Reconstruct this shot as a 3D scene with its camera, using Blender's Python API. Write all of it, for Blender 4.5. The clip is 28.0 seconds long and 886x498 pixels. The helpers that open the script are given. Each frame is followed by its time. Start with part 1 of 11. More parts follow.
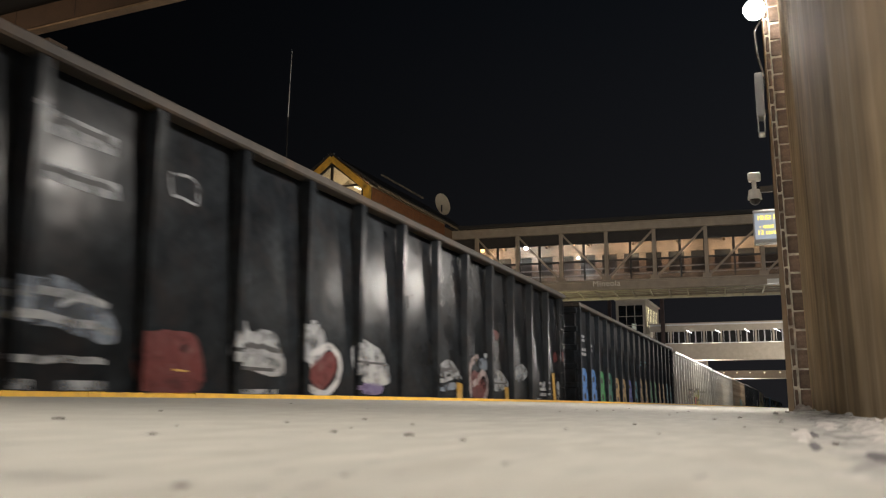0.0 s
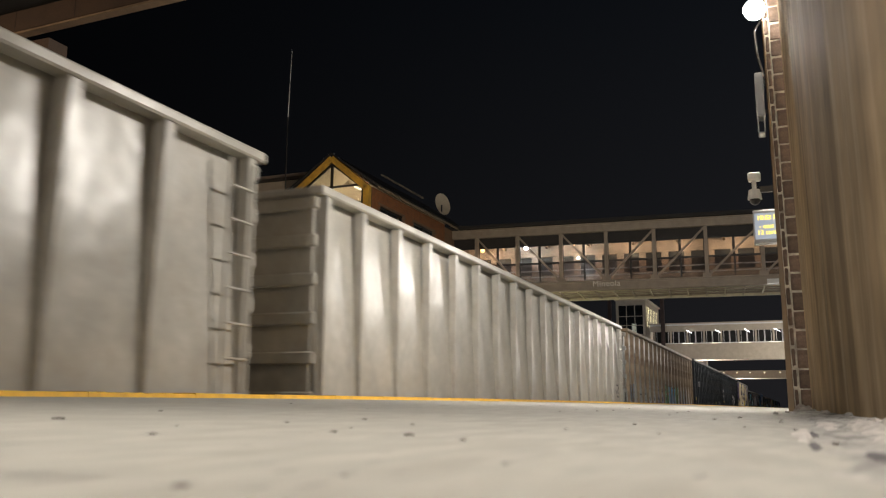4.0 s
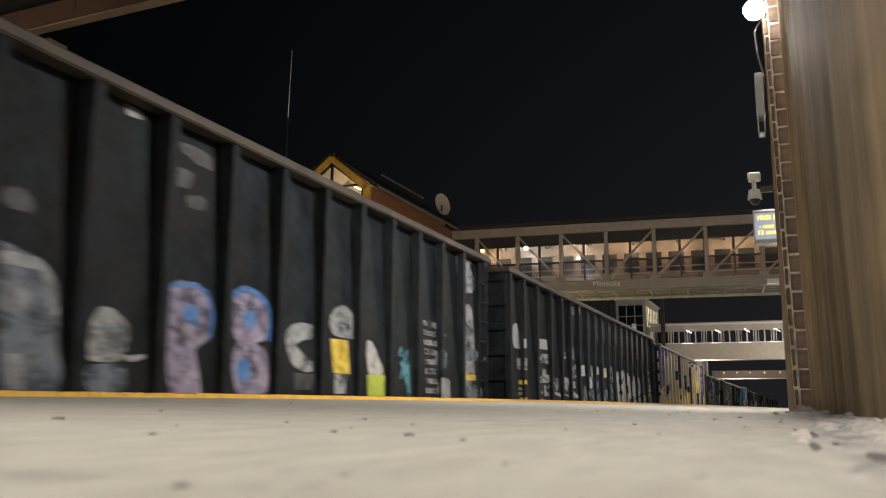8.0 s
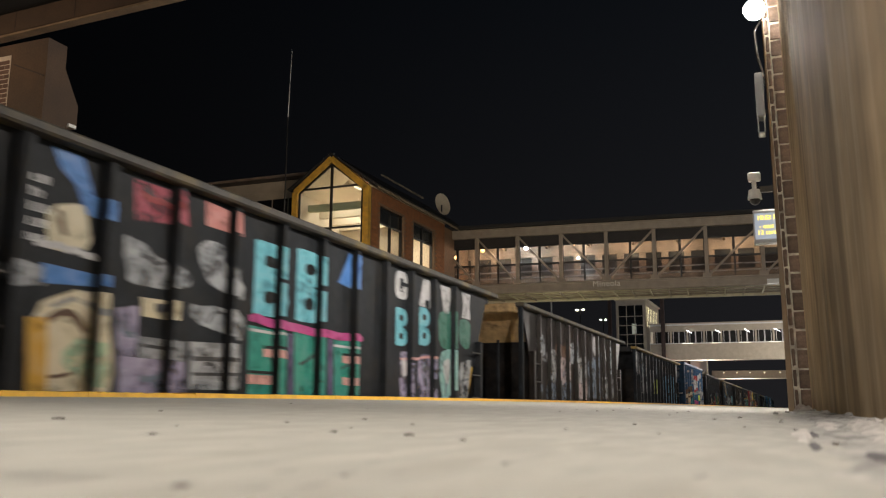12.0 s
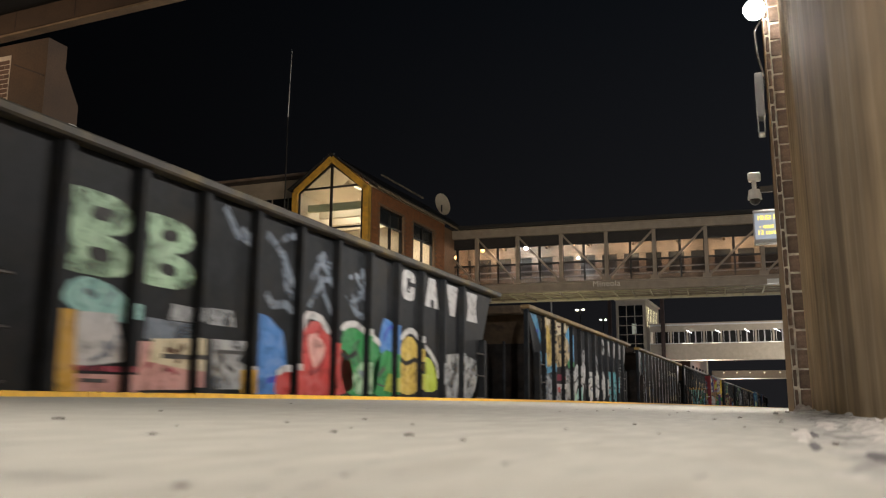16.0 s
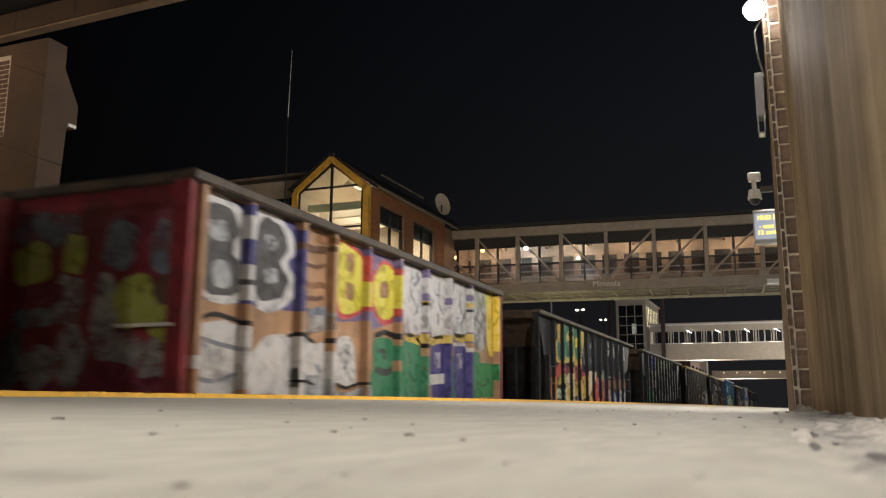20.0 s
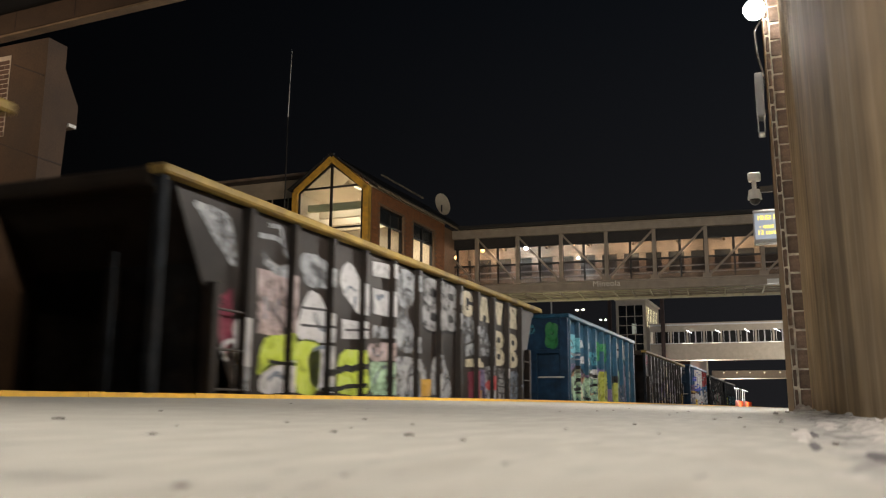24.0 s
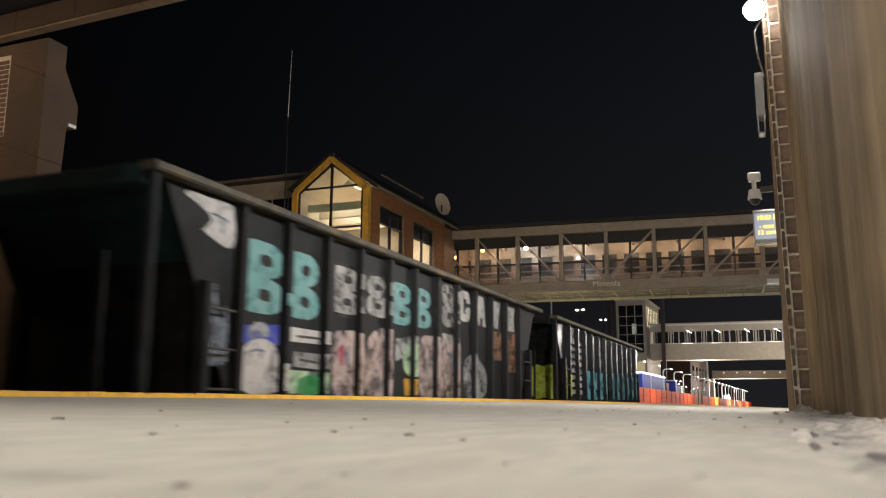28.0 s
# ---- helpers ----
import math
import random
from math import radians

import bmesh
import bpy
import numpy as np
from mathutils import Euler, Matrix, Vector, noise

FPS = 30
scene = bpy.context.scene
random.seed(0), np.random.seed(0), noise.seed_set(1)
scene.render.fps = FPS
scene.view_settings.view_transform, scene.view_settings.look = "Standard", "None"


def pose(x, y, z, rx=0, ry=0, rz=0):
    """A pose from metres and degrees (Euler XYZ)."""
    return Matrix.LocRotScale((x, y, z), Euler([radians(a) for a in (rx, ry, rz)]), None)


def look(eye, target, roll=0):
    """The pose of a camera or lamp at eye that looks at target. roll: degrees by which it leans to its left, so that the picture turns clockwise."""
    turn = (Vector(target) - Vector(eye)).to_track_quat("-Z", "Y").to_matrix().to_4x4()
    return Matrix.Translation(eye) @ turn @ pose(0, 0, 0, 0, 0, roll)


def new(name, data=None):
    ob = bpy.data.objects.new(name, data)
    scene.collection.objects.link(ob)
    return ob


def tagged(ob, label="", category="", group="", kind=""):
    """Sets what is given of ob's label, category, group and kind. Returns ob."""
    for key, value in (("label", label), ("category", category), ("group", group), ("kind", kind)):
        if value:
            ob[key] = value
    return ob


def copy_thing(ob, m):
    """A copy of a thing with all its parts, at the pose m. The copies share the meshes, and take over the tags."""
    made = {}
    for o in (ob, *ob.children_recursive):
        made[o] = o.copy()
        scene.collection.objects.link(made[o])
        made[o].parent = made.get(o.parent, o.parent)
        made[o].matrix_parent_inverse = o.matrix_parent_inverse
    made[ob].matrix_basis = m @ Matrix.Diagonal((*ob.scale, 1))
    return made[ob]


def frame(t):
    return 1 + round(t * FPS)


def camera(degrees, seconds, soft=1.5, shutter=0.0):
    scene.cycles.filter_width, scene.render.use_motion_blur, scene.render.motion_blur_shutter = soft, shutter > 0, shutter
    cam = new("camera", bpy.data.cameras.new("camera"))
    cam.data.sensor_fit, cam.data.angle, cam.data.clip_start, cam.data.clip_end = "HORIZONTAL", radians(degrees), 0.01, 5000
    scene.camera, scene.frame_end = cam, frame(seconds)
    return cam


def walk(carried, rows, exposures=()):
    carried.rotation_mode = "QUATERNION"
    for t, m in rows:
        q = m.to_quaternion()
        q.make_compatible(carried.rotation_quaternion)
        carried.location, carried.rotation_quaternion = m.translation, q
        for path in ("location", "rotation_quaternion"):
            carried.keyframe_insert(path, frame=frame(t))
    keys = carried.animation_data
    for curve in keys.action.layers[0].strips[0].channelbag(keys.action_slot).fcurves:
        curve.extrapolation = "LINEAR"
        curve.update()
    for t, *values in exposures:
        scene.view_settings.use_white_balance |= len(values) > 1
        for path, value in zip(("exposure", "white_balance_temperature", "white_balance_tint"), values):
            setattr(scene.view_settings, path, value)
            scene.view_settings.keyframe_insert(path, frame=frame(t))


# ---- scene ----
cam = camera(54.568, 28.0, soft=1.2, shutter=0.27)
EYE = (0.0, 0.0, 0.05)
AHEAD = (-0.368411, 0.912116, 0.179772)
CAM_POSE = look(EYE, (EYE[0] + AHEAD[0], EYE[1] + AHEAD[1], EYE[2] + AHEAD[2]), 0.3634)
# a phone lens: the far things are sharp, the concrete before it is not
cam.data.dof.use_dof, cam.data.dof.focus_distance, cam.data.dof.aperture_fstop = True, 16.0, 5.6
walk(cam, [(0.0, CAM_POSE), (28.0, CAM_POSE)])

# ---- night sky and exposure ----
sky = bpy.data.worlds.new("night_sky")
scene.world = sky
sky.use_nodes = True
# dark overcast sky, a little lighter towards the horizon from the town's glow
_n, _l = sky.node_tree.nodes, sky.node_tree.links
_co, _sep, _ramp = _n.new("ShaderNodeTexCoord"), _n.new("ShaderNodeSeparateXYZ"), _n.new("ShaderNodeValToRGB")
_l.new(_co.outputs["Generated"], _sep.inputs[0])
_l.new(_sep.outputs[2], _ramp.inputs[0])
_ramp.color_ramp.elements[0].position, _ramp.color_ramp.elements[0].color = 0.02, (0.0056, 0.0055, 0.0061, 1)
_ramp.color_ramp.elements[1].position, _ramp.color_ramp.elements[1].color = 0.55, (0.0011, 0.0016, 0.0024, 1)
# the sky brightens to the right, standing in for the lamp's veiling glare
_side, _tint = _n.new("ShaderNodeMapRange"), _n.new("ShaderNodeVectorMath")
_l.new(_sep.outputs[0], _side.inputs[0])
_side.inputs[1].default_value, _side.inputs[2].default_value = -0.75, 0.05
_side.inputs[3].default_value, _side.inputs[4].default_value = 0.22, 2.4
_tint.operation = "SCALE"
_l.new(_ramp.outputs[0], _tint.inputs[0])
_l.new(_side.outputs[0], _tint.inputs["Scale"])
_l.new(_tint.outputs[0], _n["Background"].inputs[0])
_n["Background"].inputs[1].default_value = 1.0
scene.view_settings.exposure = 0.0

RAIL = -1.15          # top of rail
SIDE = -5.3           # plane of the train's near side
SPEED = 14.088        # train, metres a second


def lamp(name, kind, place, power, colour=(1, 0.9, 0.75), size=0.1, aim=None, size_y=None, spread=None):
    data = bpy.data.lights.new(name, kind)
    data.energy, data.color = power, colour
    if kind == "AREA":
        data.size = size
        if spread:
            data.spread = radians(spread)
        if size_y:
            data.shape, data.size_y = "RECTANGLE", size_y
    else:
        data.shadow_soft_size = size
    ob = new(name, data)
    ob.matrix_world = look(place, aim) if aim else Matrix.Translation(place)
    return ob


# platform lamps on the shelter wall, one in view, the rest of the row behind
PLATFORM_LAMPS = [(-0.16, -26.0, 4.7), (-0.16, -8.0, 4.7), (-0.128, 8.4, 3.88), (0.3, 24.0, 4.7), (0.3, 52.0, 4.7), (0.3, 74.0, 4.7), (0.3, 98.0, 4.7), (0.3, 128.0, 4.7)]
WARM_WHITE = (1.0, 0.93, 0.845)
# downlight under the shelter's eave, over the camera
lamp("eave_light", "AREA", (-0.62, 0.5, 3.36), 60, WARM_WHITE, 0.25, (-0.62, 0.5, 0), 1.1, 135)
for p in PLATFORM_LAMPS:
    # the lamp in view: its light is set 1.8 m beyond the globe, past the pier
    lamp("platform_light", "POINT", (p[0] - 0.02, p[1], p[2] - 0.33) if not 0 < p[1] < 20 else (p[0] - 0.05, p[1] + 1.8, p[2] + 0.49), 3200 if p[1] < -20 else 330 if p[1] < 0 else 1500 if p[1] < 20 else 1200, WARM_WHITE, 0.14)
# inside the station's upper room and the footbridge
lamp("room_light", "AREA", (-17.5, 33.5, 9.0), 125, (1, 0.84, 0.69), 2.5, (-17.5, 33.5, 7))
lamp("hall_light", "AREA", (-17.6, 36.6, 8.4), 125, (1, 0.83, 0.67), 1.6, (-17.6, 36.6, 6), 3.0)
BRIDGE_TURN = 4.4
BRIDGE_LAMPS = ((-7.75, 7.556, "warm"), (-6.3, 7.87, "warm"), (-4.16, 8.02, "cool"), (-1.71, 8.07, "warm"), (-1.52, 7.37, "cool"), (0.92, 8.17, "warm"), (3.34, 8.17, "warm"), (6.02, 8.2, "warm"), (8.6, 8.2, "warm"))
for bx, bz, tone in BRIDGE_LAMPS:
    lamp("bridge_light", "POINT", (-8 + 0.997 * bx - 0.0767 * 1.15, 41 + 0.0767 * bx + 1.15, bz - 0.12), (66 if bx < -5 else 48) if tone == "warm" else 60, (1, 0.70, 0.48) if tone == "warm" else (0.9, 0.95, 1), 0.05)
lamp("tower_light", "POINT", (-16.2, 106.5, 11.5), 90, (1, 0.92, 0.6), 0.3)
# fills without fittings, added to brighten the far footbridge's face
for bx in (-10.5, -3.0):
    lamp("far_bridge_fill", "AREA", (bx, 99.0, 4.6), 62, (1, 0.90, 0.76), 1.2, (bx, 104.5, 7.6), 5.0)
# bare fill added before the distant bridge, beyond what its own lamps give
lamp("distant_bridge_fill", "POINT", (-6.0, 168.0, 8.2), 280, (1, 0.86, 0.6), 0.02)
# bare fills over the track, standing in for the lamp row's light on the barriers
for by, power in ((80.0, 800), (108.0, 1300), (145.0, 3200), (180.0, 5500), (215.0, 6500), (250.0, 6500)):
    lamp("far_platform_fill", "POINT", (-9.6, by, 3.9), power, (1, 0.93, 0.85), 0.02)
# added out of view to brighten the stair wall's near face
lamp("stair_wall_fill", "AREA", (-11.6, 5.6, 5.2), 90, (1, 0.74, 0.5), 0.3, (-11.0, 8.5, 2.0), 1.2)
# unseen orange point light added beside the station, without a lamp body
lamp("unseen_orange_light", "POINT", (-19.5, 14.0, 6.0), 200, (1, 0.55, 0.25), 0.02)
lamp("far_platform_lamp", "POINT", (-13.2, 23.0, 4.3), 700, (1, 0.80, 0.56), 0.02)
# fill from below, added to brighten the footbridge's underside
lamp("bridge_underside_fill", "AREA", (-10.5, 40.0, 1.6), 60, (1, 0.92, 0.6), 2.0, (-9.0, 42.0, 6.0))

# ---- materials ----
MATS = {}


def mat(name, base, rough=0.6, metal=0.0, var=0.25, scale=3.0, grain=60.0, bump=0.15, stain=None, streak=0.0, emit=0.0, random_tint=0.0, spec=0.5, along=1.0, dent=0.0, warp=0.0, detail=6):
    """A surface with variation at two scales, optional stains of a second colour and vertical streaks."""
    if name in MATS:
        return MATS[name]
    m = bpy.data.materials.new(name)
    m.use_nodes = True
    nt = m.node_tree
    n, l = nt.nodes, nt.links
    b = n["Principled BSDF"]
    b.inputs["Roughness"].default_value, b.inputs["Metallic"].default_value = rough, metal
    b.inputs["Specular IOR Level"].default_value = spec
    tc = n.new("ShaderNodeTexCoord")
    mp = n.new("ShaderNodeMapping")
    l.new(tc.outputs["Object"], mp.inputs[0])
    mp.inputs["Scale"].default_value = (1, along, streak or 1)
    big, fine = n.new("ShaderNodeTexNoise"), n.new("ShaderNodeTexNoise")
    big.inputs["Scale"].default_value, big.inputs["Detail"].default_value = scale, detail
    big.inputs["Distortion"].default_value = warp
    fine.inputs["Scale"].default_value, fine.inputs["Detail"].default_value = grain, 4
    l.new(mp.outputs[0], big.inputs[0])
    l.new(tc.outputs["Object"], fine.inputs[0])
    ramp = n.new("ShaderNodeValToRGB")
    lo, hi = 1 - var, 1 + var
    ramp.color_ramp.elements[0].position, ramp.color_ramp.elements[1].position = 0.3, 0.7
    ramp.color_ramp.elements[0].color = (*[min(1, c * lo) for c in base], 1)
    ramp.color_ramp.elements[1].color = (*[min(1, c * hi) for c in base], 1)
    l.new(big.outputs["Fac"], ramp.inputs[0])
    out = ramp.outputs[0]
    mul = n.new("ShaderNodeMixRGB")
    mul.blend_type, mul.inputs[0].default_value = "OVERLAY", min(1, var * 1.2)
    l.new(out, mul.inputs[1])
    l.new(fine.outputs["Fac"], mul.inputs[2])
    out = mul.outputs[0]
    if stain:
        sn, sr, mx = n.new("ShaderNodeTexNoise"), n.new("ShaderNodeValToRGB"), n.new("ShaderNodeMixRGB")
        sn.inputs["Scale"].default_value, sn.inputs["Detail"].default_value, sn.inputs["Roughness"].default_value = scale * 0.6, detail + 2, 0.7 if detail > 3 else 0.5
        sm = n.new("ShaderNodeMapping")
        sm.inputs["Location"].default_value = (3.1, 7.7, 1.3)
        sm.inputs["Scale"].default_value = (1, along, streak or 1)
        l.new(tc.outputs["Object"], sm.inputs[0])
        l.new(sm.outputs[0], sn.inputs[0])
        sr.color_ramp.elements[0].position, sr.color_ramp.elements[1].position = 0.5, 0.68
        l.new(sn.outputs["Fac"], sr.inputs[0])
        l.new(sr.outputs[0], mx.inputs[0])
        l.new(out, mx.inputs[1])
        mx.inputs[2].default_value = (*stain, 1)
        out = mx.outputs[0]
    if random_tint:
        oi, mr, hs = n.new("ShaderNodeObjectInfo"), n.new("ShaderNodeMapRange"), n.new("ShaderNodeHueSaturation")
        mr.inputs[3].default_value, mr.inputs[4].default_value = 1 - random_tint, 1 + random_tint
        l.new(oi.outputs["Random"], mr.inputs[0])
        l.new(mr.outputs[0], hs.inputs["Value"])
        l.new(out, hs.inputs["Color"])
        out = hs.outputs[0]
    l.new(out, b.inputs["Base Color"])
    rr = n.new("ShaderNodeMapRange")
    rr.inputs[3].default_value, rr.inputs[4].default_value = max(0.03, rough * 0.8), min(1, rough * 1.2)
    l.new(big.outputs["Fac"], rr.inputs[0])
    l.new(rr.outputs[0], b.inputs["Roughness"])
    if bump:
        bp = n.new("ShaderNodeBump")
        bp.inputs["Strength"].default_value, bp.inputs["Distance"].default_value = bump, 0.01
        l.new(fine.outputs["Fac"], bp.inputs["Height"])
        l.new(bp.outputs[0], b.inputs["Normal"])
    if dent:
        dn, db = n.new("ShaderNodeTexNoise"), n.new("ShaderNodeBump")
        dn.inputs["Scale"].default_value, dn.inputs["Detail"].default_value = 1.3, 2
        db.inputs["Distance"].default_value = dent
        l.new(tc.outputs["Object"], dn.inputs[0])
        l.new(dn.outputs["Fac"], db.inputs["Height"])
        if bump:
            l.new(bp.outputs[0], db.inputs["Normal"])
        l.new(db.outputs[0], b.inputs["Normal"])
    if emit:
        b.inputs["Emission Color"].default_value = (*base, 1)
        b.inputs["Emission Strength"].default_value = emit
    MATS[name] = m
    return m


def glow(name, colour, strength):
    m = mat(name, colour, 0.5, var=0.02, bump=0, emit=strength)
    return m


def glass(name, tint=(0.9, 0.95, 0.95), rough=0.02):
    m = bpy.data.materials.new(name)
    m.use_nodes = True
    n, l = m.node_tree.nodes, m.node_tree.links
    g, t, x = n.new("ShaderNodeBsdfGlossy"), n.new("ShaderNodeBsdfTransparent"), n.new("ShaderNodeMixShader")
    g.inputs["Roughness"].default_value = rough
    t.inputs[0].default_value = (*tint, 1)
    x.inputs[0].default_value = 0.08
    l.new(t.outputs[0], x.inputs[1])
    l.new(g.outputs[0], x.inputs[2])
    l.new(x.outputs[0], n["Material Output"].inputs[0])
    MATS[name] = m
    return m


CONCRETE = mat("platform_concrete", (0.425, 0.412, 0.365), 0.9, var=0.11, scale=24, grain=300, bump=0.02, stain=(0.375, 0.355, 0.31), along=0.26, detail=1.2)
YELLOW = mat("tactile_yellow", (0.88, 0.50, 0.025), 0.6, var=0.12, scale=6, grain=80, bump=0.2, stain=(0.70, 0.38, 0.03))
BLOCK = mat("brown_block", (0.225, 0.163, 0.13), 0.85, var=0.4, scale=11, grain=70, bump=0.6, stain=(0.10, 0.073, 0.059), random_tint=0.28)
MORTAR = mat("pale_mortar", (0.74, 0.67, 0.58), 0.9, var=0.45, scale=10, grain=120, bump=0.4)
STAINED = mat("stained_wall", (0.34, 0.25, 0.155), 0.85, spec=0.08, var=0.4, scale=2.4, grain=3.5, bump=0.03, stain=(0.57, 0.46, 0.33), streak=0.09, warp=0.6)
TAN_METAL = mat("tan_metal", (0.30, 0.215, 0.13), 0.5, var=0.1, scale=4)
# its dark patches are dirt and the crevices' shade put into the colour
PLASTER = mat("dirt_and_plaster", (0.40, 0.385, 0.355), 0.95, var=0.3, scale=26, grain=60, bump=0.3, stain=(0.11, 0.104, 0.098), along=0.3)
BALLAST = mat("ballast", (0.11, 0.10, 0.09), 0.95, var=0.4, scale=30, grain=90, bump=0.9)
STEEL = mat("dark_steel", (0.05, 0.045, 0.04), 0.55, 0.3, var=0.3, scale=5)
RAILSTEEL = mat("rail_steel", (0.22, 0.16, 0.12), 0.4, 0.7, var=0.3, scale=6)
SLEEPER = mat("concrete_sleeper", (0.28, 0.26, 0.23), 0.9, var=0.2, scale=6)
BRICK = mat("orange_brick", (0.33, 0.135, 0.05), 0.85, var=0.2, scale=5, grain=70, bump=0.4, random_tint=0.22)
BRICKBED = mat("brick_mortar", (0.24, 0.15, 0.09), 0.9, var=0.2, scale=8)
PALE_BRICKBED = mat("white_mortar", (0.5, 0.42, 0.34), 0.9, var=0.2, scale=8)
DARK_BRICK = mat("dark_brick", (0.10, 0.055, 0.04), 0.85, var=0.2, scale=8, random_tint=0.2)
TRIM = mat("yellow_trim", (0.62, 0.36, 0.05), 0.6, var=0.2, scale=5, stain=(0.42, 0.26, 0.06))
FRAME = mat("black_frame", (0.015, 0.015, 0.015), 0.4, var=0.1)
CREAM = mat("cream_plaster", (0.72, 0.63, 0.50), 0.85, var=0.06, scale=2)
GREENBEAM = mat("green_beam", (0.42, 0.46, 0.34), 0.7, var=0.08)
ROOF = mat("dark_roof", (0.022, 0.021, 0.02), 0.7, var=0.3, scale=4, bump=0.5)
TRUSS = mat("truss_paint", (0.36, 0.305, 0.245), 0.55, var=0.12, scale=3)
SOFFIT = mat("ribbed_soffit", (0.55, 0.50, 0.36), 0.6, var=0.1, scale=3)
PANEL = mat("beige_panel", (0.46, 0.40, 0.32), 0.7, var=0.1, scale=2)
PRECAST = mat("precast_concrete", (0.072, 0.043, 0.026), 0.85, var=0.3, scale=1.1, grain=40, bump=0.3, stain=(0.055, 0.034, 0.022))
WHITE_PAINT = mat("white_paint", (0.75, 0.75, 0.74), 0.45, var=0.05)
GREY_BOX = mat("grey_enclosure", (0.55, 0.57, 0.60), 0.45, var=0.06)
ORANGE = mat("orange_plastic", (0.80, 0.085, 0.008), 0.6, var=0.2, scale=1.2, spec=0.2)
AMBER = mat("yellow_plastic", (0.85, 0.42, 0.02), 0.5, var=0.08)
BLUE_TARP = mat("blue_tarp", (0.03, 0.06, 0.45), 0.6, var=0.25, scale=1.5)
DISH = mat("dish_white", (0.78, 0.66, 0.48), 0.6, var=0.06)
GLASS = glass("window_glass")
TINTED = glass("tinted_glass", (0.66, 0.66, 0.67), 0.03)
LIME = mat("white_plaster_rubble", (0.60, 0.56, 0.52), 0.95, var=0.25, scale=30, grain=70, bump=0.4, stain=(0.40, 0.37, 0.34), along=0.3)
DAMP = mat("dark_damp_dirt", (0.105, 0.095, 0.10), 0.9, var=0.35, scale=30, grain=70, bump=0.4)
LAMP_GLOW = glow("lamp_glow", (1.0, 0.95, 0.85), 20)
WARM_GLOW = glow("warm_bulb", (1.0, 0.52, 0.20), 4)
COOL_GLOW = glow("cool_bulb", (0.95, 0.97, 1.0), 45)
LED = glow("amber_led", (1.0, 0.70, 0.02), 2.6)
SCREEN = glow("screen_back", (0.30, 0.34, 0.40), 1.0)
STAIN = mat("soaked_concrete", (0.31, 0.29, 0.265), 0.9, var=0.15, scale=30)
GUM = mat("dark_spot", (0.13, 0.115, 0.10), 0.9, var=0.3, scale=40)

# ---- mesh helpers ----


def link(name, me, material, parent=None, label=""):
    ob = new(name, me)
    if material and not me.materials:
        me.materials.append(material)
    if parent:
        ob.parent = parent
    if label:
        ob["label"] = label
    return ob


def part(name, bm, material, parent=None, label=""):
    me = bpy.data.meshes.new(name)
    bm.to_mesh(me)
    bm.free()
    return link(name, me, material, parent, label)


def boxes_bm(*spans, bevel=0.0):
    """Boxes given as x0, x1, y0, y1, z0, z1."""
    bm = bmesh.new()
    for x0, x1, y0, y1, z0, z1 in spans:
        bmesh.ops.create_cube(bm, size=1, matrix=Matrix.Translation(((x0 + x1) / 2, (y0 + y1) / 2, (z0 + z1) / 2)) @ Matrix.Diagonal((abs(x1 - x0), abs(y1 - y0), abs(z1 - z0), 1)))
    if bevel:
        bmesh.ops.bevel(bm, geom=bm.edges[:], offset=bevel, segments=1, affect="EDGES")
    return bm


def prism(points, axis, a0, a1, bm=None):
    """A polygon of (p, q) pairs drawn out along an axis: x takes (y, z), y takes (x, z), z takes (x, y)."""
    bm = bm or bmesh.new()
    spot = {"x": lambda a, p, q: (a, p, q), "y": lambda a, p, q: (p, a, q), "z": lambda a, p, q: (p, q, a)}[axis]
    lo, hi = [[bm.verts.new(spot(a, p, q)) for p, q in points] for a in (a0, a1)]
    k = len(points)
    bm.faces.new(lo), bm.faces.new(hi[::-1])
    for i in range(k):
        bm.faces.new((lo[(i + 1) % k], lo[i], hi[i], hi[(i + 1) % k]))
    bmesh.ops.recalc_face_normals(bm, faces=bm.faces[:])
    return bm


def tube(bm, a, b, r, seg=8, r2=None):
    a, b = Vector(a), Vector(b)
    d = b - a
    m = Matrix.Translation((a + b) / 2) @ d.to_track_quat("Z", "Y").to_matrix().to_4x4()
    bmesh.ops.create_cone(bm, cap_ends=True, segments=seg, radius1=r, radius2=r if r2 is None else r2, depth=d.length, matrix=m)
    return bm


def bar(bm, a, b, w, h):
    """A square bar between two points."""
    a, b = Vector(a), Vector(b)
    d = b - a
    m = Matrix.Translation((a + b) / 2) @ d.to_track_quat("Z", "Y").to_matrix().to_4x4() @ Matrix.Diagonal((w, h, d.length, 1))
    bmesh.ops.create_cube(bm, size=1, matrix=m)
    return bm


def ball(bm, p, r, seg=14, sx=1, sy=1, sz=1):
    bmesh.ops.create_uvsphere(bm, u_segments=seg, v_segments=max(6, seg // 2 + 1), radius=r, matrix=Matrix.Translation(p) @ Matrix.Diagonal((sx, sy, sz, 1)))
    return bm


def thing(name, label, category, group="", kind="", place=(0, 0, 0)):
    ob = new(name)
    ob.location = place
    ob.empty_display_size = 0.2
    return tagged(ob, label, category, group, kind)


# ---- ground, platform, track ----


def platform_z(x, y):
    """Height of the platform: it falls away from the track edge and rolls gently along its length."""
    edge = 0.062 + 0.105 * (1 - math.exp(-max(y, 0) / 12))
    if x <= 0:
        return edge * min(1, -x / 4.7) ** 0.9 + 0.03 * (1 - math.exp(-max(y - 2, 0) / 6)) * (1 - min(1, -x / 4.7))
    return 0.03 * (1 - math.exp(-max(y - 2, 0) / 6)) - 0.012 * x


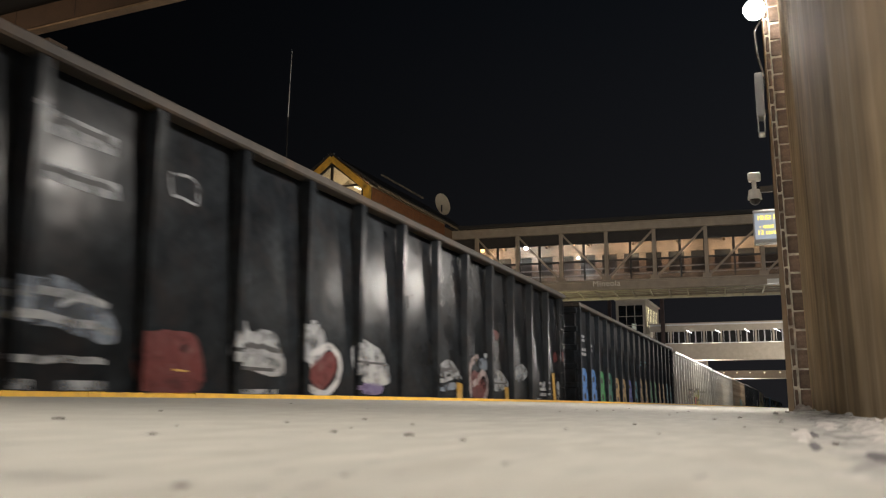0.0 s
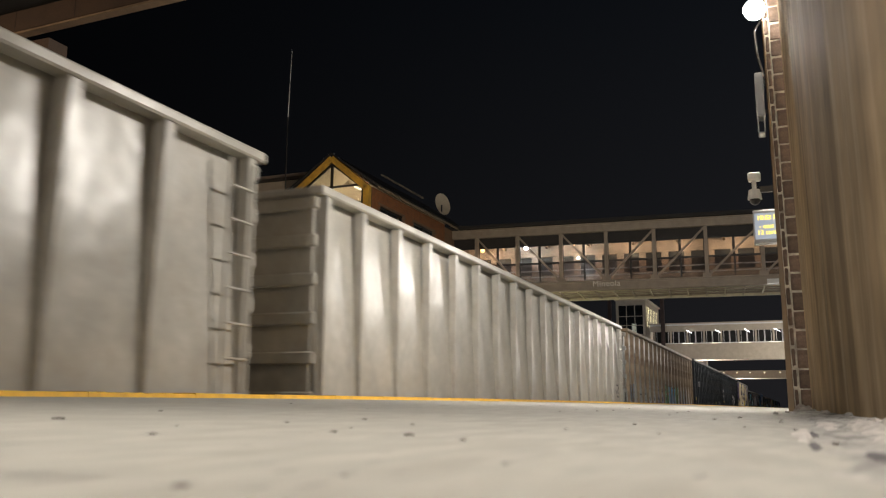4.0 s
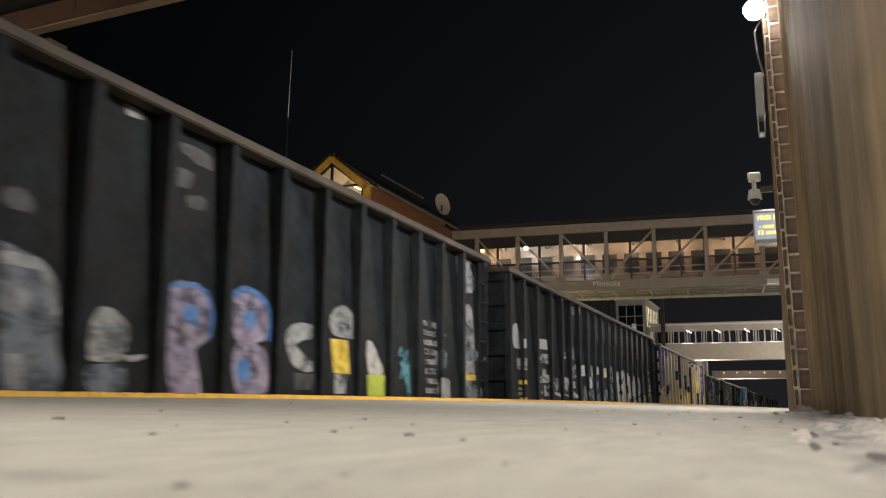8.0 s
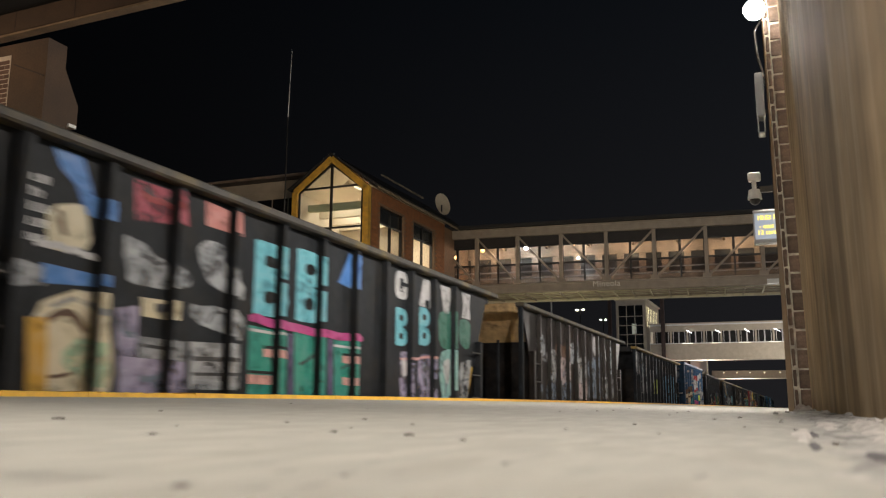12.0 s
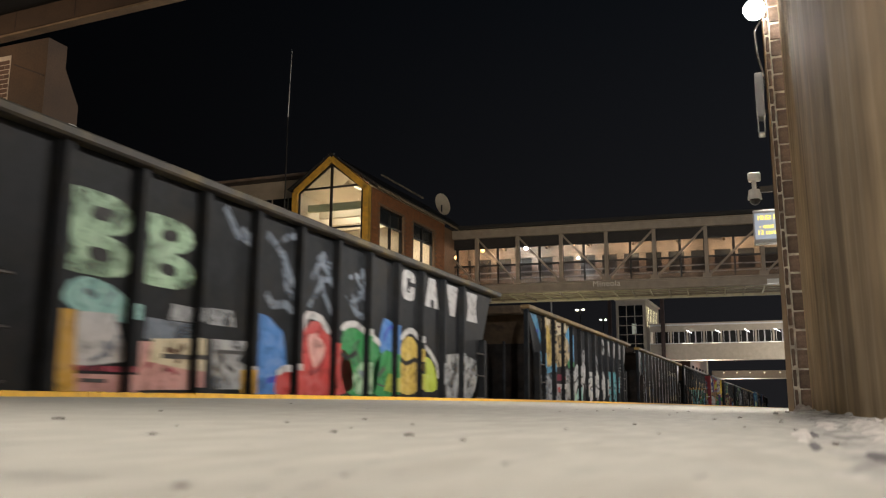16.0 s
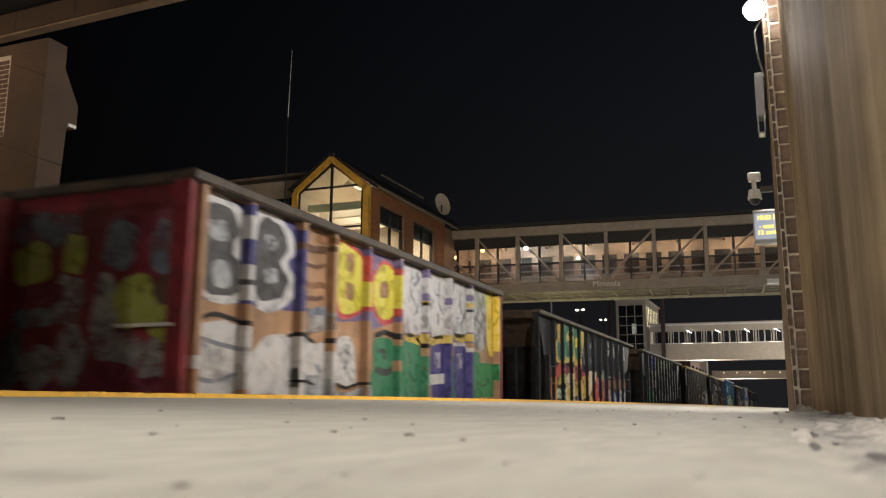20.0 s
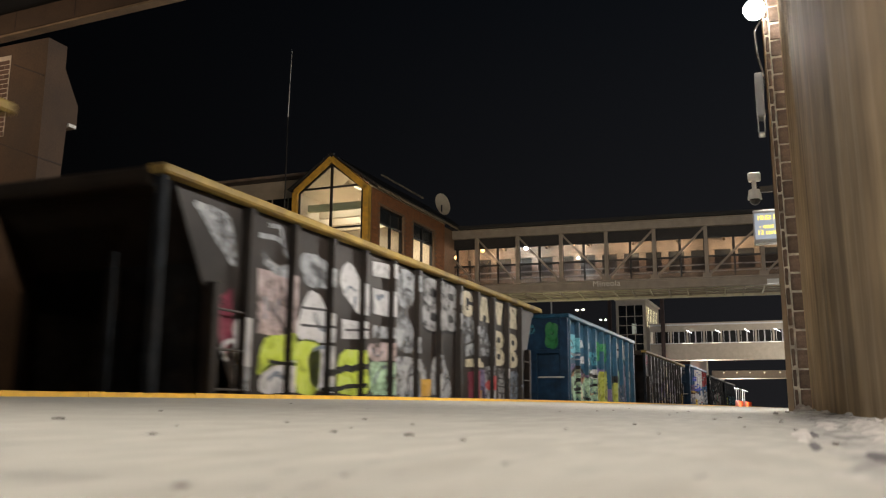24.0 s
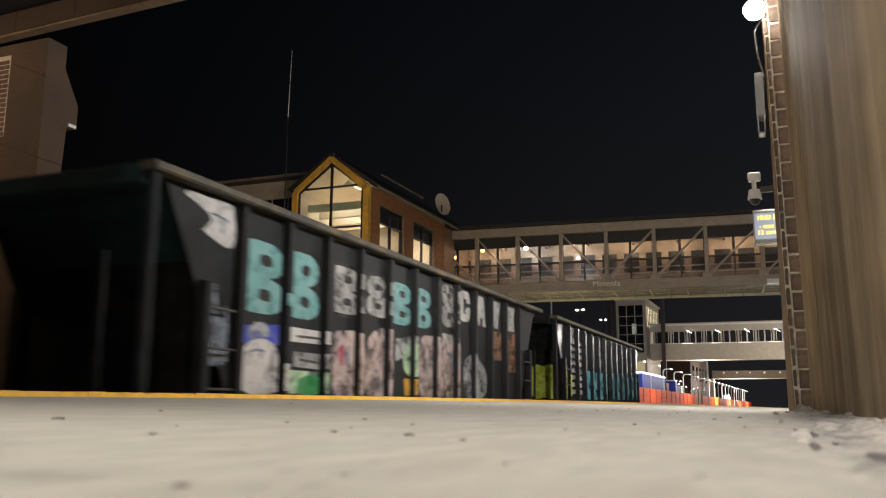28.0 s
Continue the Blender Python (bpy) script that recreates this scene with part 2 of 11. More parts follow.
def build_ground():
    bm = bmesh.new()
    bmesh.ops.create_grid(bm, x_segments=12, y_segments=12, size=1800, matrix=Matrix.Translation((0, 300, -1.5)))
    tagged(part("ground", bm, mat("dark_ground", (0.05, 0.05, 0.048), 0.95, var=0.3, scale=0.4)), "dark ballast and tarmac ground under the station", "ground", kind="structure")
    bm = prism([(-9.6, -1.5), (-9.0, RAIL - 0.19), (-4.6, RAIL - 0.19), (-4.6, -1.5)], "y", -420, 460)
    tagged(part("track_bed", bm, BALLAST), "grey crushed stone ballast bed under the rails", "ballast", kind="structure")
    # platform: one sheet with a thick edge
    xs = [-5.15, -4.7, -4.2, -3.6, -3.0, -2.4, -1.8, -1.3, -0.9, -0.6, -0.3, 0.0, 0.5, 2.0, 6.0]
    ys = [-60, -40, -20, -10, -5, -2, -1, -0.5] + [i * 0.4 for i in range(30)] + [12 + i * 2 for i in range(30)] + [80, 100, 130, 170, 220, 300, 420]
    bm = bmesh.new()
    grid = [[bm.verts.new((x, y, platform_z(x, y))) for x in xs] for y in ys]
    for j in range(len(ys) - 1):
        for i in range(len(xs) - 1):
            bm.faces.new((grid[j][i], grid[j][i + 1], grid[j + 1][i + 1], grid[j + 1][i]))
    for row, nxt in zip(grid, grid[1:]):
        lo = [bm.verts.new((v.co.x, v.co.y, -0.35)) for v in (row[0], nxt[0])]
        bm.faces.new((row[0], nxt[0], lo[1], lo[0]))
    tagged(part("platform", bm, CONCRETE), "pale worn concrete station platform with dark spots", "platform", kind="structure")
    bm = prism([(-4.6, -1.5), (-4.75, -0.35), (6, -0.35), (6, -1.5)], "y", -60, 420)
    tagged(part("platform_base", bm, mat("platform_base", (0.2, 0.19, 0.17), 0.9)), "concrete wall carrying the platform", "platform", kind="structure")
    # the far platform beyond the train
    bm = prism([(-9.3, -1.5), (-9.25, -0.1), (-9.0, -0.1), (-9.0, 0.06), (-15.5, 0.12), (-15.5, -1.5)], "y", -60, 420)
    tagged(part("far_platform", bm, CONCRETE), "concrete platform on the far side of the track", "platform", kind="structure")
    for x in (SIDE - 0.62, SIDE - 0.62 - 1.435):
        bm = prism([(x - 0.07, RAIL - 0.17), (x + 0.07, RAIL - 0.17), (x + 0.07, RAIL - 0.155), (x + 0.012, RAIL - 0.13), (x + 0.012, RAIL - 0.04), (x + 0.036, RAIL - 0.03), (x + 0.036, RAIL), (x - 0.036, RAIL), (x - 0.036, RAIL - 0.03), (x - 0.012, RAIL - 0.04), (x - 0.012, RAIL - 0.13), (x - 0.07, RAIL - 0.155)], "y", -420, 460)
        tagged(part("rail", bm, RAILSTEEL), "worn steel running rail on concrete sleepers", "rail", "rails", "structure")
    bm = bmesh.new()
    for i in range(240):
        y = -40 + i * 0.65
        bmesh.ops.create_cube(bm, size=1, matrix=Matrix.Translation((SIDE - 1.34, y, RAIL - 0.25)) @ Matrix.Diagonal((2.5, 0.25, 0.16, 1)))
    tagged(part("sleepers", bm, SLEEPER), "concrete sleepers half buried in ballast", "sleepers", kind="stuff")


def build_tactile_edge():
    """Raised yellow warning strip along the platform edge, in lengths with chipped rims."""
    strip = thing("tactile_strip", "raised yellow warning strip, chipped along the platform edge", "tactile strip", kind="structure")
    rnd = random.Random(4)
    meshes = []
    for v in range(4):
        bm = bmesh.new()
        n = 24
        rows = []
        for i in range(n + 1):
            y = i / n * 1.216
            chip = rnd.choice((0, 0, 0, 0.004, 0.009)) if v else rnd.choice((0, 0.004, 0.014, 0.02))
            top = 0.046 - chip * rnd.random()
            rows.append([bm.verts.new(c) for c in ((0, y, 0), (-0.006, y, top), (-0.40, y, top + rnd.uniform(-0.001, 0.001)), (-0.41, y, -0.02))])
        for a, b in zip(rows, rows[1:]):
            for k in range(3):
                bm.faces.new((a[k], b[k], b[k + 1], a[k + 1]))
        bm.faces.new(rows[0]), bm.faces.new(rows[-1][::-1])
        bmesh.ops.recalc_face_normals(bm, faces=bm.faces[:])
        me = bpy.data.meshes.new("tactile_tile")
        bm.to_mesh(me)
        bm.free()
        me.materials.append(YELLOW)
        meshes.append(me)
    for i in range(-3, 75):
        y = 1.22 * i
        k = 0 if 3.9 < y < 5.0 else rnd.choice((1, 2, 3))
        ob = link("tactile_tile", meshes[k], YELLOW, strip)
        ob.location = (-4.72, y, platform_z(-4.7, y) - 0.004)
    bm = bmesh.new()
    for y in range(92, 400, 8):
        z = platform_z(-4.7, y)
        bmesh.ops.create_cube(bm, size=1, matrix=Matrix.Translation((-4.92, y + 4, z + 0.02)) @ Matrix.Diagonal((0.4, 7.99, 0.05, 1)))
    part("far_tactile", bm, YELLOW, strip)["kind"] = "stuff"


# ---- freight cars ----
def wheel_mesh():
    bm = bmesh.new()
    tube(bm, (0, 0, 0), (0.13, 0, 0), 0.42, 18)
    tube(bm, (0.13, 0, 0), (0.16, 0, 0), 0.46, 18)
    tube(bm, (-0.05, 0, 0), (0.0, 0, 0), 0.09, 8)
    me = bpy.data.meshes.new("wheel")
    bm.to_mesh(me)
    bm.free()
    me.materials.append(STEEL)
    return me


WHEEL = wheel_mesh()
WIDTH = 2.62
CACHE = {}


def shared(key, make, material):
    """One mesh for alike pieces."""
    if key not in CACHE:
        bm = make()
        me = bpy.data.meshes.new(key[0])
        bm.to_mesh(me)
        bm.free()
        me.materials.append(material)
        CACHE[key] = me
    return CACHE[key]


def running_gear(car, length):
    for yc in (2.0, length - 2.0):
        frame_me = shared(("bogie_frame",), lambda: boxes_bm((-0.45, -0.62, -1.25, 1.25, 0.42, 0.62), (-WIDTH + 0.62, -WIDTH + 0.45, -1.25, 1.25, 0.42, 0.62), (-WIDTH + 0.5, -0.5, -0.2, 0.2, 0.4, 0.75), bevel=0.03), STEEL)
        bogie = link("bogie", frame_me, STEEL, car, "cast steel bogie")
        bogie.location = (0, yc, 0)
        for dy in (-0.88, 0.88):
            for x, turn in ((-0.68, 0), (-WIDTH + 0.68, 180)):
                w = link("wheel", WHEEL, STEEL, bogie)
                w.matrix_basis = pose(x, dy, 0.46, 0, 0, turn + 180)
    for y0, y1 in ((-0.32, 0.35), (length - 0.35, length + 0.32)):
        part("coupler", boxes_bm((-WIDTH / 2 - 0.1, -WIDTH / 2 + 0.1, y0, y1, 0.72, 0.98), bevel=0.03), STEEL, car)


def ladder(car, y, z0, z1, material, x=0.015):
    bm = bmesh.new()
    z = z0
    while z < z1:
        tube(bm, (x, y, z), (x, y + 0.42, z), 0.014, 6)
        z += 0.36
    for yy in (y, y + 0.42):
        bar(bm, (x, yy, z0 - 0.1), (x, yy, z1), 0.03, 0.03)
    part("ladder", bm, material, car, "steel rung ladder")


def rib_mesh(height, material, depth=0.12, foot=0.17, face=0.12):
    return shared(("rib", round(height, 2), material.name, depth, foot), lambda: prism([(-foot / 2, -depth), (-face / 2, 0), (face / 2, 0), (foot / 2, -depth)], "z", 0, height, None), material)


def degrees_of(rise):
    """A slope as degrees."""
    return math.degrees(math.atan(rise))


LEAN, LEAN_MID = -0.05, 2.6      # the sheets lean in a little towards the top rail


def gondola(label, start, length, top, paint, chord, pitch, end_paint=None, group="gondolas in the train", ribs=None, low=0.95, boxy=False, first=0.0, rows=None, rake=0.0):
    """A high-sided open gondola; its near side is x = 0, it runs from y = 0 to its length."""
    car = thing("gondola_car", label, "gondola car", group, place=(SIDE, start, RAIL))
    h = top - RAIL
    end_paint = end_paint or paint
    ribs = ribs or paint
    for x0, x1, k in ((-0.16, -0.12, 0), (-WIDTH + 0.12, -WIDTH + 0.16, 1)):
        lean = 0.0 if boxy else LEAN * (1 - 2 * k)
        a, z1 = lean * (low - LEAN_MID), h - 0.1
        c = lean * (z1 - LEAN_MID)
        part("side_wall", prism([(x0 + a, low), (x1 + a, low), (x1 + c, z1), (x0 + c, z1)], "y", 0.12, length - 0.12), paint, car)
    n = round((length - 0.5) / pitch)
    rows = rows or [0.22 + (length - 0.44) * i / n for i in range(n + 1)]
    if first:
        rows = [0.22] + [first + pitch * i for i in range(40) if first + pitch * i < length - 0.5] + [length - 0.22]
    for y in rows:
        for x, turn in ((0, 0), (-WIDTH, 180)):
            r = link("rib", rib_mesh(h - 0.12 - low, ribs, 0.12, *((0.11, 0.075) if boxy else (0.17, 0.12))), ribs, car)
            r.matrix_basis = pose(x, y - rake * 0.5 if 0.5 < y < length - 0.5 else y, low, degrees_of(-rake) if 0.5 < y < length - 0.5 else 0, 0, turn) @ Matrix(((0, 1, 0, 0), (1, 0, 0, 0), (0, 0, 1, 0), (0, 0, 0, 1)))
    for x0, x1 in ((-0.18, 0.03), (-WIDTH - 0.03, -WIDTH + 0.18)):
        part("top_chord", boxes_bm((x0, x1, 0, length, h - 0.115, h), bevel=0.02), chord, car)
        part("side_sill", boxes_bm((x0, x1 - 0.02 if x0 > -1 else x1, 0.05, length - 0.05, low - 0.2, low), bevel=0.015), ribs, car)
    for y0, y1, out in ((0.08, 0.14, -1), (length - 0.14, length - 0.08, 1)):
        part("end_wall", boxes_bm((-WIDTH + 0.15, -0.15, y0, y1, low, h - 0.1)), end_paint, car)
        if boxy:
            yb = y0 - 0.09 if out < 0 else y1
            for xp in (-0.12, -WIDTH + 0.12) if end_paint is REDCAR else (-0.12, -0.95, -WIDTH + 0.95, -WIDTH + 0.12):
                part("end_post", boxes_bm((xp - 0.11, xp + 0.11, yb, yb + 0.09, low, h - 0.1 if xp in (-0.12, -WIDTH + 0.12) else h - 1.0), bevel=0.015), end_paint, car)
            if end_paint is not REDCAR:
                part("end_beam", boxes_bm((-WIDTH + 0.23, -0.23, yb, yb + 0.07, h - 1.05, h - 0.93), bevel=0.015), end_paint, car)
            part("end_step", boxes_bm((-0.80, -0.12, yb - 0.04, yb, low + 0.98, low + 1.015), bevel=0.006), WHITE_PAINT, car, "white end step")
        for k in range(0 if boxy else 6):
            z = low + 0.25 + k * (h - low - 0.35) / 5.4
            yb = y0 - 0.08 if out < 0 else y1
            part("end_rib", boxes_bm((-WIDTH + 0.06, -0.06, yb, yb + 0.08, z, z + 0.16), bevel=0.02), end_paint, car)
        part("end_chord", boxes_bm((-WIDTH + 0.17, -0.17, y0 - 0.06, y1 + 0.06, h - 0.12, h - 0.005), bevel=0.02), chord, car)
    part("floor", boxes_bm((-WIDTH + 0.15, -0.15, 0.14, length - 0.14, low - 0.1, low + 0.02)), STEEL, car)
    if not boxy:
        ladder(car, length - 0.62, 1.3, h - 0.2, ribs)
    running_gear(car, length)
    return car


def hopper(label, start, length, top, paint, chord, first=1.5, end_paint=None, ladder_paint=None):
    """An open-top hopper: sloped ends held by corner posts."""
    car = thing("hopper_car", label, "hopper car", "hoppers in the train", place=(SIDE, start, RAIL))
    h = top - RAIL
    end_paint = end_paint or paint
    low, run, drop = 0.95, 1.35, 2.0
    side = [(0.30, h - 0.1), (length - 0.30, h - 0.1), (length - run, h - drop), (length - run, low), (run, low), (run, h - drop)]
    for x in (-0.13, -WIDTH + 0.13):
        part("side_wall", prism(side, "x", x - 0.02, x + 0.02), paint, car)
    for y in [first + 0.912 * i for i in range(13) if first + 0.912 * i < length - 1.25]:
        for x, turn in ((0, 0), (-WIDTH, 180)):
            r = link("rib", rib_mesh(h - 0.12 - low, paint, 0.105, 0.125, 0.075), paint, car)
            r.matrix_basis = pose(x - 0.01 if turn == 0 else x + 0.01, y, low, 0, 0, turn) @ Matrix(((0, 1, 0, 0), (1, 0, 0, 0), (0, 0, 1, 0), (0, 0, 0, 1)))
    for x0, x1 in ((-0.18, 0.03), (-WIDTH - 0.03, -WIDTH + 0.18)):
        part("top_chord", boxes_bm((x0, x1, 0, length, h - 0.095, h), bevel=0.02), chord, car)
        part("side_sill", boxes_bm((x0 + 0.01, x1 - 0.01, 0.05, length - 0.05, low - 0.2, low), bevel=0.015), paint, car)
    for mirror in (0, 1):
        def at(y):
            return length - y if mirror else y
        slope = prism([(at(0.25), h - 0.06), (at(0.33), h - 0.06), (at(run + 1.2), low), (at(run + 1.1), low)], "x", -WIDTH + 0.14, -0.14)
        part("slope_sheet", slope, end_paint, car)
        for x0, x1 in ((-0.14, 0.0), (-WIDTH, -WIDTH + 0.14)):
            if not mirror:
                part("corner_post", boxes_bm((x0 + 0.02, x1 - 0.02, 0.03, 0.13, low, h - 0.1), bevel=0.012), MATT_BLACK, car)
            part("brace_post", boxes_bm((x0, x1, min(at(0.86), at(0.98)), max(at(0.86), at(0.98)), low, h - 1.0), bevel=0.015), paint, car)
        # black plate and post added in place of the shade below the slope
        cut = h - 0.06 - (0.92 - 0.25) * (h - 0.06 - low) / (run + 0.85)
        part("end_bulkhead", boxes_bm((-WIDTH + 0.2, -0.16, min(at(0.92), at(0.95)), max(at(0.92), at(0.95)), low, cut)), END_BLACK, car, "added black plate standing in for the shade under the slope sheet")
        part("end_stiffener", boxes_bm((-WIDTH / 2 - 0.08, -WIDTH / 2 + 0.08, min(at(0.80), at(0.92)), max(at(0.80), at(0.92)), low, cut), bevel=0.01), END_BLACK, car)
        part("end_chord", boxes_bm((-WIDTH + 0.17, -0.17, min(at(0.02), at(0.3)), max(at(0.02), at(0.3)), h - 0.2, h - 0.006), bevel=0.02), end_paint, car)
        part("end_sill", boxes_bm((-WIDTH + 0.05, -0.05, min(at(0.02), at(0.3)), max(at(0.02), at(0.3)), low - 0.12, low + 0.16), bevel=0.02), end_paint, car)
        for z in (1.35, 1.75, 2.15):
            part("grab_iron", tube(bmesh.new(), (-0.02, at(0.94), z), (-0.02, at(1.38), z), 0.014, 6), ladder_paint or STEEL, car)
        part("brake_rod", tube(bmesh.new(), (-0.6, at(0.1), low), (-0.6, at(0.1), h - 0.8), 0.03, 6), MATT_BLACK, car)
    for yc in (length * 0.3, length * 0.5, length * 0.7):
        part("hopper_bay", prism([(yc - 1.15, low), (yc + 1.15, low), (yc + 0.3, 0.3), (yc - 0.3, 0.3)], "x", -WIDTH + 0.5, -0.5), STEEL, car)
    running_gear(car, length)
    return car


def paint(name, base, rough=0.42, **kw):
    kw.setdefault("spec", 0.18)
    return mat(name, base, rough, var=kw.pop("var", 0.3), scale=kw.pop("scale", 2.2), grain=9, bump=0.05, **kw)


# near-black of the plates that stand in for shade at the hopper ends
END_BLACK = paint("shade_black_end_plate", (0.014, 0.0135, 0.014), 0.7, var=0.5, stain=(0.03, 0.022, 0.018), spec=0.05)
BLACK = paint("black_car_paint", (0.0175, 0.0200, 0.0235), 0.25, var=0.45, stain=(0.029, 0.025, 0.0255), spec=0.05, dent=0.022)
MATT_BLACK = paint("matt_black_car_paint", (0.0165, 0.0198, 0.0245), 0.6, var=0.5, stain=(0.027, 0.026, 0.027), spec=0.05)
CHARCOAL = paint("charcoal_car_paint", (0.0215, 0.0235, 0.0275), 0.55, spec=0.06, stain=(0.030, 0.028, 0.026))
BROWNBLACK = paint("brown_black_car_paint", (0.020, 0.016, 0.014), 0.45, stain=(0.035, 0.024, 0.018))
GREYCAR = paint("grey_car_paint", (0.39, 0.375, 0.335), 0.31, var=0.14, stain=(0.35, 0.32, 0.27), spec=0.3, dent=0.035)
GREYRUST = paint("rusty_grey_car_paint", (0.345, 0.36, 0.35), 0.45, var=0.18, stain=(0.24, 0.15, 0.09))
RUSTRIB = paint("rusty_rib_paint", (0.26, 0.20, 0.14), 0.6, stain=(0.14, 0.08, 0.05))
TANCAR = paint("tan_car_paint", (0.42, 0.36, 0.245), 0.5, var=0.2, scale=0.8, stain=(0.36, 0.345, 0.30), streak=1.6)
BLUECAR = paint("blue_car_paint", (0.024, 0.072, 0.155), 0.45, var=0.28)
TEALCAR = paint("teal_car_paint", (0.017, 0.070, 0.125), 0.45, var=0.28)
REDCAR = paint("red_car_paint", (0.21, 0.03, 0.04), 0.5, stain=(0.07, 0.03, 0.03))
# the blue car paint, darkened for ends that get little light
SHADED_BLUE = paint("shaded_blue_end_paint", (0.015, 0.047, 0.098), 0.5, stain=(0.017, 0.032, 0.055))
REDBODY = paint("rusty_orange_car_paint", (0.33, 0.20, 0.12), 0.55)
CHORD_BROWN = paint("weathered_chord", (0.056, 0.048, 0.042), 0.6, stain=(0.10, 0.07, 0.05))
CHORD_MIX = paint("patchy_tan_chord", (0.24, 0.17, 0.085), 0.6, scale=0.9, stain=(0.075, 0.068, 0.06))
CHORD_TAN = paint("tan_chord", (0.34, 0.24, 0.075), 0.6, stain=(0.16, 0.11, 0.06))
CHORD_GREY = paint("dark_chord", (0.06, 0.056, 0.052), 0.6, stain=(0.16, 0.125, 0.06))
# tan paint, lightened to stand in for lamp light on this end
TAN_END = paint("lamplit_tan_hopper_end", (0.48, 0.33, 0.17), 0.7, stain=(0.06, 0.04, 0.022))
RUST_END = paint("rusty_hopper_end", (0.075, 0.056, 0.04), 0.7, stain=(0.026, 0.02, 0.016))
TEAL_END = paint("dark_teal_hopper_end", (0.012, 0.034, 0.036), 0.7, stain=(0.012, 0.014, 0.015))

HG, HB, HH = 2.87, 2.44, 2.27
CARS = []


def couple(car):
    CARS.append(car)
    return car


def car_top(car):
    """Height of a car's top rail over its rail."""
    return max(o.location.z + max(v.co.z for v in o.data.vertices) for o in car.children if o.type == "MESH" and o.name.startswith("top_chord"))


def build_train():
    g = "tall black open gondola with dark ribs and sprayed lettering"
    couple(gondola(g, 21.42 - 19.6, 19.6, HG, BLACK, CHORD_BROWN, 1.37))
    couple(gondola("tall black open gondola with blue, green and yellow bubble letters", 23.03, 19.70, HG, MATT_BLACK, CHORD_BROWN, 1.2))
    couple(gondola("tall pale grey open gondola with outlined graffiti low on its side", 43.80, 20.36, 2.80, GREYCAR, GREYCAR, 1.168, first=1.21, rake=0.03))
    couple(gondola("tall pale grey open gondola, plain and glossy", 65.42, 20.3, 2.76, GREYCAR, GREYCAR, 1.168, first=1.21))
    couple(gondola("tall grey open gondola with rusty ribs and bubble letters", 86.75, 20.7, 2.79, GREYRUST, RUSTRIB, 1.15, ribs=RUSTRIB, first=1.13, rake=0.085))
    couple(gondola("tall black open gondola with many close ribs and pale tags", 108.58, 19.63, HG, MATT_BLACK, CHORD_BROWN, 0.98, first=0.65))
    couple(gondola("tall black open gondola with white block lettering along its foot", 129.42, 20.03, 2.90, MATT_BLACK, CHORD_BROWN, 0.993, rows=[0.22, 1.2, 2.26, 3.5, 4.53, 5.43, 6.42, 7.44, 8.41, 9.42, 10.44, 11.45, 12.5, 13.6, 14.6, 15.66, 16.8, 18.08, 19.5, 19.81]))
    couple(gondola("tall tan open gondola painted with navy, yellow and purple shapes", 151.28, 19.73, 2.78, TANCAR, CHORD_GREY, 1.2, rows=[0.22, 1.18, 2.36] + [3.55 + 1.21 * i for i in range(14)] + [19.51], end_paint=MATT_BLACK))
    h = "charcoal open hopper with a sloped end, covered in graffiti"
    couple(hopper(h, 172.25, 12.78, 2.22, CHARCOAL, CHORD_GREY))
    couple(hopper("dark open hopper with a rusty brown sloped end", 186.79, 12.13, 2.27, BROWNBLACK, CHORD_GREY, end_paint=TAN_END))
    couple(hopper("charcoal open hopper with a large sky-blue painted band", 201.2, 13.4, 2.27, CHARCOAL, CHORD_TAN))
    couple(gondola("blue boxy gondola with brown and cream graffiti", 216.40, 9.92, HB, BLUECAR, BLUECAR, 1.1, end_paint=SHADED_BLUE, group="boxy gondolas in the train", boxy=True))
    couple(hopper("charcoal open hopper with pale green and rainbow bubble letters", 228.66, 12.95, 2.27, CHARCOAL, CHORD_GREY, 1.84, end_paint=RUST_END))
    couple(hopper("charcoal open hopper with tan bubble letters on blue", 243.55, 12.8, 2.27, CHARCOAL, CHORD_MIX, end_paint=RUST_END))
    couple(hopper("brown-black open hopper with a yellow-tan top rail", 258.2, 13.4, 2.27, BROWNBLACK, CHORD_TAN))
    couple(hopper("charcoal open hopper with a long teal painted band", 272.75, 12.8, 2.27, CHARCOAL, CHORD_GREY, end_paint=RUST_END))
    couple(gondola("rusty boxy gondola with red ends and bubble letters", 288.37, 9.72, 2.33, REDBODY, CHORD_BROWN, 1.03, rows=[0.22, 1.06, 2.14, 2.9, 3.87, 4.9, 5.93, 6.93, 7.98, 9.5], end_paint=REDCAR, group="boxy gondolas in the train", boxy=True))
    couple(hopper("charcoal open hopper with green and yellow lettering over red", 300.78, 12.6, 2.26, CHARCOAL, CHORD_GREY, end_paint=RUST_END))
    couple(hopper("dark open hopper with pale blue tags", 315.4, 12.6, 2.27, CHARCOAL, CHORD_GREY, end_paint=RUST_END))
    couple(hopper("brown-black open hopper with white tags at its foot", 329.7, 12.9, 2.27, BROWNBLACK, CHORD_TAN))
    couple(hopper("brown-black open hopper with white and yellow-green tags", 344.29, 13.0, 2.27, BROWNBLACK, CHORD_TAN))
    couple(gondola("teal-blue boxy gondola with mint and green graffiti", 359.88, 10.06, HB, TEALCAR, TEALCAR, 1.1, end_paint=SHADED_BLUE, group="boxy gondolas in the train", boxy=True))
    couple(hopper("brown-black open hopper with lilac bubble letters", 372.52, 13.1, 2.27, BROWNBLACK, CHORD_TAN))
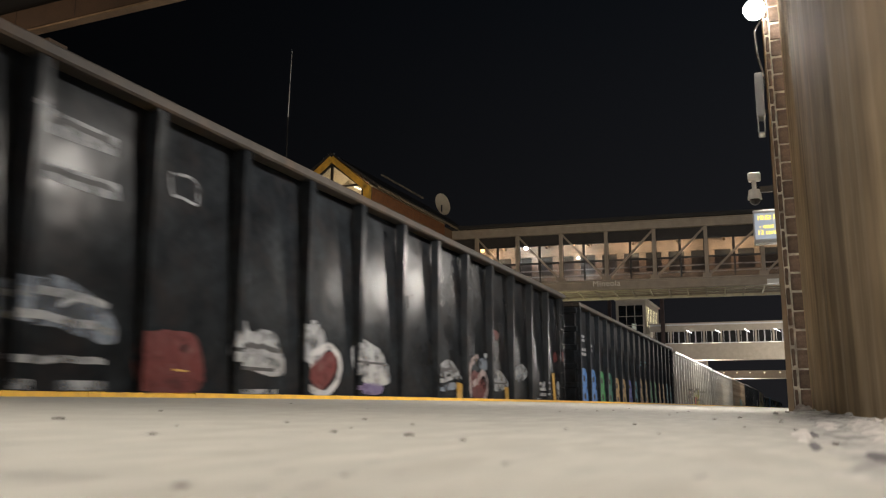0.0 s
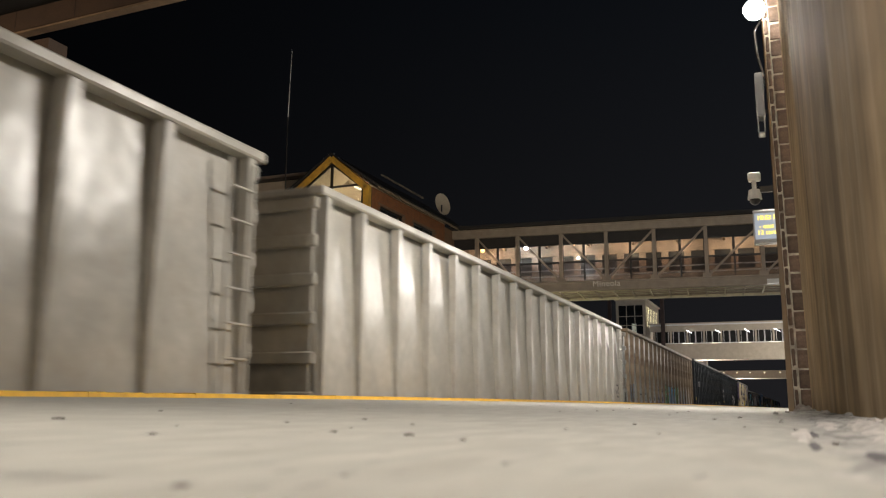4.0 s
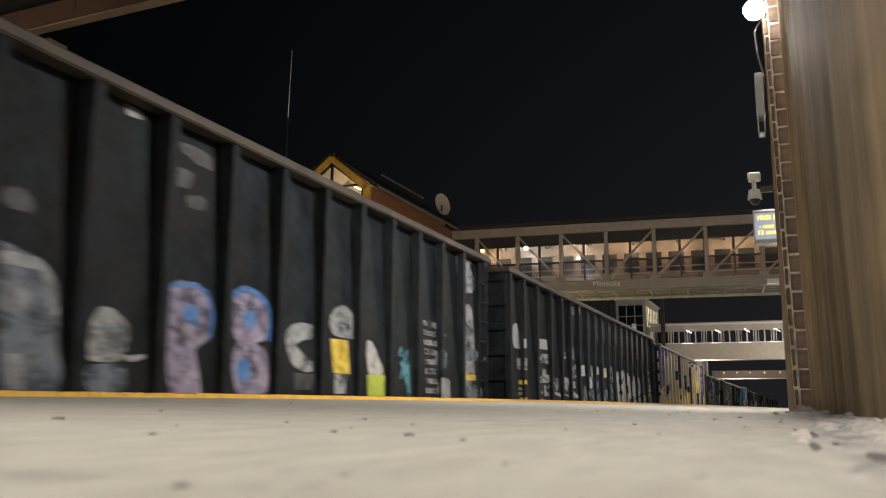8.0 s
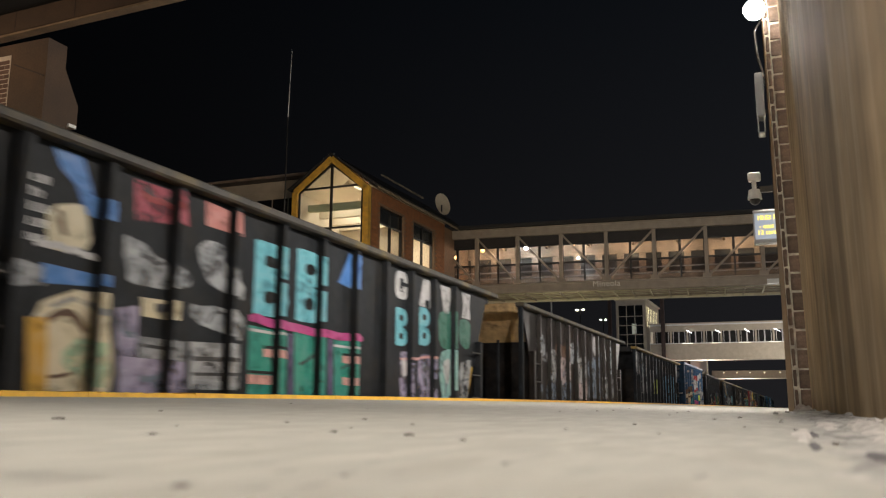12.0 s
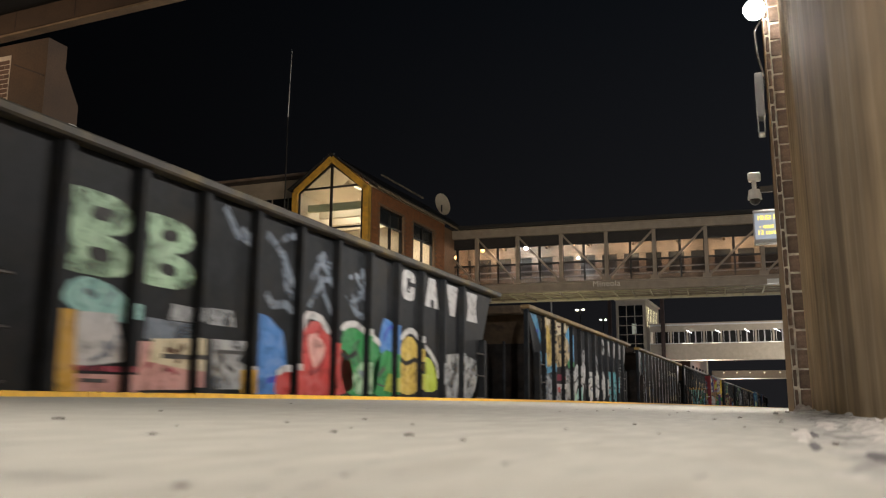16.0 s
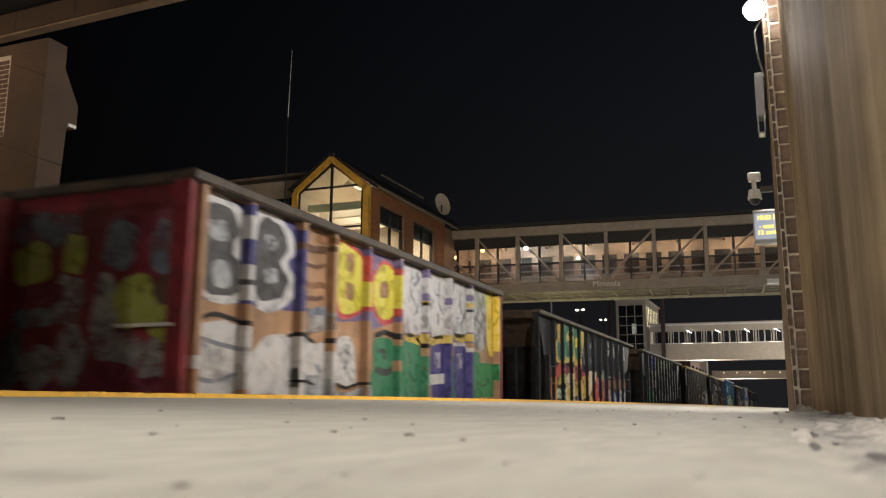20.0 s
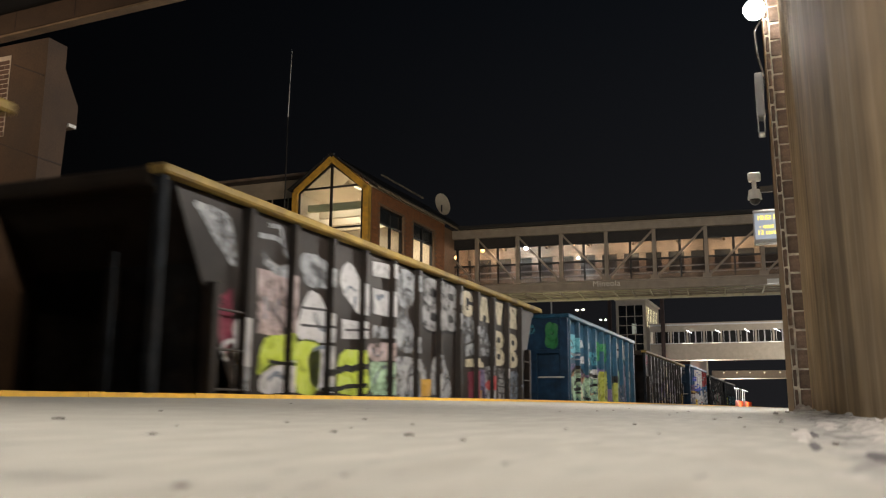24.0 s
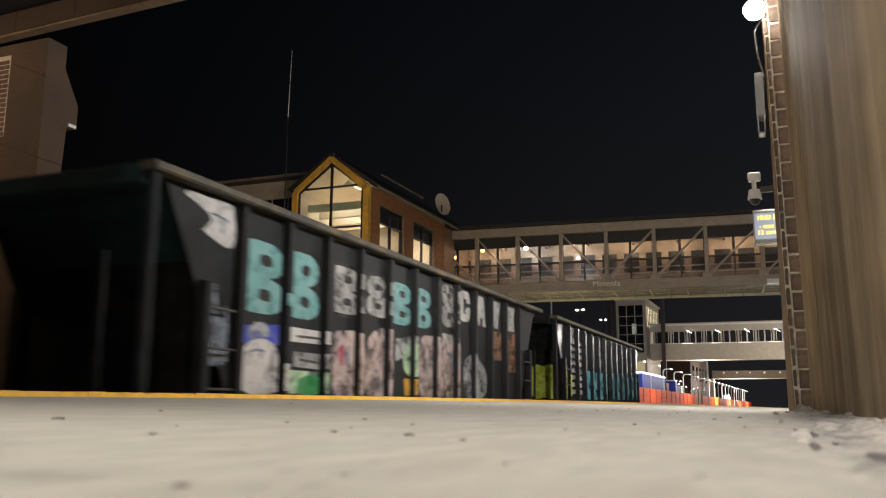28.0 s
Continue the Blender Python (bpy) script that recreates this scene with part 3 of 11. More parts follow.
    couple(gondola("blue boxy gondola with white and dark red bubble letters", 388.08, 10.05, HB, BLUECAR, BLUECAR, 1.1, end_paint=SHADED_BLUE, group="boxy gondolas in the train", boxy=True))
    couple(hopper("charcoal open hopper with pale green letters and a dark teal end", 400.52, 13.2, 2.27, CHARCOAL, CHORD_GREY, end_paint=TEAL_END))
    couple(hopper("dark open hopper at the tail of the train", 415.05, 12.95, 2.27, BLACK, CHORD_GREY))


# ---- the shelter wall beside the camera ----
def wall_x(y):
    return 0.135 + (8.5 - y) * 0.0172


def build_shelter():
    # wall and pier lean in a little towards the track
    lean = Matrix(((1, 0, -0.0163, 0.011), (0, 1, 0, 0), (0, 0, 1, 0), (0, 0, 0, 1)))
    bm = bmesh.new()
    pts = [(wall_x(-34), -34), (wall_x(8.45), 8.45), (2.6, 8.45), (2.6, -34)]
    prism(pts, "z", -0.1, 5.2, bm)
    bmesh.ops.transform(bm, matrix=lean, verts=bm.verts)
    tagged(part("wall_shelter", bm, STAINED), "brown shelter wall with pale vertical streaks", "wall", kind="structure")
    # block pier at its end
    pier = thing("block_pier", "brown masonry pier with pale raised mortar joints", "pier", kind="structure")
    core = boxes_bm((-0.006, 0.16, 8.542, 8.8, -0.1, 5.2))
    bmesh.ops.transform(core, matrix=lean, verts=core.verts)
    part("mortar_core", core, MORTAR, pier)
    rnd = random.Random(6)
    for x0, x1, shift in ((-0.006, 0.041, 0.055), (0.041, 0.152, 0.0)):
        for i in range(29):
            z = 0.045 + i * 0.1775 + shift * min(1, i / 6)
            bm = boxes_bm((rnd.uniform(0.004, 0.009), x1 - x0 - rnd.uniform(0.006, 0.013), 0, 0.06, rnd.uniform(0.006, 0.014), 0.1775 - rnd.uniform(0.006, 0.014)), bevel=0.007)
            for v in bm.verts:
                v.co += Vector([rnd.uniform(-0.003, 0.003) for _ in range(3)])
            ob = part("block", bm, BLOCK, pier)
            ob.matrix_basis = Matrix.Translation((0.011 - 0.0163 * z + x0, 8.53 + rnd.uniform(-0.003, 0.003), z))
    trim = boxes_bm((-0.062, -0.008, 8.525, 8.62, 0.0, 5.1), bevel=0.004)
    for v in trim.verts:
        if v.co.x < -0.03:
            v.co.x += 0.012 * v.co.z
    bmesh.ops.transform(trim, matrix=lean, verts=trim.verts)
    tagged(part("corner_trim", trim, TAN_METAL), "tan metal strip up the corner of the pier", "trim", kind="structure")
    # conduit
    bm = bmesh.new()
    tube(bm, (-0.075, 8.74, 3.3), (-0.13, 8.74, 3.55), 0.012, 6)
    tube(bm, (-0.13, 8.74, 3.55), (-0.145, 8.74, 3.8), 0.012, 6)
    tube(bm, (-0.145, 8.74, 3.8), (-0.05, 8.7, 3.95), 0.012, 6)
    tagged(part("cable", bm, STEEL), "thin grey cable running up to the lamp", "cable")
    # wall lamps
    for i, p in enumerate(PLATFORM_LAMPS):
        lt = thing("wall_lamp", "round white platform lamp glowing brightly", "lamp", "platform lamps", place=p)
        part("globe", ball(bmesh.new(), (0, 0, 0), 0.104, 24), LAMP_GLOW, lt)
        bm = bmesh.new()
        tube(bm, (0, 0, 0.14), (0, 0, 0.2), 0.07, 12)
        tube(bm, (0, 0, 0.18), (0.22, 0.1, 0.2), 0.02, 8)
        part("bracket", bm, STEEL, lt)
    for p in PLATFORM_LAMPS[3:]:
        bm = tube(bmesh.new(), (p[0] + 0.22, p[1] + 0.1, 0), (p[0] + 0.22, p[1] + 0.1, p[2] + 0.2), 0.06, 10)
        tagged(part("lamp_post", bm, STEEL), "dark steel lamp post on the platform", "lamp post", "lamp posts")
    # eave light fixture
    fx = thing("eave_lamp", "long flat lamp under the shelter eave", "lamp", place=(-0.62, 0.5, 3.40))
    part("housing", boxes_bm((-0.2, 0.2, -0.62, 0.62, 0, 0.07), bevel=0.01), GREY_BOX, fx)
    part("arm", boxes_bm((0.2, 0.92, -0.03, 0.03, 0.02, 0.06), bevel=0.004), STEEL, fx)
    # equipment box
    box = thing("equipment_box", "slim pale grey equipment box on the pier", "box", place=(-0.135, 8.66, 2.68))
    part("cover", boxes_bm((-0.035, 0.045, -0.09, 0.09, 0.17, 0.62), bevel=0.012), GREY_BOX, box)
    part("lower_frame", boxes_bm((-0.03, -0.02, -0.08, 0.08, 0, 0.17), (0.03, 0.04, -0.08, 0.08, 0, 0.17), (-0.03, 0.04, -0.08, 0.08, 0, 0.012)), GREY_BOX, box)
    part("bracket", boxes_bm((0.045, 0.14, -0.02, 0.02, 0.22, 0.25), (0.045, 0.14, -0.02, 0.02, 0.52, 0.55)), STEEL, box)
    # security camera
    dome = thing("security_camera", "white dome security camera on a stub arm", "camera", place=(-0.235, 8.72, 2.02))
    part("mount", boxes_bm((-0.055, 0.065, -0.05, 0.05, 0.22, 0.30), bevel=0.012), WHITE_PAINT, dome)
    part("stem", tube(bmesh.new(), (0, 0, 0.12), (0, 0, 0.24), 0.022, 10), WHITE_PAINT, dome)
    part("housing", tube(bmesh.new(), (0, 0, 0.035), (0, 0, 0.13), 0.068, 16, 0.055), WHITE_PAINT, dome)
    part("lens_dome", ball(bmesh.new(), (0, 0, 0.03), 0.052, 14), FRAME, dome)
    part("arm", boxes_bm((0.05, 0.34, -0.02, 0.02, 0.10, 0.16)), STEEL, dome)
    # departure display
    sign = thing("departure_display", "small lit departure display with amber text", "display", place=(-0.26, 8.72, 1.61))
    part("case", boxes_bm((-0.005, 0.30, -0.015, 0.09, 0.0, 0.335), bevel=0.008), GREY_BOX, sign)
    part("screen", boxes_bm((0.012, 0.29, -0.021, -0.016, 0.045, 0.30)), SCREEN, sign)

    def text(words, x, z, size, name="lettering"):
        cu = bpy.data.curves.new(name, "FONT")
        cu.body, cu.size, cu.extrude = words, size, 0.0012
        ob = new(name, cu)
        ob.matrix_world = pose(-0.26 + x, 8.72 - 0.0235, 1.61 + z, 90, 0, 0)
        me = bpy.data.meshes.new_from_object(ob.evaluated_get(bpy.context.evaluated_depsgraph_get()))
        bpy.data.objects.remove(ob)
        o2 = link(name, me, LED, sign)
        o2.matrix_basis = pose(x, -0.0235, z, 90, 0, 0)

    text("10:52 P", 0.03, 0.235, 0.060)
    text("- east", 0.05, 0.150, 0.060)
    text("12 cars", 0.03, 0.090, 0.060)
    # dirt and broken plaster along the foot of the wall
    rnd = random.Random(9)
    bm = bmesh.new()
    bmesh.ops.create_grid(bm, x_segments=24, y_segments=130, size=0.5)
    for v in bm.verts:
        u, w = v.co.x + 0.5, v.co.y + 0.5
        y = 0.3 + w * w * 8.4
        x = wall_x(y) + 0.04 - u * (0.40 + 0.15 * noise.noise((0, y * 3.3, 4)))
        lump = noise.noise((x * 14, y * 9, 1)) + 0.6 * noise.noise((x * 40, y * 26, 2))
        ends = min(1, w * 6)
        hgt = (1 - u) ** 2 * (0.013 + 0.012 * lump) * ends - 0.003 * u - 0.003 * (1 - ends)
        v.co = (x, y, platform_z(min(x, 0), y) + hgt)
    tagged(part("dirt_heap", bm, PLASTER), "grey dirt and crumbled plaster at the foot of the wall", "dirt", kind="stuff")
    for (x, y, r, m) in ((0.05, 1.35, 0.006, PLASTER), (0.0, 2.1, 0.008, PLASTER), (-0.04, 2.9, 0.008, PLASTER), (0.06, 8.3, 0.075, LIME), (0.10, 8.42, 0.06, LIME), (0.02, 8.2, 0.035, LIME), (0.14, 7.6, 0.035, PLASTER), (0.13, 8.0, 0.03, LIME), (0.17, 5.6, 0.03, LIME), (0.18, 6.5, 0.03, PLASTER), (0.2, 3.9, 0.03, PLASTER), (0.22, 3.1, 0.02, LIME), (-0.05, 6.6, 0.02, PLASTER), (-0.1, 5.2, 0.018, PLASTER)):
        bm = bmesh.new()
        bmesh.ops.create_icosphere(bm, subdivisions=2, radius=r)
        for v in bm.verts:
            v.co *= 0.75 + 0.5 * noise.noise(v.co * (1.6 / r) + Vector((x * 50, y, 0)))
            v.co.z *= 0.7
        ob = tagged(part("rubble_lump", bm, m), "pale lump of broken plaster on the platform", "rubble", "rubble")
        ob.location = (x, y, platform_z(min(x, 0), y) + r * 0.3)
    # low spreads of crumbled plaster and damp dirt, drawn out along the wall
    for x, y, rx, ry, h, m, name, label in ((0.18, 2.2, 0.06, 0.95, 0.026, LIME, "plaster_spread", "white crumbled plaster spread along the wall"), (0.150, 1.45, 0.045, 0.30, 0.018, LIME, "plaster_spread", "white crumbled plaster spread along the wall"), (0.012, 1.85, 0.017, 0.42, 0.004, LIME, "plaster_spread", "white crumbled plaster on the concrete"), (0.085, 2.7, 0.035, 0.5, 0.006, LIME, "plaster_spread", "white crumbled plaster spread along the wall"), (0.080, 1.02, 0.015, 0.10, 0.0055, DAMP, "dirt_patch", "dark damp dirt patch on the concrete"), (0.097, 1.04, 0.012, 0.07, 0.0045, DAMP, "dirt_patch", "dark damp dirt patch on the concrete"), (0.022, 1.29, 0.007, 0.14, 0.003, DAMP, "dirt_patch", "small dark damp dirt patch on the concrete"), (0.03, 1.83, 0.008, 0.2, 0.004, DAMP, "dirt_patch", "small dark damp dirt patch on the concrete"), (0.05, 1.55, 0.025, 0.13, 0.0025, PLASTER, "dirt_patch", "grey dirt patch on the concrete")):
        bm = bmesh.new()
        bmesh.ops.create_circle(bm, cap_ends=False, segments=40, radius=1)
        rim = bm.verts[:]
        rings = [rim]
        for k in range(1, 7):
            f = 1 - k / 7
            rings.append([bm.verts.new((v.co.x * f, v.co.y * f, 0)) for v in rim])
        for lo, hi in zip(rings, rings[1:]):
            for i in range(40):
                bm.faces.new((lo[i], lo[(i + 1) % 40], hi[(i + 1) % 40], hi[i]))
        bm.faces.new(rings[-1])
        for v in bm.verts:
            d = math.hypot(v.co.x, v.co.y)
            n = noise.noise((v.co.x * 2.2 + x * 60, v.co.y * 2.2 + y, 1.5))
            k = 1 + 0.4 * n
            px, py = x + v.co.x * rx * k, y + v.co.y * ry * k
            v.co = (px - x, py - y, platform_z(min(px, 0), py) - platform_z(min(x, 0), y) + h * max(0, 1 - d ** 2) * (0.75 + 0.7 * noise.noise((px * 45, py * 14, 3))) - 0.001 * d)
        bmesh.ops.recalc_face_normals(bm, faces=bm.faces[:])
        ob = tagged(part(name, bm, m), label, "rubble", "rubble")
        ob.location = (x, y, platform_z(min(x, 0), y) + 0.001)


STAINS = ((-0.318, 0.4, 0.005), (-0.274, 0.408, 0.0039), (-0.366, 0.558, 0.004), (-0.317, 0.509, 0.0039), (-0.257, 0.442, 0.0044), (-0.278, 0.517, 0.0046), (-0.312, 0.63, 0.0037), (-0.354, 0.742, 0.0032), (-0.751, 0.888, 0.0069), (-0.896, 1.112, 0.0047), (-0.683, 0.617, 0.0061), (-0.546, 0.572, 0.0042), (-0.406, 1.076, 0.0053), (-0.388, 1.555, 0.0053), (-0.431, 1.416, 0.0039), (-0.22, 0.691, 0.0043), (-0.388, 0.39, 0.0072), (-0.511, 0.742, 0.0041), (-0.629, 1.061, 0.0041), (-0.252, 0.547, 0.0032), (-0.208, 1.474, 0.0049), (-0.232, 1.104, 0.0045), (-0.065, 0.651, 0.0056), (-0.43, 0.405, 0.0058))


def build_spots():
    rnd = random.Random(7)
    for x, y, r in STAINS:
        pts = lobed(2 * r, 9 * r, 3, 0.08, rnd, 2.0)
        me = bpy.data.meshes.new("stain")
        me.from_pydata([(x + p, y + q, platform_z(x + p, y + q) + 0.0006) for p, q in pts], [], [list(range(len(pts)))])
        tagged(link("stain", me, STAIN), "faint grey stain soaked into the platform concrete", "stain", "stains on the platform")
    rnd = random.Random(3)
    places = ((-1.254, 1.227, 0.0095), (-1.663, 1.991, 0.0065), (-0.897, 1.115, 0.0032), (-0.742, 0.877, 0.005), (-0.314, 0.396, 0.0048), (-2.509, 4.045, 0.0076), (-0.912, 1.458, 0.005), (-0.626, 1.128, 0.0060), (-0.686, 1.295, 0.0036), (-0.925, 1.811, 0.0066), (-0.498, 1.113, 0.0078), (-0.697, 1.572, 0.0042), (-1.608, 3.172, 0.0045), (-0.388, 1.033, 0.004), (-0.361, 2.137, 0.0075), (-0.222, 1.559, 0.0038), (-0.916, 4.749, 0.009), (-0.575, 5.249, 0.0115), (-0.404, 1.622, 0.004), (-3.38, 8.996, 0.016), (-0.197, 3.565, 0.011), (-0.116, 2.262, 0.0045), (-0.485, 3.73, 0.006), (-0.274, 0.51, 0.002), (-0.219, 0.679, 0.0024))
    places += tuple((rnd.uniform(-0.42, 0.05) * y, y, rnd.uniform(0.003, 0.008)) for y in [3.0 + 6 * rnd.random() for _ in range(16)])
    for x, y, r in places:
        if x > wall_x(y) - 0.1:
            continue
        bm = bmesh.new()
        bmesh.ops.create_icosphere(bm, subdivisions=2, radius=r)
        for v in bm.verts:
            v.co *= 0.85 + 0.4 * noise.noise(v.co * (0.9 / r) + Vector((x * 7, y * 5, 0)))
            v.co.z *= 0.5
            v.co.y *= 1.6
        ob = tagged(part("dirt_crumb", bm, GUM), "small dark crumb of dirt on the concrete", "crumb", "crumbs on the platform")
        ob.location = (x, y, platform_z(x, y))


# ---- station building ----
def window(parent, name, axis, plane, a0, a1, z0, z1, mullions=(), transoms=(), depth=0.12, bar_w=0.06):
    """A window in a wall whose plane is x or y = plane: a frame and panes as parts."""
    w = new(name)
    w.parent = parent
    bm = bmesh.new()

    def add(p0, p1, q0, q1):
        if axis == "x":
            bmesh.ops.create_cube(bm, size=1, matrix=Matrix.Translation((plane, (p0 + p1) / 2, (q0 + q1) / 2)) @ Matrix.Diagonal((depth, p1 - p0, q1 - q0, 1)))
        else:
            bmesh.ops.create_cube(bm, size=1, matrix=Matrix.Translation(((p0 + p1) / 2, plane, (q0 + q1) / 2)) @ Matrix.Diagonal((p1 - p0, depth, q1 - q0, 1)))

    add(a0, a0 + bar_w, z0, z1), add(a1 - bar_w, a1, z0, z1)
    add(a0, a1, z0, z0 + bar_w), add(a0, a1, z1 - bar_w, z1)
    for a in mullions:
        add(a - bar_w / 2, a + bar_w / 2, z0, z1)
    for z in transoms:
        add(a0, a1, z - bar_w / 2, z + bar_w / 2)
    part("window_frame", bm, FRAME, w)
    cuts = [a0, *mullions, a1]
    for c0, c1 in zip(cuts, cuts[1:]):
        pane = boxes_bm((plane - 0.006, plane + 0.006, c0 + bar_w / 2, c1 - bar_w / 2, z0, z1)) if axis == "x" else boxes_bm((c0 + bar_w / 2, c1 - bar_w / 2, plane - 0.006, plane + 0.006, z0, z1))
        ob = part("pane", pane, GLASS, w)
        ob.visible_shadow = False
    return w


def brick_field(parent, axis, plane, a0, a1, z0, z1, holes, material, bl=0.30, bh=0.10, joint=0.016, proud=0.012, limit=300):
    """Bricks in running bond on a wall plane, cut around openings."""
    rows = int((z1 - z0) / bh)
    count = 0
    rest = bmesh.new()
    for r in range(rows):
        z = z0 + r * bh
        a = a0 - (bl / 2 if r % 2 else 0)
        while a < a1 - 0.02:
            s, e = max(a, a0), min(a + bl, a1)
            a += bl
            if e - s < 0.06 or any(s < h1 - 0.005 and e > h0 + 0.005 and z < q1 - 0.005 and z + bh > q0 + 0.005 for h0, h1, q0, q1 in holes):
                continue
            ln = e - s - joint
            if count < limit:
                me = shared(("brick", axis, round(ln, 3), material.name), lambda: boxes_bm((-0.03, proud, 0, ln, 0, bh - joint)) if axis == "x" else boxes_bm((0, ln, -proud, 0.03, 0, bh - joint)), material)
                ob = link("brick", me, material, parent)
                ob.location = (plane, s, z) if axis == "x" else (s, plane, z)
                count += 1
            else:
                sp = (plane - 0.03, plane + proud, s, s + ln, z, z + bh - joint) if axis == "x" else (s, s + ln, plane - proud, plane + 0.03, z, z + bh - joint)
                bmesh.ops.create_cube(rest, size=1, matrix=Matrix.Translation(((sp[0] + sp[1]) / 2, (sp[2] + sp[3]) / 2, (sp[4] + sp[5]) / 2)) @ Matrix.Diagonal((sp[1] - sp[0], sp[3] - sp[2], sp[5] - sp[4], 1)))
    if len(rest.verts):
        part("far_bricks", rest, material, parent)["kind"] = "stuff"
    else:
        rest.free()


GX0, GX1, GY, GAPX = -19.39, -15.73, 30.84, -17.52


def build_station():
    st = thing("station_building", "brick station building with a lit glazed gable", "building")
    # side wall with two window openings
    holes = [(31.9, 34.35, 6.3, 8.42), (35.4, 37.9, 6.3, 8.42)]
    bm = boxes_bm((GX1 - 0.3, GX1 - 0.03, GY + 0.25, 31.9, 0, 9.0), (GX1 - 0.3, GX1 - 0.03, 34.35, 35.4, 0, 9.0), (GX1 - 0.3, GX1 - 0.03, 37.9, 39.2, 0, 9.0), (GX1 - 0.3, GX1 - 0.03, 31.9, 34.35, 8.42, 9.0), (GX1 - 0.3, GX1 - 0.03, 35.4, 37.9, 8.42, 9.0), (GX1 - 0.3, GX1 - 0.03, 31.9, 34.35, 0, 6.3), (GX1 - 0.3, GX1 - 0.03, 35.4, 37.9, 0, 6.3))
    wall = part("side_wall", bm, BRICKBED, st)
    for (y0, y1, z0, z1) in holes:
        window(st, "side_window", "x", GX1 - 0.2, y0, y1, z0, z1, mullions=((y0 + y1) / 2 + 0.05,), transoms=(7.72,))
        part("window_blind", boxes_bm((GX1 - 0.30, GX1 - 0.27, y0, y1, 7.72, z1)), mat("dark_blind", (0.03, 0.028, 0.026), 0.8), st, "dark blind in the window head")
    # glazed gable towards the camera
    bm = bmesh.new()
    bar(bm, (GX0 + 0.13, GY, 8.98), (GAPX, GY, 10.32), 0.26, 0.26)
    bar(bm, (GX1 - 0.13, GY, 8.92), (GAPX, GY, 10.32), 0.26, 0.26)
    part("gable_trim", bm, TRIM, st, "yellow-painted gable trim")
    for x in (GX0 + 0.13, GX1 - 0.13):
        part("gable_post", boxes_bm((x - 0.13, x + 0.13, GY - 0.13, GY + 0.13, 0.1, 9.0), bevel=0.01), TRIM, st)
    bm = bmesh.new()
    for z in (7.33, 9.08):
        bar(bm, (GX0 + 0.3, GY - 0.02, z), (GX1 - 0.3, GY - 0.02, z), 0.07, 0.08)
    bar(bm, (GAPX, GY - 0.02, 4), (GAPX, GY - 0.02, 10.1), 0.09, 0.1)
    bar(bm, (GX0 + 0.34, GY - 0.02, 8.95), (GAPX, GY - 0.02, 10.08), 0.07, 0.08)
    bar(bm, (GX1 - 0.34, GY - 0.02, 8.95), (GAPX, GY - 0.02, 10.08), 0.07, 0.08)
    for x in (GX0 + 0.33, GX1 - 0.33):
        bar(bm, (x, GY - 0.02, 4), (x, GY - 0.02, 9.2), 0.07, 0.08)
    part("gable_mullions", bm, FRAME, st, "black window bars")
    bm = prism([(GX0 + 0.3, 4), (GX1 - 0.3, 4), (GX1 - 0.3, 9.0), (GAPX, 10.15), (GX0 + 0.3, 9.0)], "y", GY + 0.03, GY + 0.045)
    ob = part("gable_glass", bm, GLASS, st)
    ob.visible_shadow = False
    part("gable_apron", boxes_bm((GX0 + 0.3, GX1 - 0.3, GY - 0.1, GY + 0.1, 0.1, 4)), BRICKBED, st)
    # the room behind the glass
    part("room_floor", boxes_bm((GX0, GX1 - 0.3, GY + 0.2, 39, 6.0, 6.15)), CREAM, st)
    part("room_back", prism([(GX0, 6.1), (GX1 - 0.3, 6.1), (GX1 - 0.3, 8.95), (GAPX, 10.36), (GX0, 8.95)], "y", 39.0, 39.2), CREAM, st)
    part("room_side", boxes_bm((GX0 - 0.1, GX0 + 0.1, GY + 0.2, 39.2, 0, 9.3)), CREAM, st)
    bm = bmesh.new()
    prism([(GX0, 9.0), (GAPX, 10.38), (GAPX, 10.44), (GX0, 9.06)], "y", GY + 0.2, 39.2, bm)
    prism([(GX1, 9.0), (GAPX, 10.38), (GAPX, 10.44), (GX1, 9.06)], "y", GY + 0.2, 39.2, bm)
    part("room_ceiling", bm, CREAM, st)
    for i, y in enumerate((31.9, 32.9, 33.9, 34.7)):
        if i == 1:
            part("tube_light", bar(bmesh.new(), (GAPX - 0.05, y, 9.62), (GAPX + 0.45, y + 0.5, 9.42), 0.07, 0.04), glow("tube_glow", (1, 0.9, 0.7), 2.5), st)
        part("ceiling_beam", boxes_bm((GX0 + 0.1, GX1 - 0.32, y, y + 0.22, 8.38 - 0.1 * i, 8.68 - 0.1 * i)), GREENBEAM if i == 0 else CREAM, st)
    part("partition", boxes_bm((GX0 + 0.1, GX1 - 0.35, 35.0, 35.1, 6.1, 8.35)), CREAM, st)
    # roof over the gable wing, with solar-like dark slope and eave gutter
    bm = bmesh.new()
    prism([(GX0 - 0.15, 9.06), (GAPX, 10.48), (GAPX, 10.56), (GX0 - 0.22, 9.12)], "y", GY - 0.2, 43.5, bm)
    prism([(GX1 + 0.3, 8.98), (GAPX, 10.48), (GAPX, 10.56), (GX1 + 0.38, 9.04)], "y", GY - 0.2, 43.5, bm)
    roof = part("roof", bm, ROOF, st)
    part("gutter", boxes_bm((GX1 + 0.3, GX1 + 0.38, GY + 0.1, 41.5, 8.90, 8.99), bevel=0.02), mat("gutter_paint", (0.30, 0.24, 0.16), 0.5), roof)
    rnd = random.Random(2)
    bm = bmesh.new()
    for i in range(16):
        t = i / 15
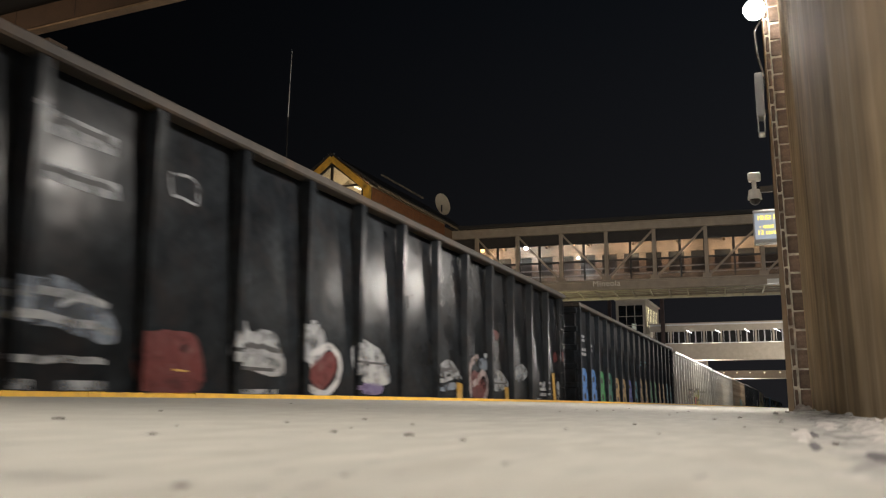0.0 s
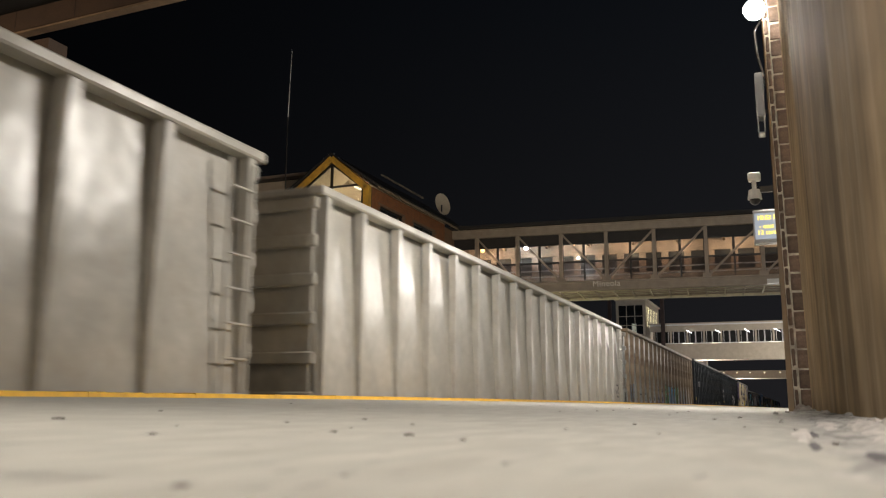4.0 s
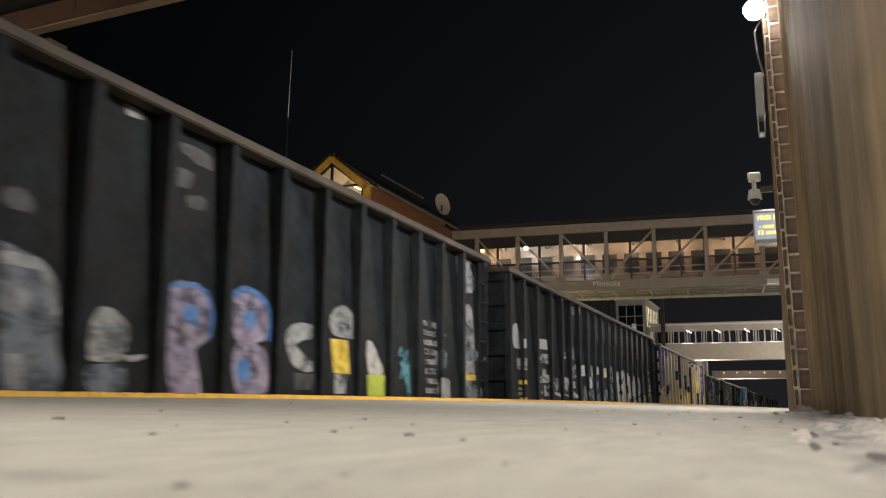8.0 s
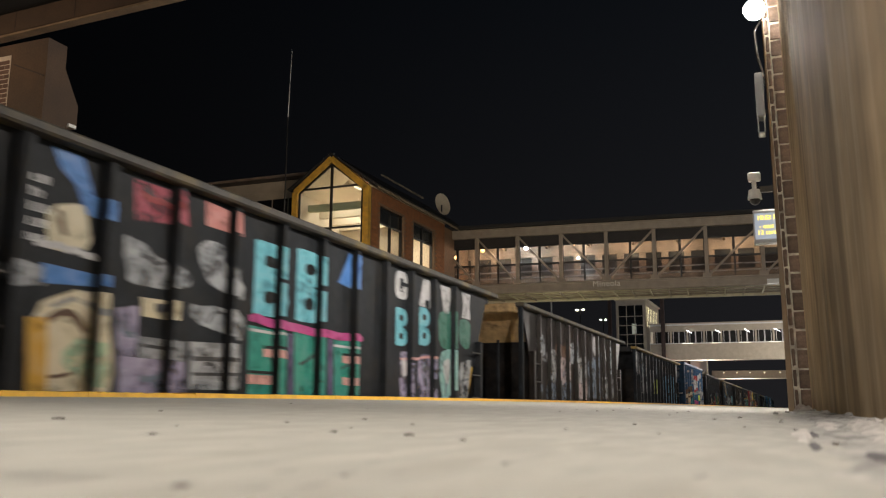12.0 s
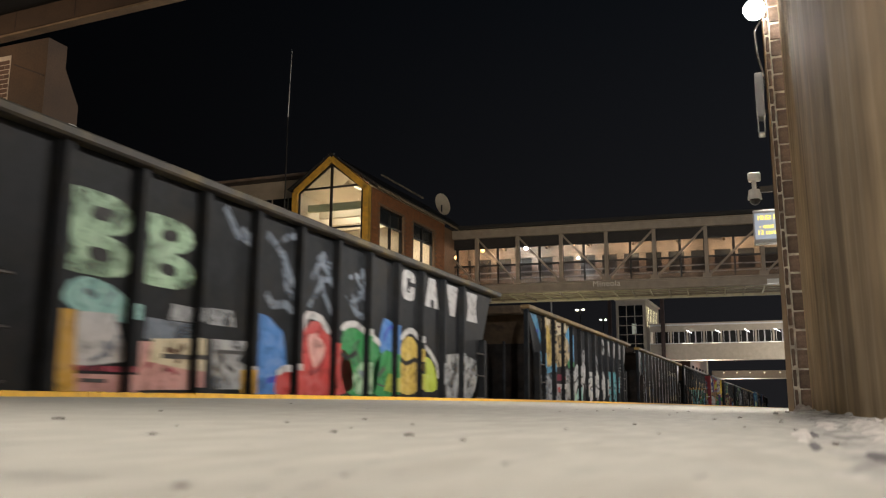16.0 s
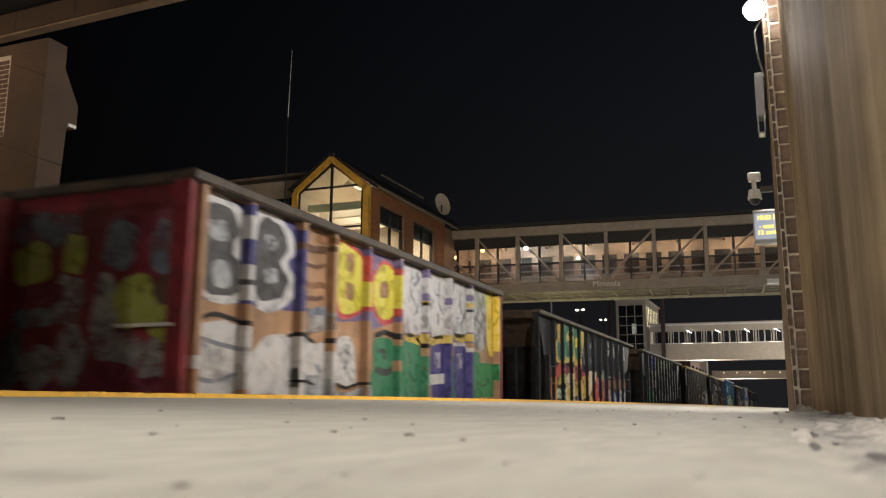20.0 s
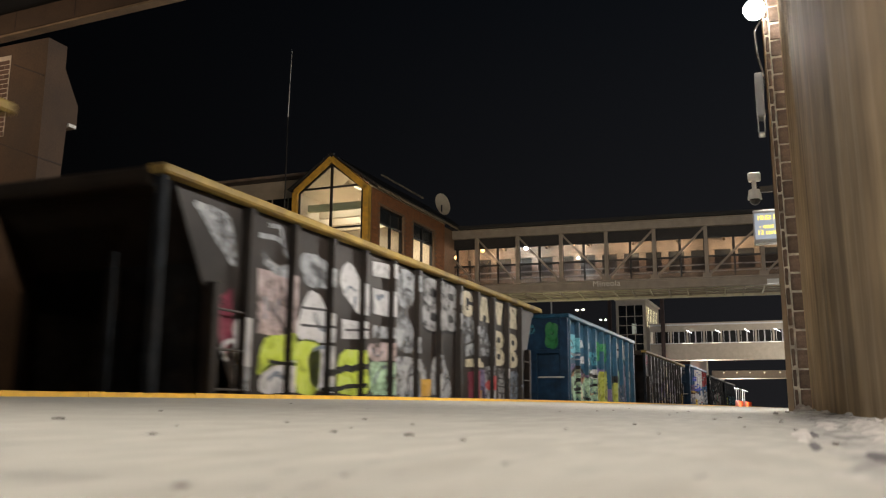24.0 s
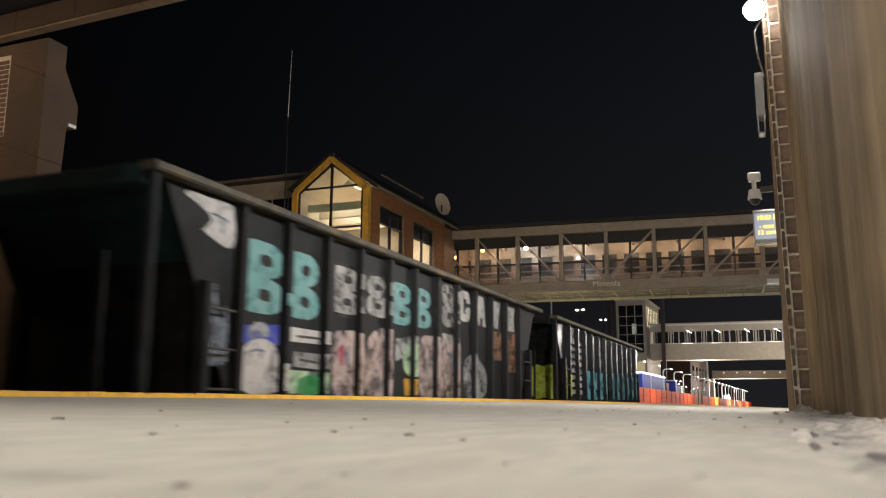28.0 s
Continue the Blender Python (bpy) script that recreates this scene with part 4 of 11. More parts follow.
        x, z = (GX0 + (GAPX - GX0) * t * 2, 9.20 + 1.40 * t * 2) if t < 0.5 else (GAPX + (GX1 - GAPX) * (t - 0.5) * 2, 10.60 - 1.46 * (t - 0.5) * 2)
        ball(bm, (x, GY - 0.12, z), 0.035, 8)
    part("roof_bolts", bm, GREY_BOX, roof, "row of pale knobs on the verge")
    part("ridge_panel", boxes_bm((GAPX - 0.03, GAPX + 0.03, 35.5, 40.5, 10.80, 10.87)), mat("pale_flashing", (0.4, 0.33, 0.22), 0.5), roof)
    part("link_wall", boxes_bm((GX1 - 0.3, GX1 - 0.03, 39.2, 43.4, 0, 8.9)), BRICKBED, st)
    # lower wing to the far side
    part("wing_wall", boxes_bm((-40, GX0 - 0.2, 33.2, 33.5, 0, 9.8)), PANEL, st, "pale rendered wing wall")
    part("wing_fascia", boxes_bm((-40, GX0 + 1.6, 32.9, 33.6, 10.44, 10.55), bevel=0.02), mat("brown_fascia", (0.30, 0.24, 0.19), 0.6), st)
    part("wing_soffit", boxes_bm((-40, GX0 + 1.5, 33.0, 33.15, 10.3, 10.44)), mat("dark_soffit", (0.06, 0.05, 0.042), 0.7), st)
    part("wing_upper", boxes_bm((-40, GX0 + 1.4, 33.15, 33.45, 9.8, 10.3)), PANEL, st)
    bm = bmesh.new()
    for i in range(10):
        bmesh.ops.create_cube(bm, size=1, matrix=Matrix.Translation((GX0 - 0.35 - i * 0.16, 33.1, 8.95)) @ Matrix.Diagonal((0.05, 0.08, 0.7, 1)))
    part("wing_louvre", bm, FRAME, st, "dark louvred opening")
    for i in range(26):
        x = -40.0 + i * 0.86
        if x < GX0 - 1.1:
            part("wing_window", boxes_bm((x, x + 0.78, 33.12, 33.19, 8.55, 9.45), bevel=0.01), mat("dark_glass", (0.012, 0.014, 0.016), 0.1, var=0.05, bump=0), st)
    # dish
    dish = thing("satellite_dish", "cream satellite dish on the station roof", "dish", place=(-17.42, 43.0, 11.05))
    bm = bmesh.new()
    rings = []
    for r, dz in ((0.0, -0.17), (0.22, -0.15), (0.44, -0.08), (0.60, 0.03), (0.62, 0.03), (0.44, -0.11), (0.22, -0.18)):
        rings.append([bm.verts.new((r * math.cos(a * math.pi / 14), r * math.sin(a * math.pi / 14), dz)) for a in range(28)] if r else [bm.verts.new((0, 0, dz))] * 28)
    for lo, hi in zip(rings, rings[1:]):
        for a in range(28):
            vs = list(dict.fromkeys((lo[a], lo[(a + 1) % 28], hi[(a + 1) % 28], hi[a])))
            bm.faces.new(vs)
    bmesh.ops.transform(bm, matrix=Vector((0.93, -0.33, 0.12)).to_track_quat("Z", "Y").to_matrix().to_4x4(), verts=bm.verts)
    part("reflector", bm, DISH, dish)
    bm = tube(bmesh.new(), (-0.05, 0.0, -0.5), (-0.05, 0.0, -0.05), 0.05, 8)
    part("mast", bm, STEEL, dish)
    # radio mast
    mast = thing("radio_mast", "tall thin radio mast rising behind the train", "mast", place=(-16.2, 25.2, 0))
    bm = tube(bmesh.new(), (0, 0, 0), (0.0, 0, 10.2), 0.022, 8)
    part("lower_tube", bm, FRAME, mast)
    part("whip", tube(bmesh.new(), (0, 0, 10.2), (0.06, 0, 12.75), 0.017, 6, 0.009), GREY_BOX, mast)
    return wall, holes


# ---- footbridge over the track ----
def build_bridge():
    br = thing("footbridge", "enclosed steel truss footbridge with lit windows", "footbridge", place=(-8.0, 41.0, 0))
    br.rotation_euler = (0, 0, radians(BRIDGE_TURN))
    x0, x1 = -8.7, 14.0
    zb, zt = 5.75, 8.45
    posts = [-8.66, -6.52, -4.41, -2.22, -0.016, 2.25, 4.62, 7.10, 9.55, 12.0]
    for y, tag in ((0.0, "near"), (2.6, "far")):
        inward = 1 if y < 1 else -1
        part("top_chord", boxes_bm((x0, x1, y - 0.12, y + 0.12, 8.46, 8.80), (x0, x1, y - 0.15, y + 0.15, 8.80, 8.89), bevel=0.012), TRUSS, br)
        part("bottom_chord", boxes_bm((x0, x1, y - 0.14, y + 0.14, 5.97, 6.05), (x0, x1, y - 0.07, y + 0.07, 5.66, 5.97), (x0, x1, y - 0.15, y + 0.15, 5.58, 5.66), bevel=0.01), TRUSS, br)
        for i, x in enumerate(posts):
            part("post", boxes_bm((x - 0.085, x + 0.085, y - 0.1, y - 0.06, 6.05, 8.46), (x - 0.03, x + 0.03, y - 0.06, y + 0.06, 6.05, 8.46), (x - 0.085, x + 0.085, y + 0.06, y + 0.1, 6.05, 8.46), bevel=0.005), TRUSS, br)
            part("gusset_plate", boxes_bm((x - 0.2, x + 0.2, y - 0.115, y - 0.102, 6.05, 6.24)), TRUSS, br)
        for i, (x, nx) in enumerate(zip(posts, posts[1:])):
            p, q = (x, nx) if i < 4 else (nx, x)
            part("diagonal", bar(bmesh.new(), (p, y, 8.47), (q, y, 6.06), 0.1, 0.09), TRUSS, br)
            # two windows a bay: a heavy middle bar above, a thin one below
            yy = y + 0.22 * inward
            mid = (x + nx) / 2
            for w0, w1 in ((x + 0.05, mid), (mid, nx - 0.05)):
                win = new("window")
                win.parent = br
                part("window_frame", boxes_bm((w0, w0 + 0.05, yy - 0.03, yy + 0.03, 6.05, 8.02), (w1 - 0.07, w1, yy - 0.04, yy + 0.04, 7.1, 8.02), (w1 - 0.035, w1, yy - 0.03, yy + 0.03, 6.05, 7.02), (w0, w1, yy - 0.04, yy + 0.04, 7.02, 7.1), (w0, w1, yy - 0.03, yy + 0.03, 6.05, 6.11), (w0, w1, yy - 0.03, yy + 0.03, 7.93, 8.02)), FRAME, win)
                for z0, z1, m in ((6.1, 7.03, TINTED), (7.09, 7.95, GLASS)):
                    ob = part("pane", boxes_bm((w0 + 0.04, w1 - 0.03, yy - 0.006, yy + 0.006, z0, z1)), m, win)
                    ob.visible_shadow = False
        part("head_panel", boxes_bm((x0, x1, min(y + 0.16 * inward, y + 0.3 * inward), max(y + 0.16 * inward, y + 0.3 * inward), 8.02, 8.46)), mat("dark_head", (0.035, 0.032, 0.03), 0.7), br)
        for z in (6.35, 6.66):
            part("handrail", boxes_bm((x0, x1, y + 0.36 * inward - 0.03, y + 0.36 * inward + 0.03, z, z + 0.06), bevel=0.01), WHITE_PAINT, br)
    part("deck", boxes_bm((x0, x1, 0.08, 2.85, 5.60, 5.70)), SOFFIT, br)
    for i in range(26):
        x = x0 + 0.3 + i * 0.86
        part("deck_rib", boxes_bm((x, x + 0.06, 0.16, 2.9, 5.52, 5.60)), TRUSS if i % 2 else SOFFIT, br)
    for y in (0.75, 1.4, 2.05):
        part("deck_stringer", boxes_bm((x0, x1, y, y + 0.05, 5.555, 5.599)), TRUSS, br)
    part("edge_beam", boxes_bm((x0, x1, 2.9, 2.96, 5.46, 5.66)), SOFFIT, br)
    part("roof", prism([(-0.4, 8.91), (3.0, 8.91), (3.0, 9.0), (1.3, 9.22), (-0.4, 9.06)], "x", x0, x1), ROOF, br)
    part("ceiling", boxes_bm((x0, x1, 0.32, 2.28, 8.3, 8.36)), mat("tan_ceiling", (0.30, 0.22, 0.15), 0.7), br)
    # inside of the far side: a timber-coloured wall with dark panes between broad uprights
    brown = mat("brown_panel", (0.40, 0.30, 0.225), 0.6, var=0.35, scale=1.5)
    dado = mat("dim_dado", (0.32, 0.27, 0.22), 0.6)
    part("dado", boxes_bm((x0, x1, 2.2, 2.3, 5.72, 6.75)), dado, br)
    for i in range(21):
        x = x0 + 0.15 + i * 1.1
        part("inner_mullion", boxes_bm((x, x + 0.34, 2.22, 2.32, 6.75, 7.72), bevel=0.01), brown, br)
        part("inner_pane", boxes_bm((x + 0.34, x + 1.1, 2.28, 2.30, 6.75, 7.72)), mat("grey_pane", (0.06, 0.055, 0.05), 0.25, var=0.2), br)
        part("inner_bar", boxes_bm((x + 0.70, x + 0.74, 2.25, 2.28, 6.75, 7.72)), mat("dark_head", (0.035, 0.032, 0.03), 0.7), br)
    part("inner_rail", boxes_bm((x0, x1, 2.22, 2.33, 7.72, 7.95), (x0, x1, 2.26, 2.33, 7.95, 8.3), bevel=0.008), brown, br)
    for i in range(12):
        x = x0 + 0.9 + i * 2.2
        part("ceiling_beam", boxes_bm((x, x + 0.14, 0.32, 2.26, 8.16, 8.3), bevel=0.01), brown, br)
    # station name on the bottom chord
    cu = bpy.data.curves.new("name_sign", "FONT")
    cu.body, cu.size, cu.extrude, cu.space_character = "Mineola", 0.40, 0.02, 1.05
    ob = new("name_sign", cu)
    bpy.context.view_layer.update()
    me = bpy.data.meshes.new_from_object(ob.evaluated_get(bpy.context.evaluated_depsgraph_get()))
    bpy.data.objects.remove(ob)
    sg = link("name_sign", me, mat("sign_letters", (0.88, 0.84, 0.78), 0.5, var=0.05), br, "raised pale station name lettering")
    sg.matrix_basis = pose(-0.70, -0.17, 5.76, 90, 0, 0)
    # lamps within
    for i, (x, z, tone) in enumerate(BRIDGE_LAMPS):
        part("ceiling_lamp", ball(bmesh.new(), (x, 0.3 if i < 2 else 0.9, z), 0.11 if i < 3 else 0.05, 12), WARM_GLOW if tone == "warm" else COOL_GLOW, br, "small glowing lamp")
    # support tower by the pier
    col = thing("bridge_pylon", "steel bridge support standing on the near platform", "pylon", place=(1.2, 42.4, 0))
    part("shaft", boxes_bm((-0.4, 0.4, -0.4, 0.4, 0, 5.4), bevel=0.03), TRUSS, col)
    part("floodlight", boxes_bm((-2.0, -1.5, -1.6, -1.3, 5.55, 5.75)), WHITE_PAINT, col)


# ---- farther structures ----
def build_far():
    tw = thing("stair_tower", "square stair tower with gridded windows and a lit side", "tower", place=(-17.6, 104, 0))
    part("body", boxes_bm((-1.75, -1.5, -0.1, 11.1, 0, 12.75), (1.45, 1.75, -0.1, 0.2, 0, 12.75), (-1.5, 1.45, -0.1, 0.2, 12.2, 12.75), (-1.5, 1.45, -0.1, 0.2, 0, 6.4), (-1.5, 1.75, 10.8, 11.1, 0, 12.75), (1.45, 1.75, 0.2, 10.8, 0, 9.6), (1.45, 1.75, 0.2, 10.8, 12.2, 12.75)), PANEL, tw)
    part("roof", boxes_bm((-1.95, 1.95, -0.3, 11.3, 12.75, 12.95), bevel=0.03), PANEL, tw)
    bm = bmesh.new()
    for i in range(4):
        bar(bm, (-1.5 + i * 0.983, 0.05, 6.4), (-1.5 + i * 0.983, 0.05, 12.2), 0.07, 0.07)
    for z in (6.4, 7.5, 8.6, 9.7, 10.8, 12.15):
        bar(bm, (-1.5, 0.05, z), (1.45, 0.05, z), 0.07, 0.07)
    part("front_window_bars", bm, PANEL, tw)
    part("front_glass", boxes_bm((-1.5, 1.45, 0.08, 0.1, 6.4, 12.2)), mat("dark_glass", (0.012, 0.014, 0.016), 0.1, var=0.05, bump=0), tw)
    bm = bmesh.new()
    for i in range(9):
        bar(bm, (1.6, 0.3 + i * 1.3, 9.6), (1.6, 0.3 + i * 1.3, 12.2), 0.12, 0.14)
    for z in (9.6, 10.4, 11.3, 12.2):
        bar(bm, (1.6, 0.2, z), (1.6, 10.8, z), 0.08, 0.08)
    part("side_window_bars", bm, PANEL, tw)
    part("lit_pane", boxes_bm((1.50, 1.53, 0.2, 10.8, 9.6, 12.2)), glow("stair_glow", (0.95, 0.90, 0.62), 0.62), tw)
    part("lit_opening", boxes_bm((0.1, 0.6, 0.05, 0.07, 8.7, 9.9)), glow("stair_white", (0.9, 0.95, 0.8), 0.12), tw)
    part("lower_lit_pane", boxes_bm((0.2, 1.5, -0.14, -0.11, 3.0, 5.4)), glow("stair_low_glow", (0.75, 0.66, 0.38), 0.3), tw)
    # second enclosed bridge
    b2 = thing("far_footbridge", "beige enclosed footbridge with a window band and lamps", "footbridge", place=(-15.5, 104.5, 0))
    part("lower_panel", boxes_bm((0, 26, 0, 0.25, 5.55, 7.45), bevel=0.02), PANEL, b2)
    part("upper_panel", boxes_bm((0, 26, 0, 0.25, 8.85, 9.72), bevel=0.02), PANEL, b2)
    part("gutter", boxes_bm((0, 26, -0.1, 0.02, 9.55, 9.72), bevel=0.02), WHITE_PAINT, b2)
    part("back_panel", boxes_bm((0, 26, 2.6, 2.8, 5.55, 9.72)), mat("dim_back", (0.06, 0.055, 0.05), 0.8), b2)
    part("deck", boxes_bm((0, 26, 0.25, 2.6, 5.55, 5.8)), PANEL, b2)
    part("roof", boxes_bm((-0.1, 26, -0.1, 2.9, 9.72, 9.86), bevel=0.02), PANEL, b2)
    part("support", boxes_bm((6.3, 6.42, 0.6, 0.75, -1.5, 5.55)), PANEL, b2)
    part("support", boxes_bm((21.0, 21.5, 0.6, 1.4, -1.5, 5.55)), PANEL, b2)
    part("sill", boxes_bm((0, 26, -0.08, 0.02, 7.40, 7.5)), WHITE_PAINT, b2)
    for i in range(14):
        x = 0.4 + i * 1.9
        part("window_post", boxes_bm((x, x + 0.22, 0.02, 0.22, 7.5, 8.85)), PANEL, b2)
        for dx in (0.38, 0.98, 1.06, 1.72):
            part("glazing_bar", boxes_bm((x + dx, x + dx + 0.05, 0.02, 0.12, 7.5, 8.85)), WHITE_PAINT, b2)
        part("window_pane", boxes_bm((x + 0.22, x + 1.9, 0.2, 0.22, 7.5, 8.85)), mat("band_glass", (0.03, 0.03, 0.03), 0.12), b2)
    for i in range(4):
        x = 4.6 + i * 3.2
        bl = part("bridge_lamp", prism([(x - 0.32, 8.92), (x + 0.3, 8.58), (x + 0.32, 8.61), (x - 0.3, 8.96)], "y", -0.45, -0.4), glow("strip_lamp", (0.95, 0.97, 1.0), 7), b2, "glowing strip lamp")
        part("lit_strip", boxes_bm((x - 0.9, x + 0.3, -0.1, -0.085, 7.42, 7.48)), glow("strip_glow", (0.9, 0.85, 0.7), 1.6), b2)
    pl = thing("steel_column", "dark slim steel column before the far footbridge", "column", place=(-13.8, 103.4, 0))
    part("shaft", boxes_bm((-0.22, 0.22, -0.22, 0.22, 0, 12.7)), mat("rust_column", (0.05, 0.03, 0.025), 0.7), pl)
    c2 = thing("steel_column", "dark slim steel column beside the stair tower", "column", place=(-20.0, 103.4, 0))
    part("shaft", boxes_bm((-0.2, 0.2, -0.2, 0.2, 0, 12.7)), mat("rust_column", (0.05, 0.03, 0.025), 0.7), c2)
    # third bridge, far away
    b3 = thing("distant_bridge", "distant road bridge with dim lamps", "bridge", place=(-14.5, 176, 0))
    part("girder", boxes_bm((0, 40, 0, 3, 5.6, 7.1), bevel=0.04), PANEL, b3)
    for x in (2.2, 4.6, 7.0, 9.6, 12.4):
        part("lamp", ball(bmesh.new(), (x, -0.15, 6.7), 0.12, 8), glow("dim_lamp", (1, 0.85, 0.6), 1.5), b3)
    for x in (-0.6, 13.5):
        part("pier", boxes_bm((x, x + 0.8, 0.5, 2.5, 0, 5.6)), PANEL, b3)
    # lit end block behind the lamps
    blk = thing("brick_block", "dim brick building beyond the stair tower", "building", place=(-14.2, 135, 0))
    part("wall", boxes_bm((-16, 0, 0, 30, 0, 8.2)), mat("dim_brick", (0.075, 0.036, 0.022), 0.85), blk)
    for i in range(5):
        part("window", boxes_bm((-0.02, 0.05, 3 + i * 5.2, 5.2 + i * 5.2, 4.2, 6.4)), mat("dark_glass", (0.012, 0.014, 0.016), 0.1), blk)
    # lamp posts along the far platform
    base = None
    for i in range(21):
        y = 77.9 + i * 9.15
        if base is None:
            base = thing("street_lamp", "slim white lamp post with a curved arm, lit", "lamp post", "lamp posts on the far platform", place=(-13.0, y, 0.1))
            bm = tube(bmesh.new(), (0, 0, -0.9), (0, 0, 3.7), 0.065, 8)
            tube(bm, (0, 0, 3.7), (0.15, 0, 3.95), 0.06, 8)
            tube(bm, (0.15, 0, 3.95), (0.75, 0, 4.0), 0.05, 8)
            part("post", bm, WHITE_PAINT, base)
            part("lamp_head", ball(bmesh.new(), (0.9, 0, 3.94), 0.062, 10, 1.5, 0.8, 0.6), glow("post_glow", (1, 0.97, 0.9), 22), base)
        else:
            copy_thing(base, Matrix.Translation((-13.0, y, 0.1 + 0.0035 * (y - 78))))
    # lamp post, barrier and site things opposite the stair wall
    copy_thing(base, Matrix.Translation((-13.0, 13.9, 0.1)) @ Matrix.Rotation(math.radians(90), 4, "Z"))
    bar1 = thing("water_barrier", "orange plastic water-filled barrier on the far platform", "barrier", place=(-12.9, 13.65, 0.12))
    part("body", boxes_bm((-0.25, 0.25, 0, 1.45, 0.62, 0.9), (-0.25, 0.25, 0, 1.45, 1.02, 1.26), (-0.2, 0.2, 0.05, 1.4, 0.9, 1.02), bevel=0.03), ORANGE, bar1)
    part("leg", boxes_bm((-0.2, 0.2, 0.8, 1.35, 0, 0.62), bevel=0.03), ORANGE, bar1)
    post = thing("yellow_post", "yellow-painted steel post on the far platform", "post", place=(-12.9, 13.2, 0.1))
    part("shaft", boxes_bm((-0.09, 0.09, 0, 0.16, 0, 3.1), bevel=0.02), AMBER, post)
    part("cap", boxes_bm((-0.11, 0.11, -0.02, 0.18, 3.1, 3.14), bevel=0.01), AMBER, post)
    slab = thing("leaning_board", "white board leaning beside the orange barrier", "board", place=(-12.8, 13.1, 0.1))
    part("face", prism([(0.0, 0.0), (0.35, 0.0), (0.5, 1.2), (0.1, 1.7)], "x", -0.05, 0.05), WHITE_PAINT, slab)
    box = thing("storage_container", "low grey storage container behind the barrier", "container", place=(-15.2, 14.6, 0.12))
    part("body", boxes_bm((-0.9, 0.9, 0, 3.2, 0, 0.9), bevel=0.03), GREY_BOX, box)
    part("lid", boxes_bm((-0.95, 0.95, -0.05, 3.25, 0.9, 1.05), bevel=0.04), WHITE_PAINT, box)
    part("door", boxes_bm((0.9, 0.93, 0.5, 2.7, 0.2, 0.8), bevel=0.01), FRAME, box)
    # orange barriers
    first = None
    rnd = random.Random(5)
    for i in range(56):
        y = 71 + i * 3.6 + (4 if i > 12 else 0)
        if i in (13, 21, 33):
            continue
        if first is None:
            first = thing("barrier", "orange plastic barrier panel on the far platform", "barrier", "barriers", place=(-11.8, y, 0.12))
            part("panel", boxes_bm((-0.05, 0.05, 0.04, 3.3, 0.18, 0.78), (-0.05, 0.05, 0.04, 3.3, 0.86, 1.42), (-0.035, 0.035, 0.04, 3.3, 0.78, 0.86), bevel=0.02), ORANGE, first)
            part("foot", boxes_bm((-0.25, 0.25, 0.3, 0.6, 0, 0.18)), ORANGE, first)
            part("foot", boxes_bm((-0.25, 0.25, 2.7, 3.0, 0, 0.18)), ORANGE, first)
            part("rail", boxes_bm((-0.07, 0.07, 0.04, 3.3, 1.42, 1.56)), ORANGE, first)
        else:
            copy_thing(first, Matrix.Translation((-11.8, y, 0.12)))
    y = thing("barrier", "yellow plastic barrier panel among the orange ones", "barrier", "barriers", place=(-11.7, 145, 0.12))
    part("panel", boxes_bm((-0.05, 0.05, 0, 7.0, 0.1, 1.6), bevel=0.02), AMBER, y)
    hut = thing("site_cabin", "blue sheeted site cabin lit from inside", "cabin", place=(-13.4, 86, 0.1))
    part("sheet", boxes_bm((-2.4, 0.4, -4.0, 11.5, 0, 3.1), bevel=0.05), BLUE_TARP, hut)
    part("light_strip", boxes_bm((-2.4, 0.44, -4.1, 11.6, 3.1, 3.22)), glow("hut_strip", (0.8, 0.85, 1), 2.0), hut)
    part("end_panel", boxes_bm((0.4, 0.46, 12.0, 14.0, 0.3, 2.6)), mat("dull_red_panel", (0.25, 0.05, 0.03), 0.6), hut)
    for i, (x, yy, c, h) in enumerate(((-12.9, 101.8, BLUE_TARP, 2.9), (-12.6, 104.6, WHITE_PAINT, 2.3), (-12.4, 137, WHITE_PAINT, 2.3), (-12.3, 181, WHITE_PAINT, 2.3))):
        bx = thing("portable_toilet", "tall plastic cabin on the far platform", "cabin", "site cabins", place=(x, yy, 0.1))
        part("cabin", boxes_bm((-0.55, 0.55, -0.55, 0.55, 0, h), bevel=0.05), c, bx)
        part("lid", boxes_bm((-0.6, 0.6, -0.6, 0.6, h, h + 0.12), bevel=0.03), WHITE_PAINT, bx)
    # work lamps of the building site
    for x, yy, z in ((-12.6, 106, 2.7), (-12.8, 110, 3.1), (-12.7, 115, 2.6), (-12.6, 119, 2.0), (-12.7, 124, 2.5), (-12.8, 130, 2.8)):
        wl = thing("work_lamp", "bright work lamp on a stand at the site", "lamp", "work lamps", place=(x, yy, 0.1))
        part("stand", tube(bmesh.new(), (0, 0, 0), (0, 0, z), 0.04, 8), STEEL, wl)
        part("lamp_head", ball(bmesh.new(), (0, 0, z), 0.062, 10, 1.3, 1, 0.6), glow("work_glow", (0.95, 0.95, 1.0), 14), wl)
    # distant twin lamps
    for x, yy, h in ((-27.4, 120, 13.6), (-32.2, 160, 16.1)):
        pl = thing("floodlight_mast", "tall mast with two lit floodlights", "floodlight", "floodlight masts", place=(x, yy, 0))
        part("mast", tube(bmesh.new(), (0, 0, 0), (0, 0, h), 0.12, 8, 0.07), STEEL, pl)
        for dx in (-0.45, 0.45):
            part("lamp_head", ball(bmesh.new(), (dx, 0, h), 0.16, 10, 1.1, 1, 0.8), glow("flood_glow", (1, 0.88, 0.7), 14), pl)
    pl = thing("thin_pole", "thin pale pole under the footbridge", "pole", place=(-15.8, 60, 0))
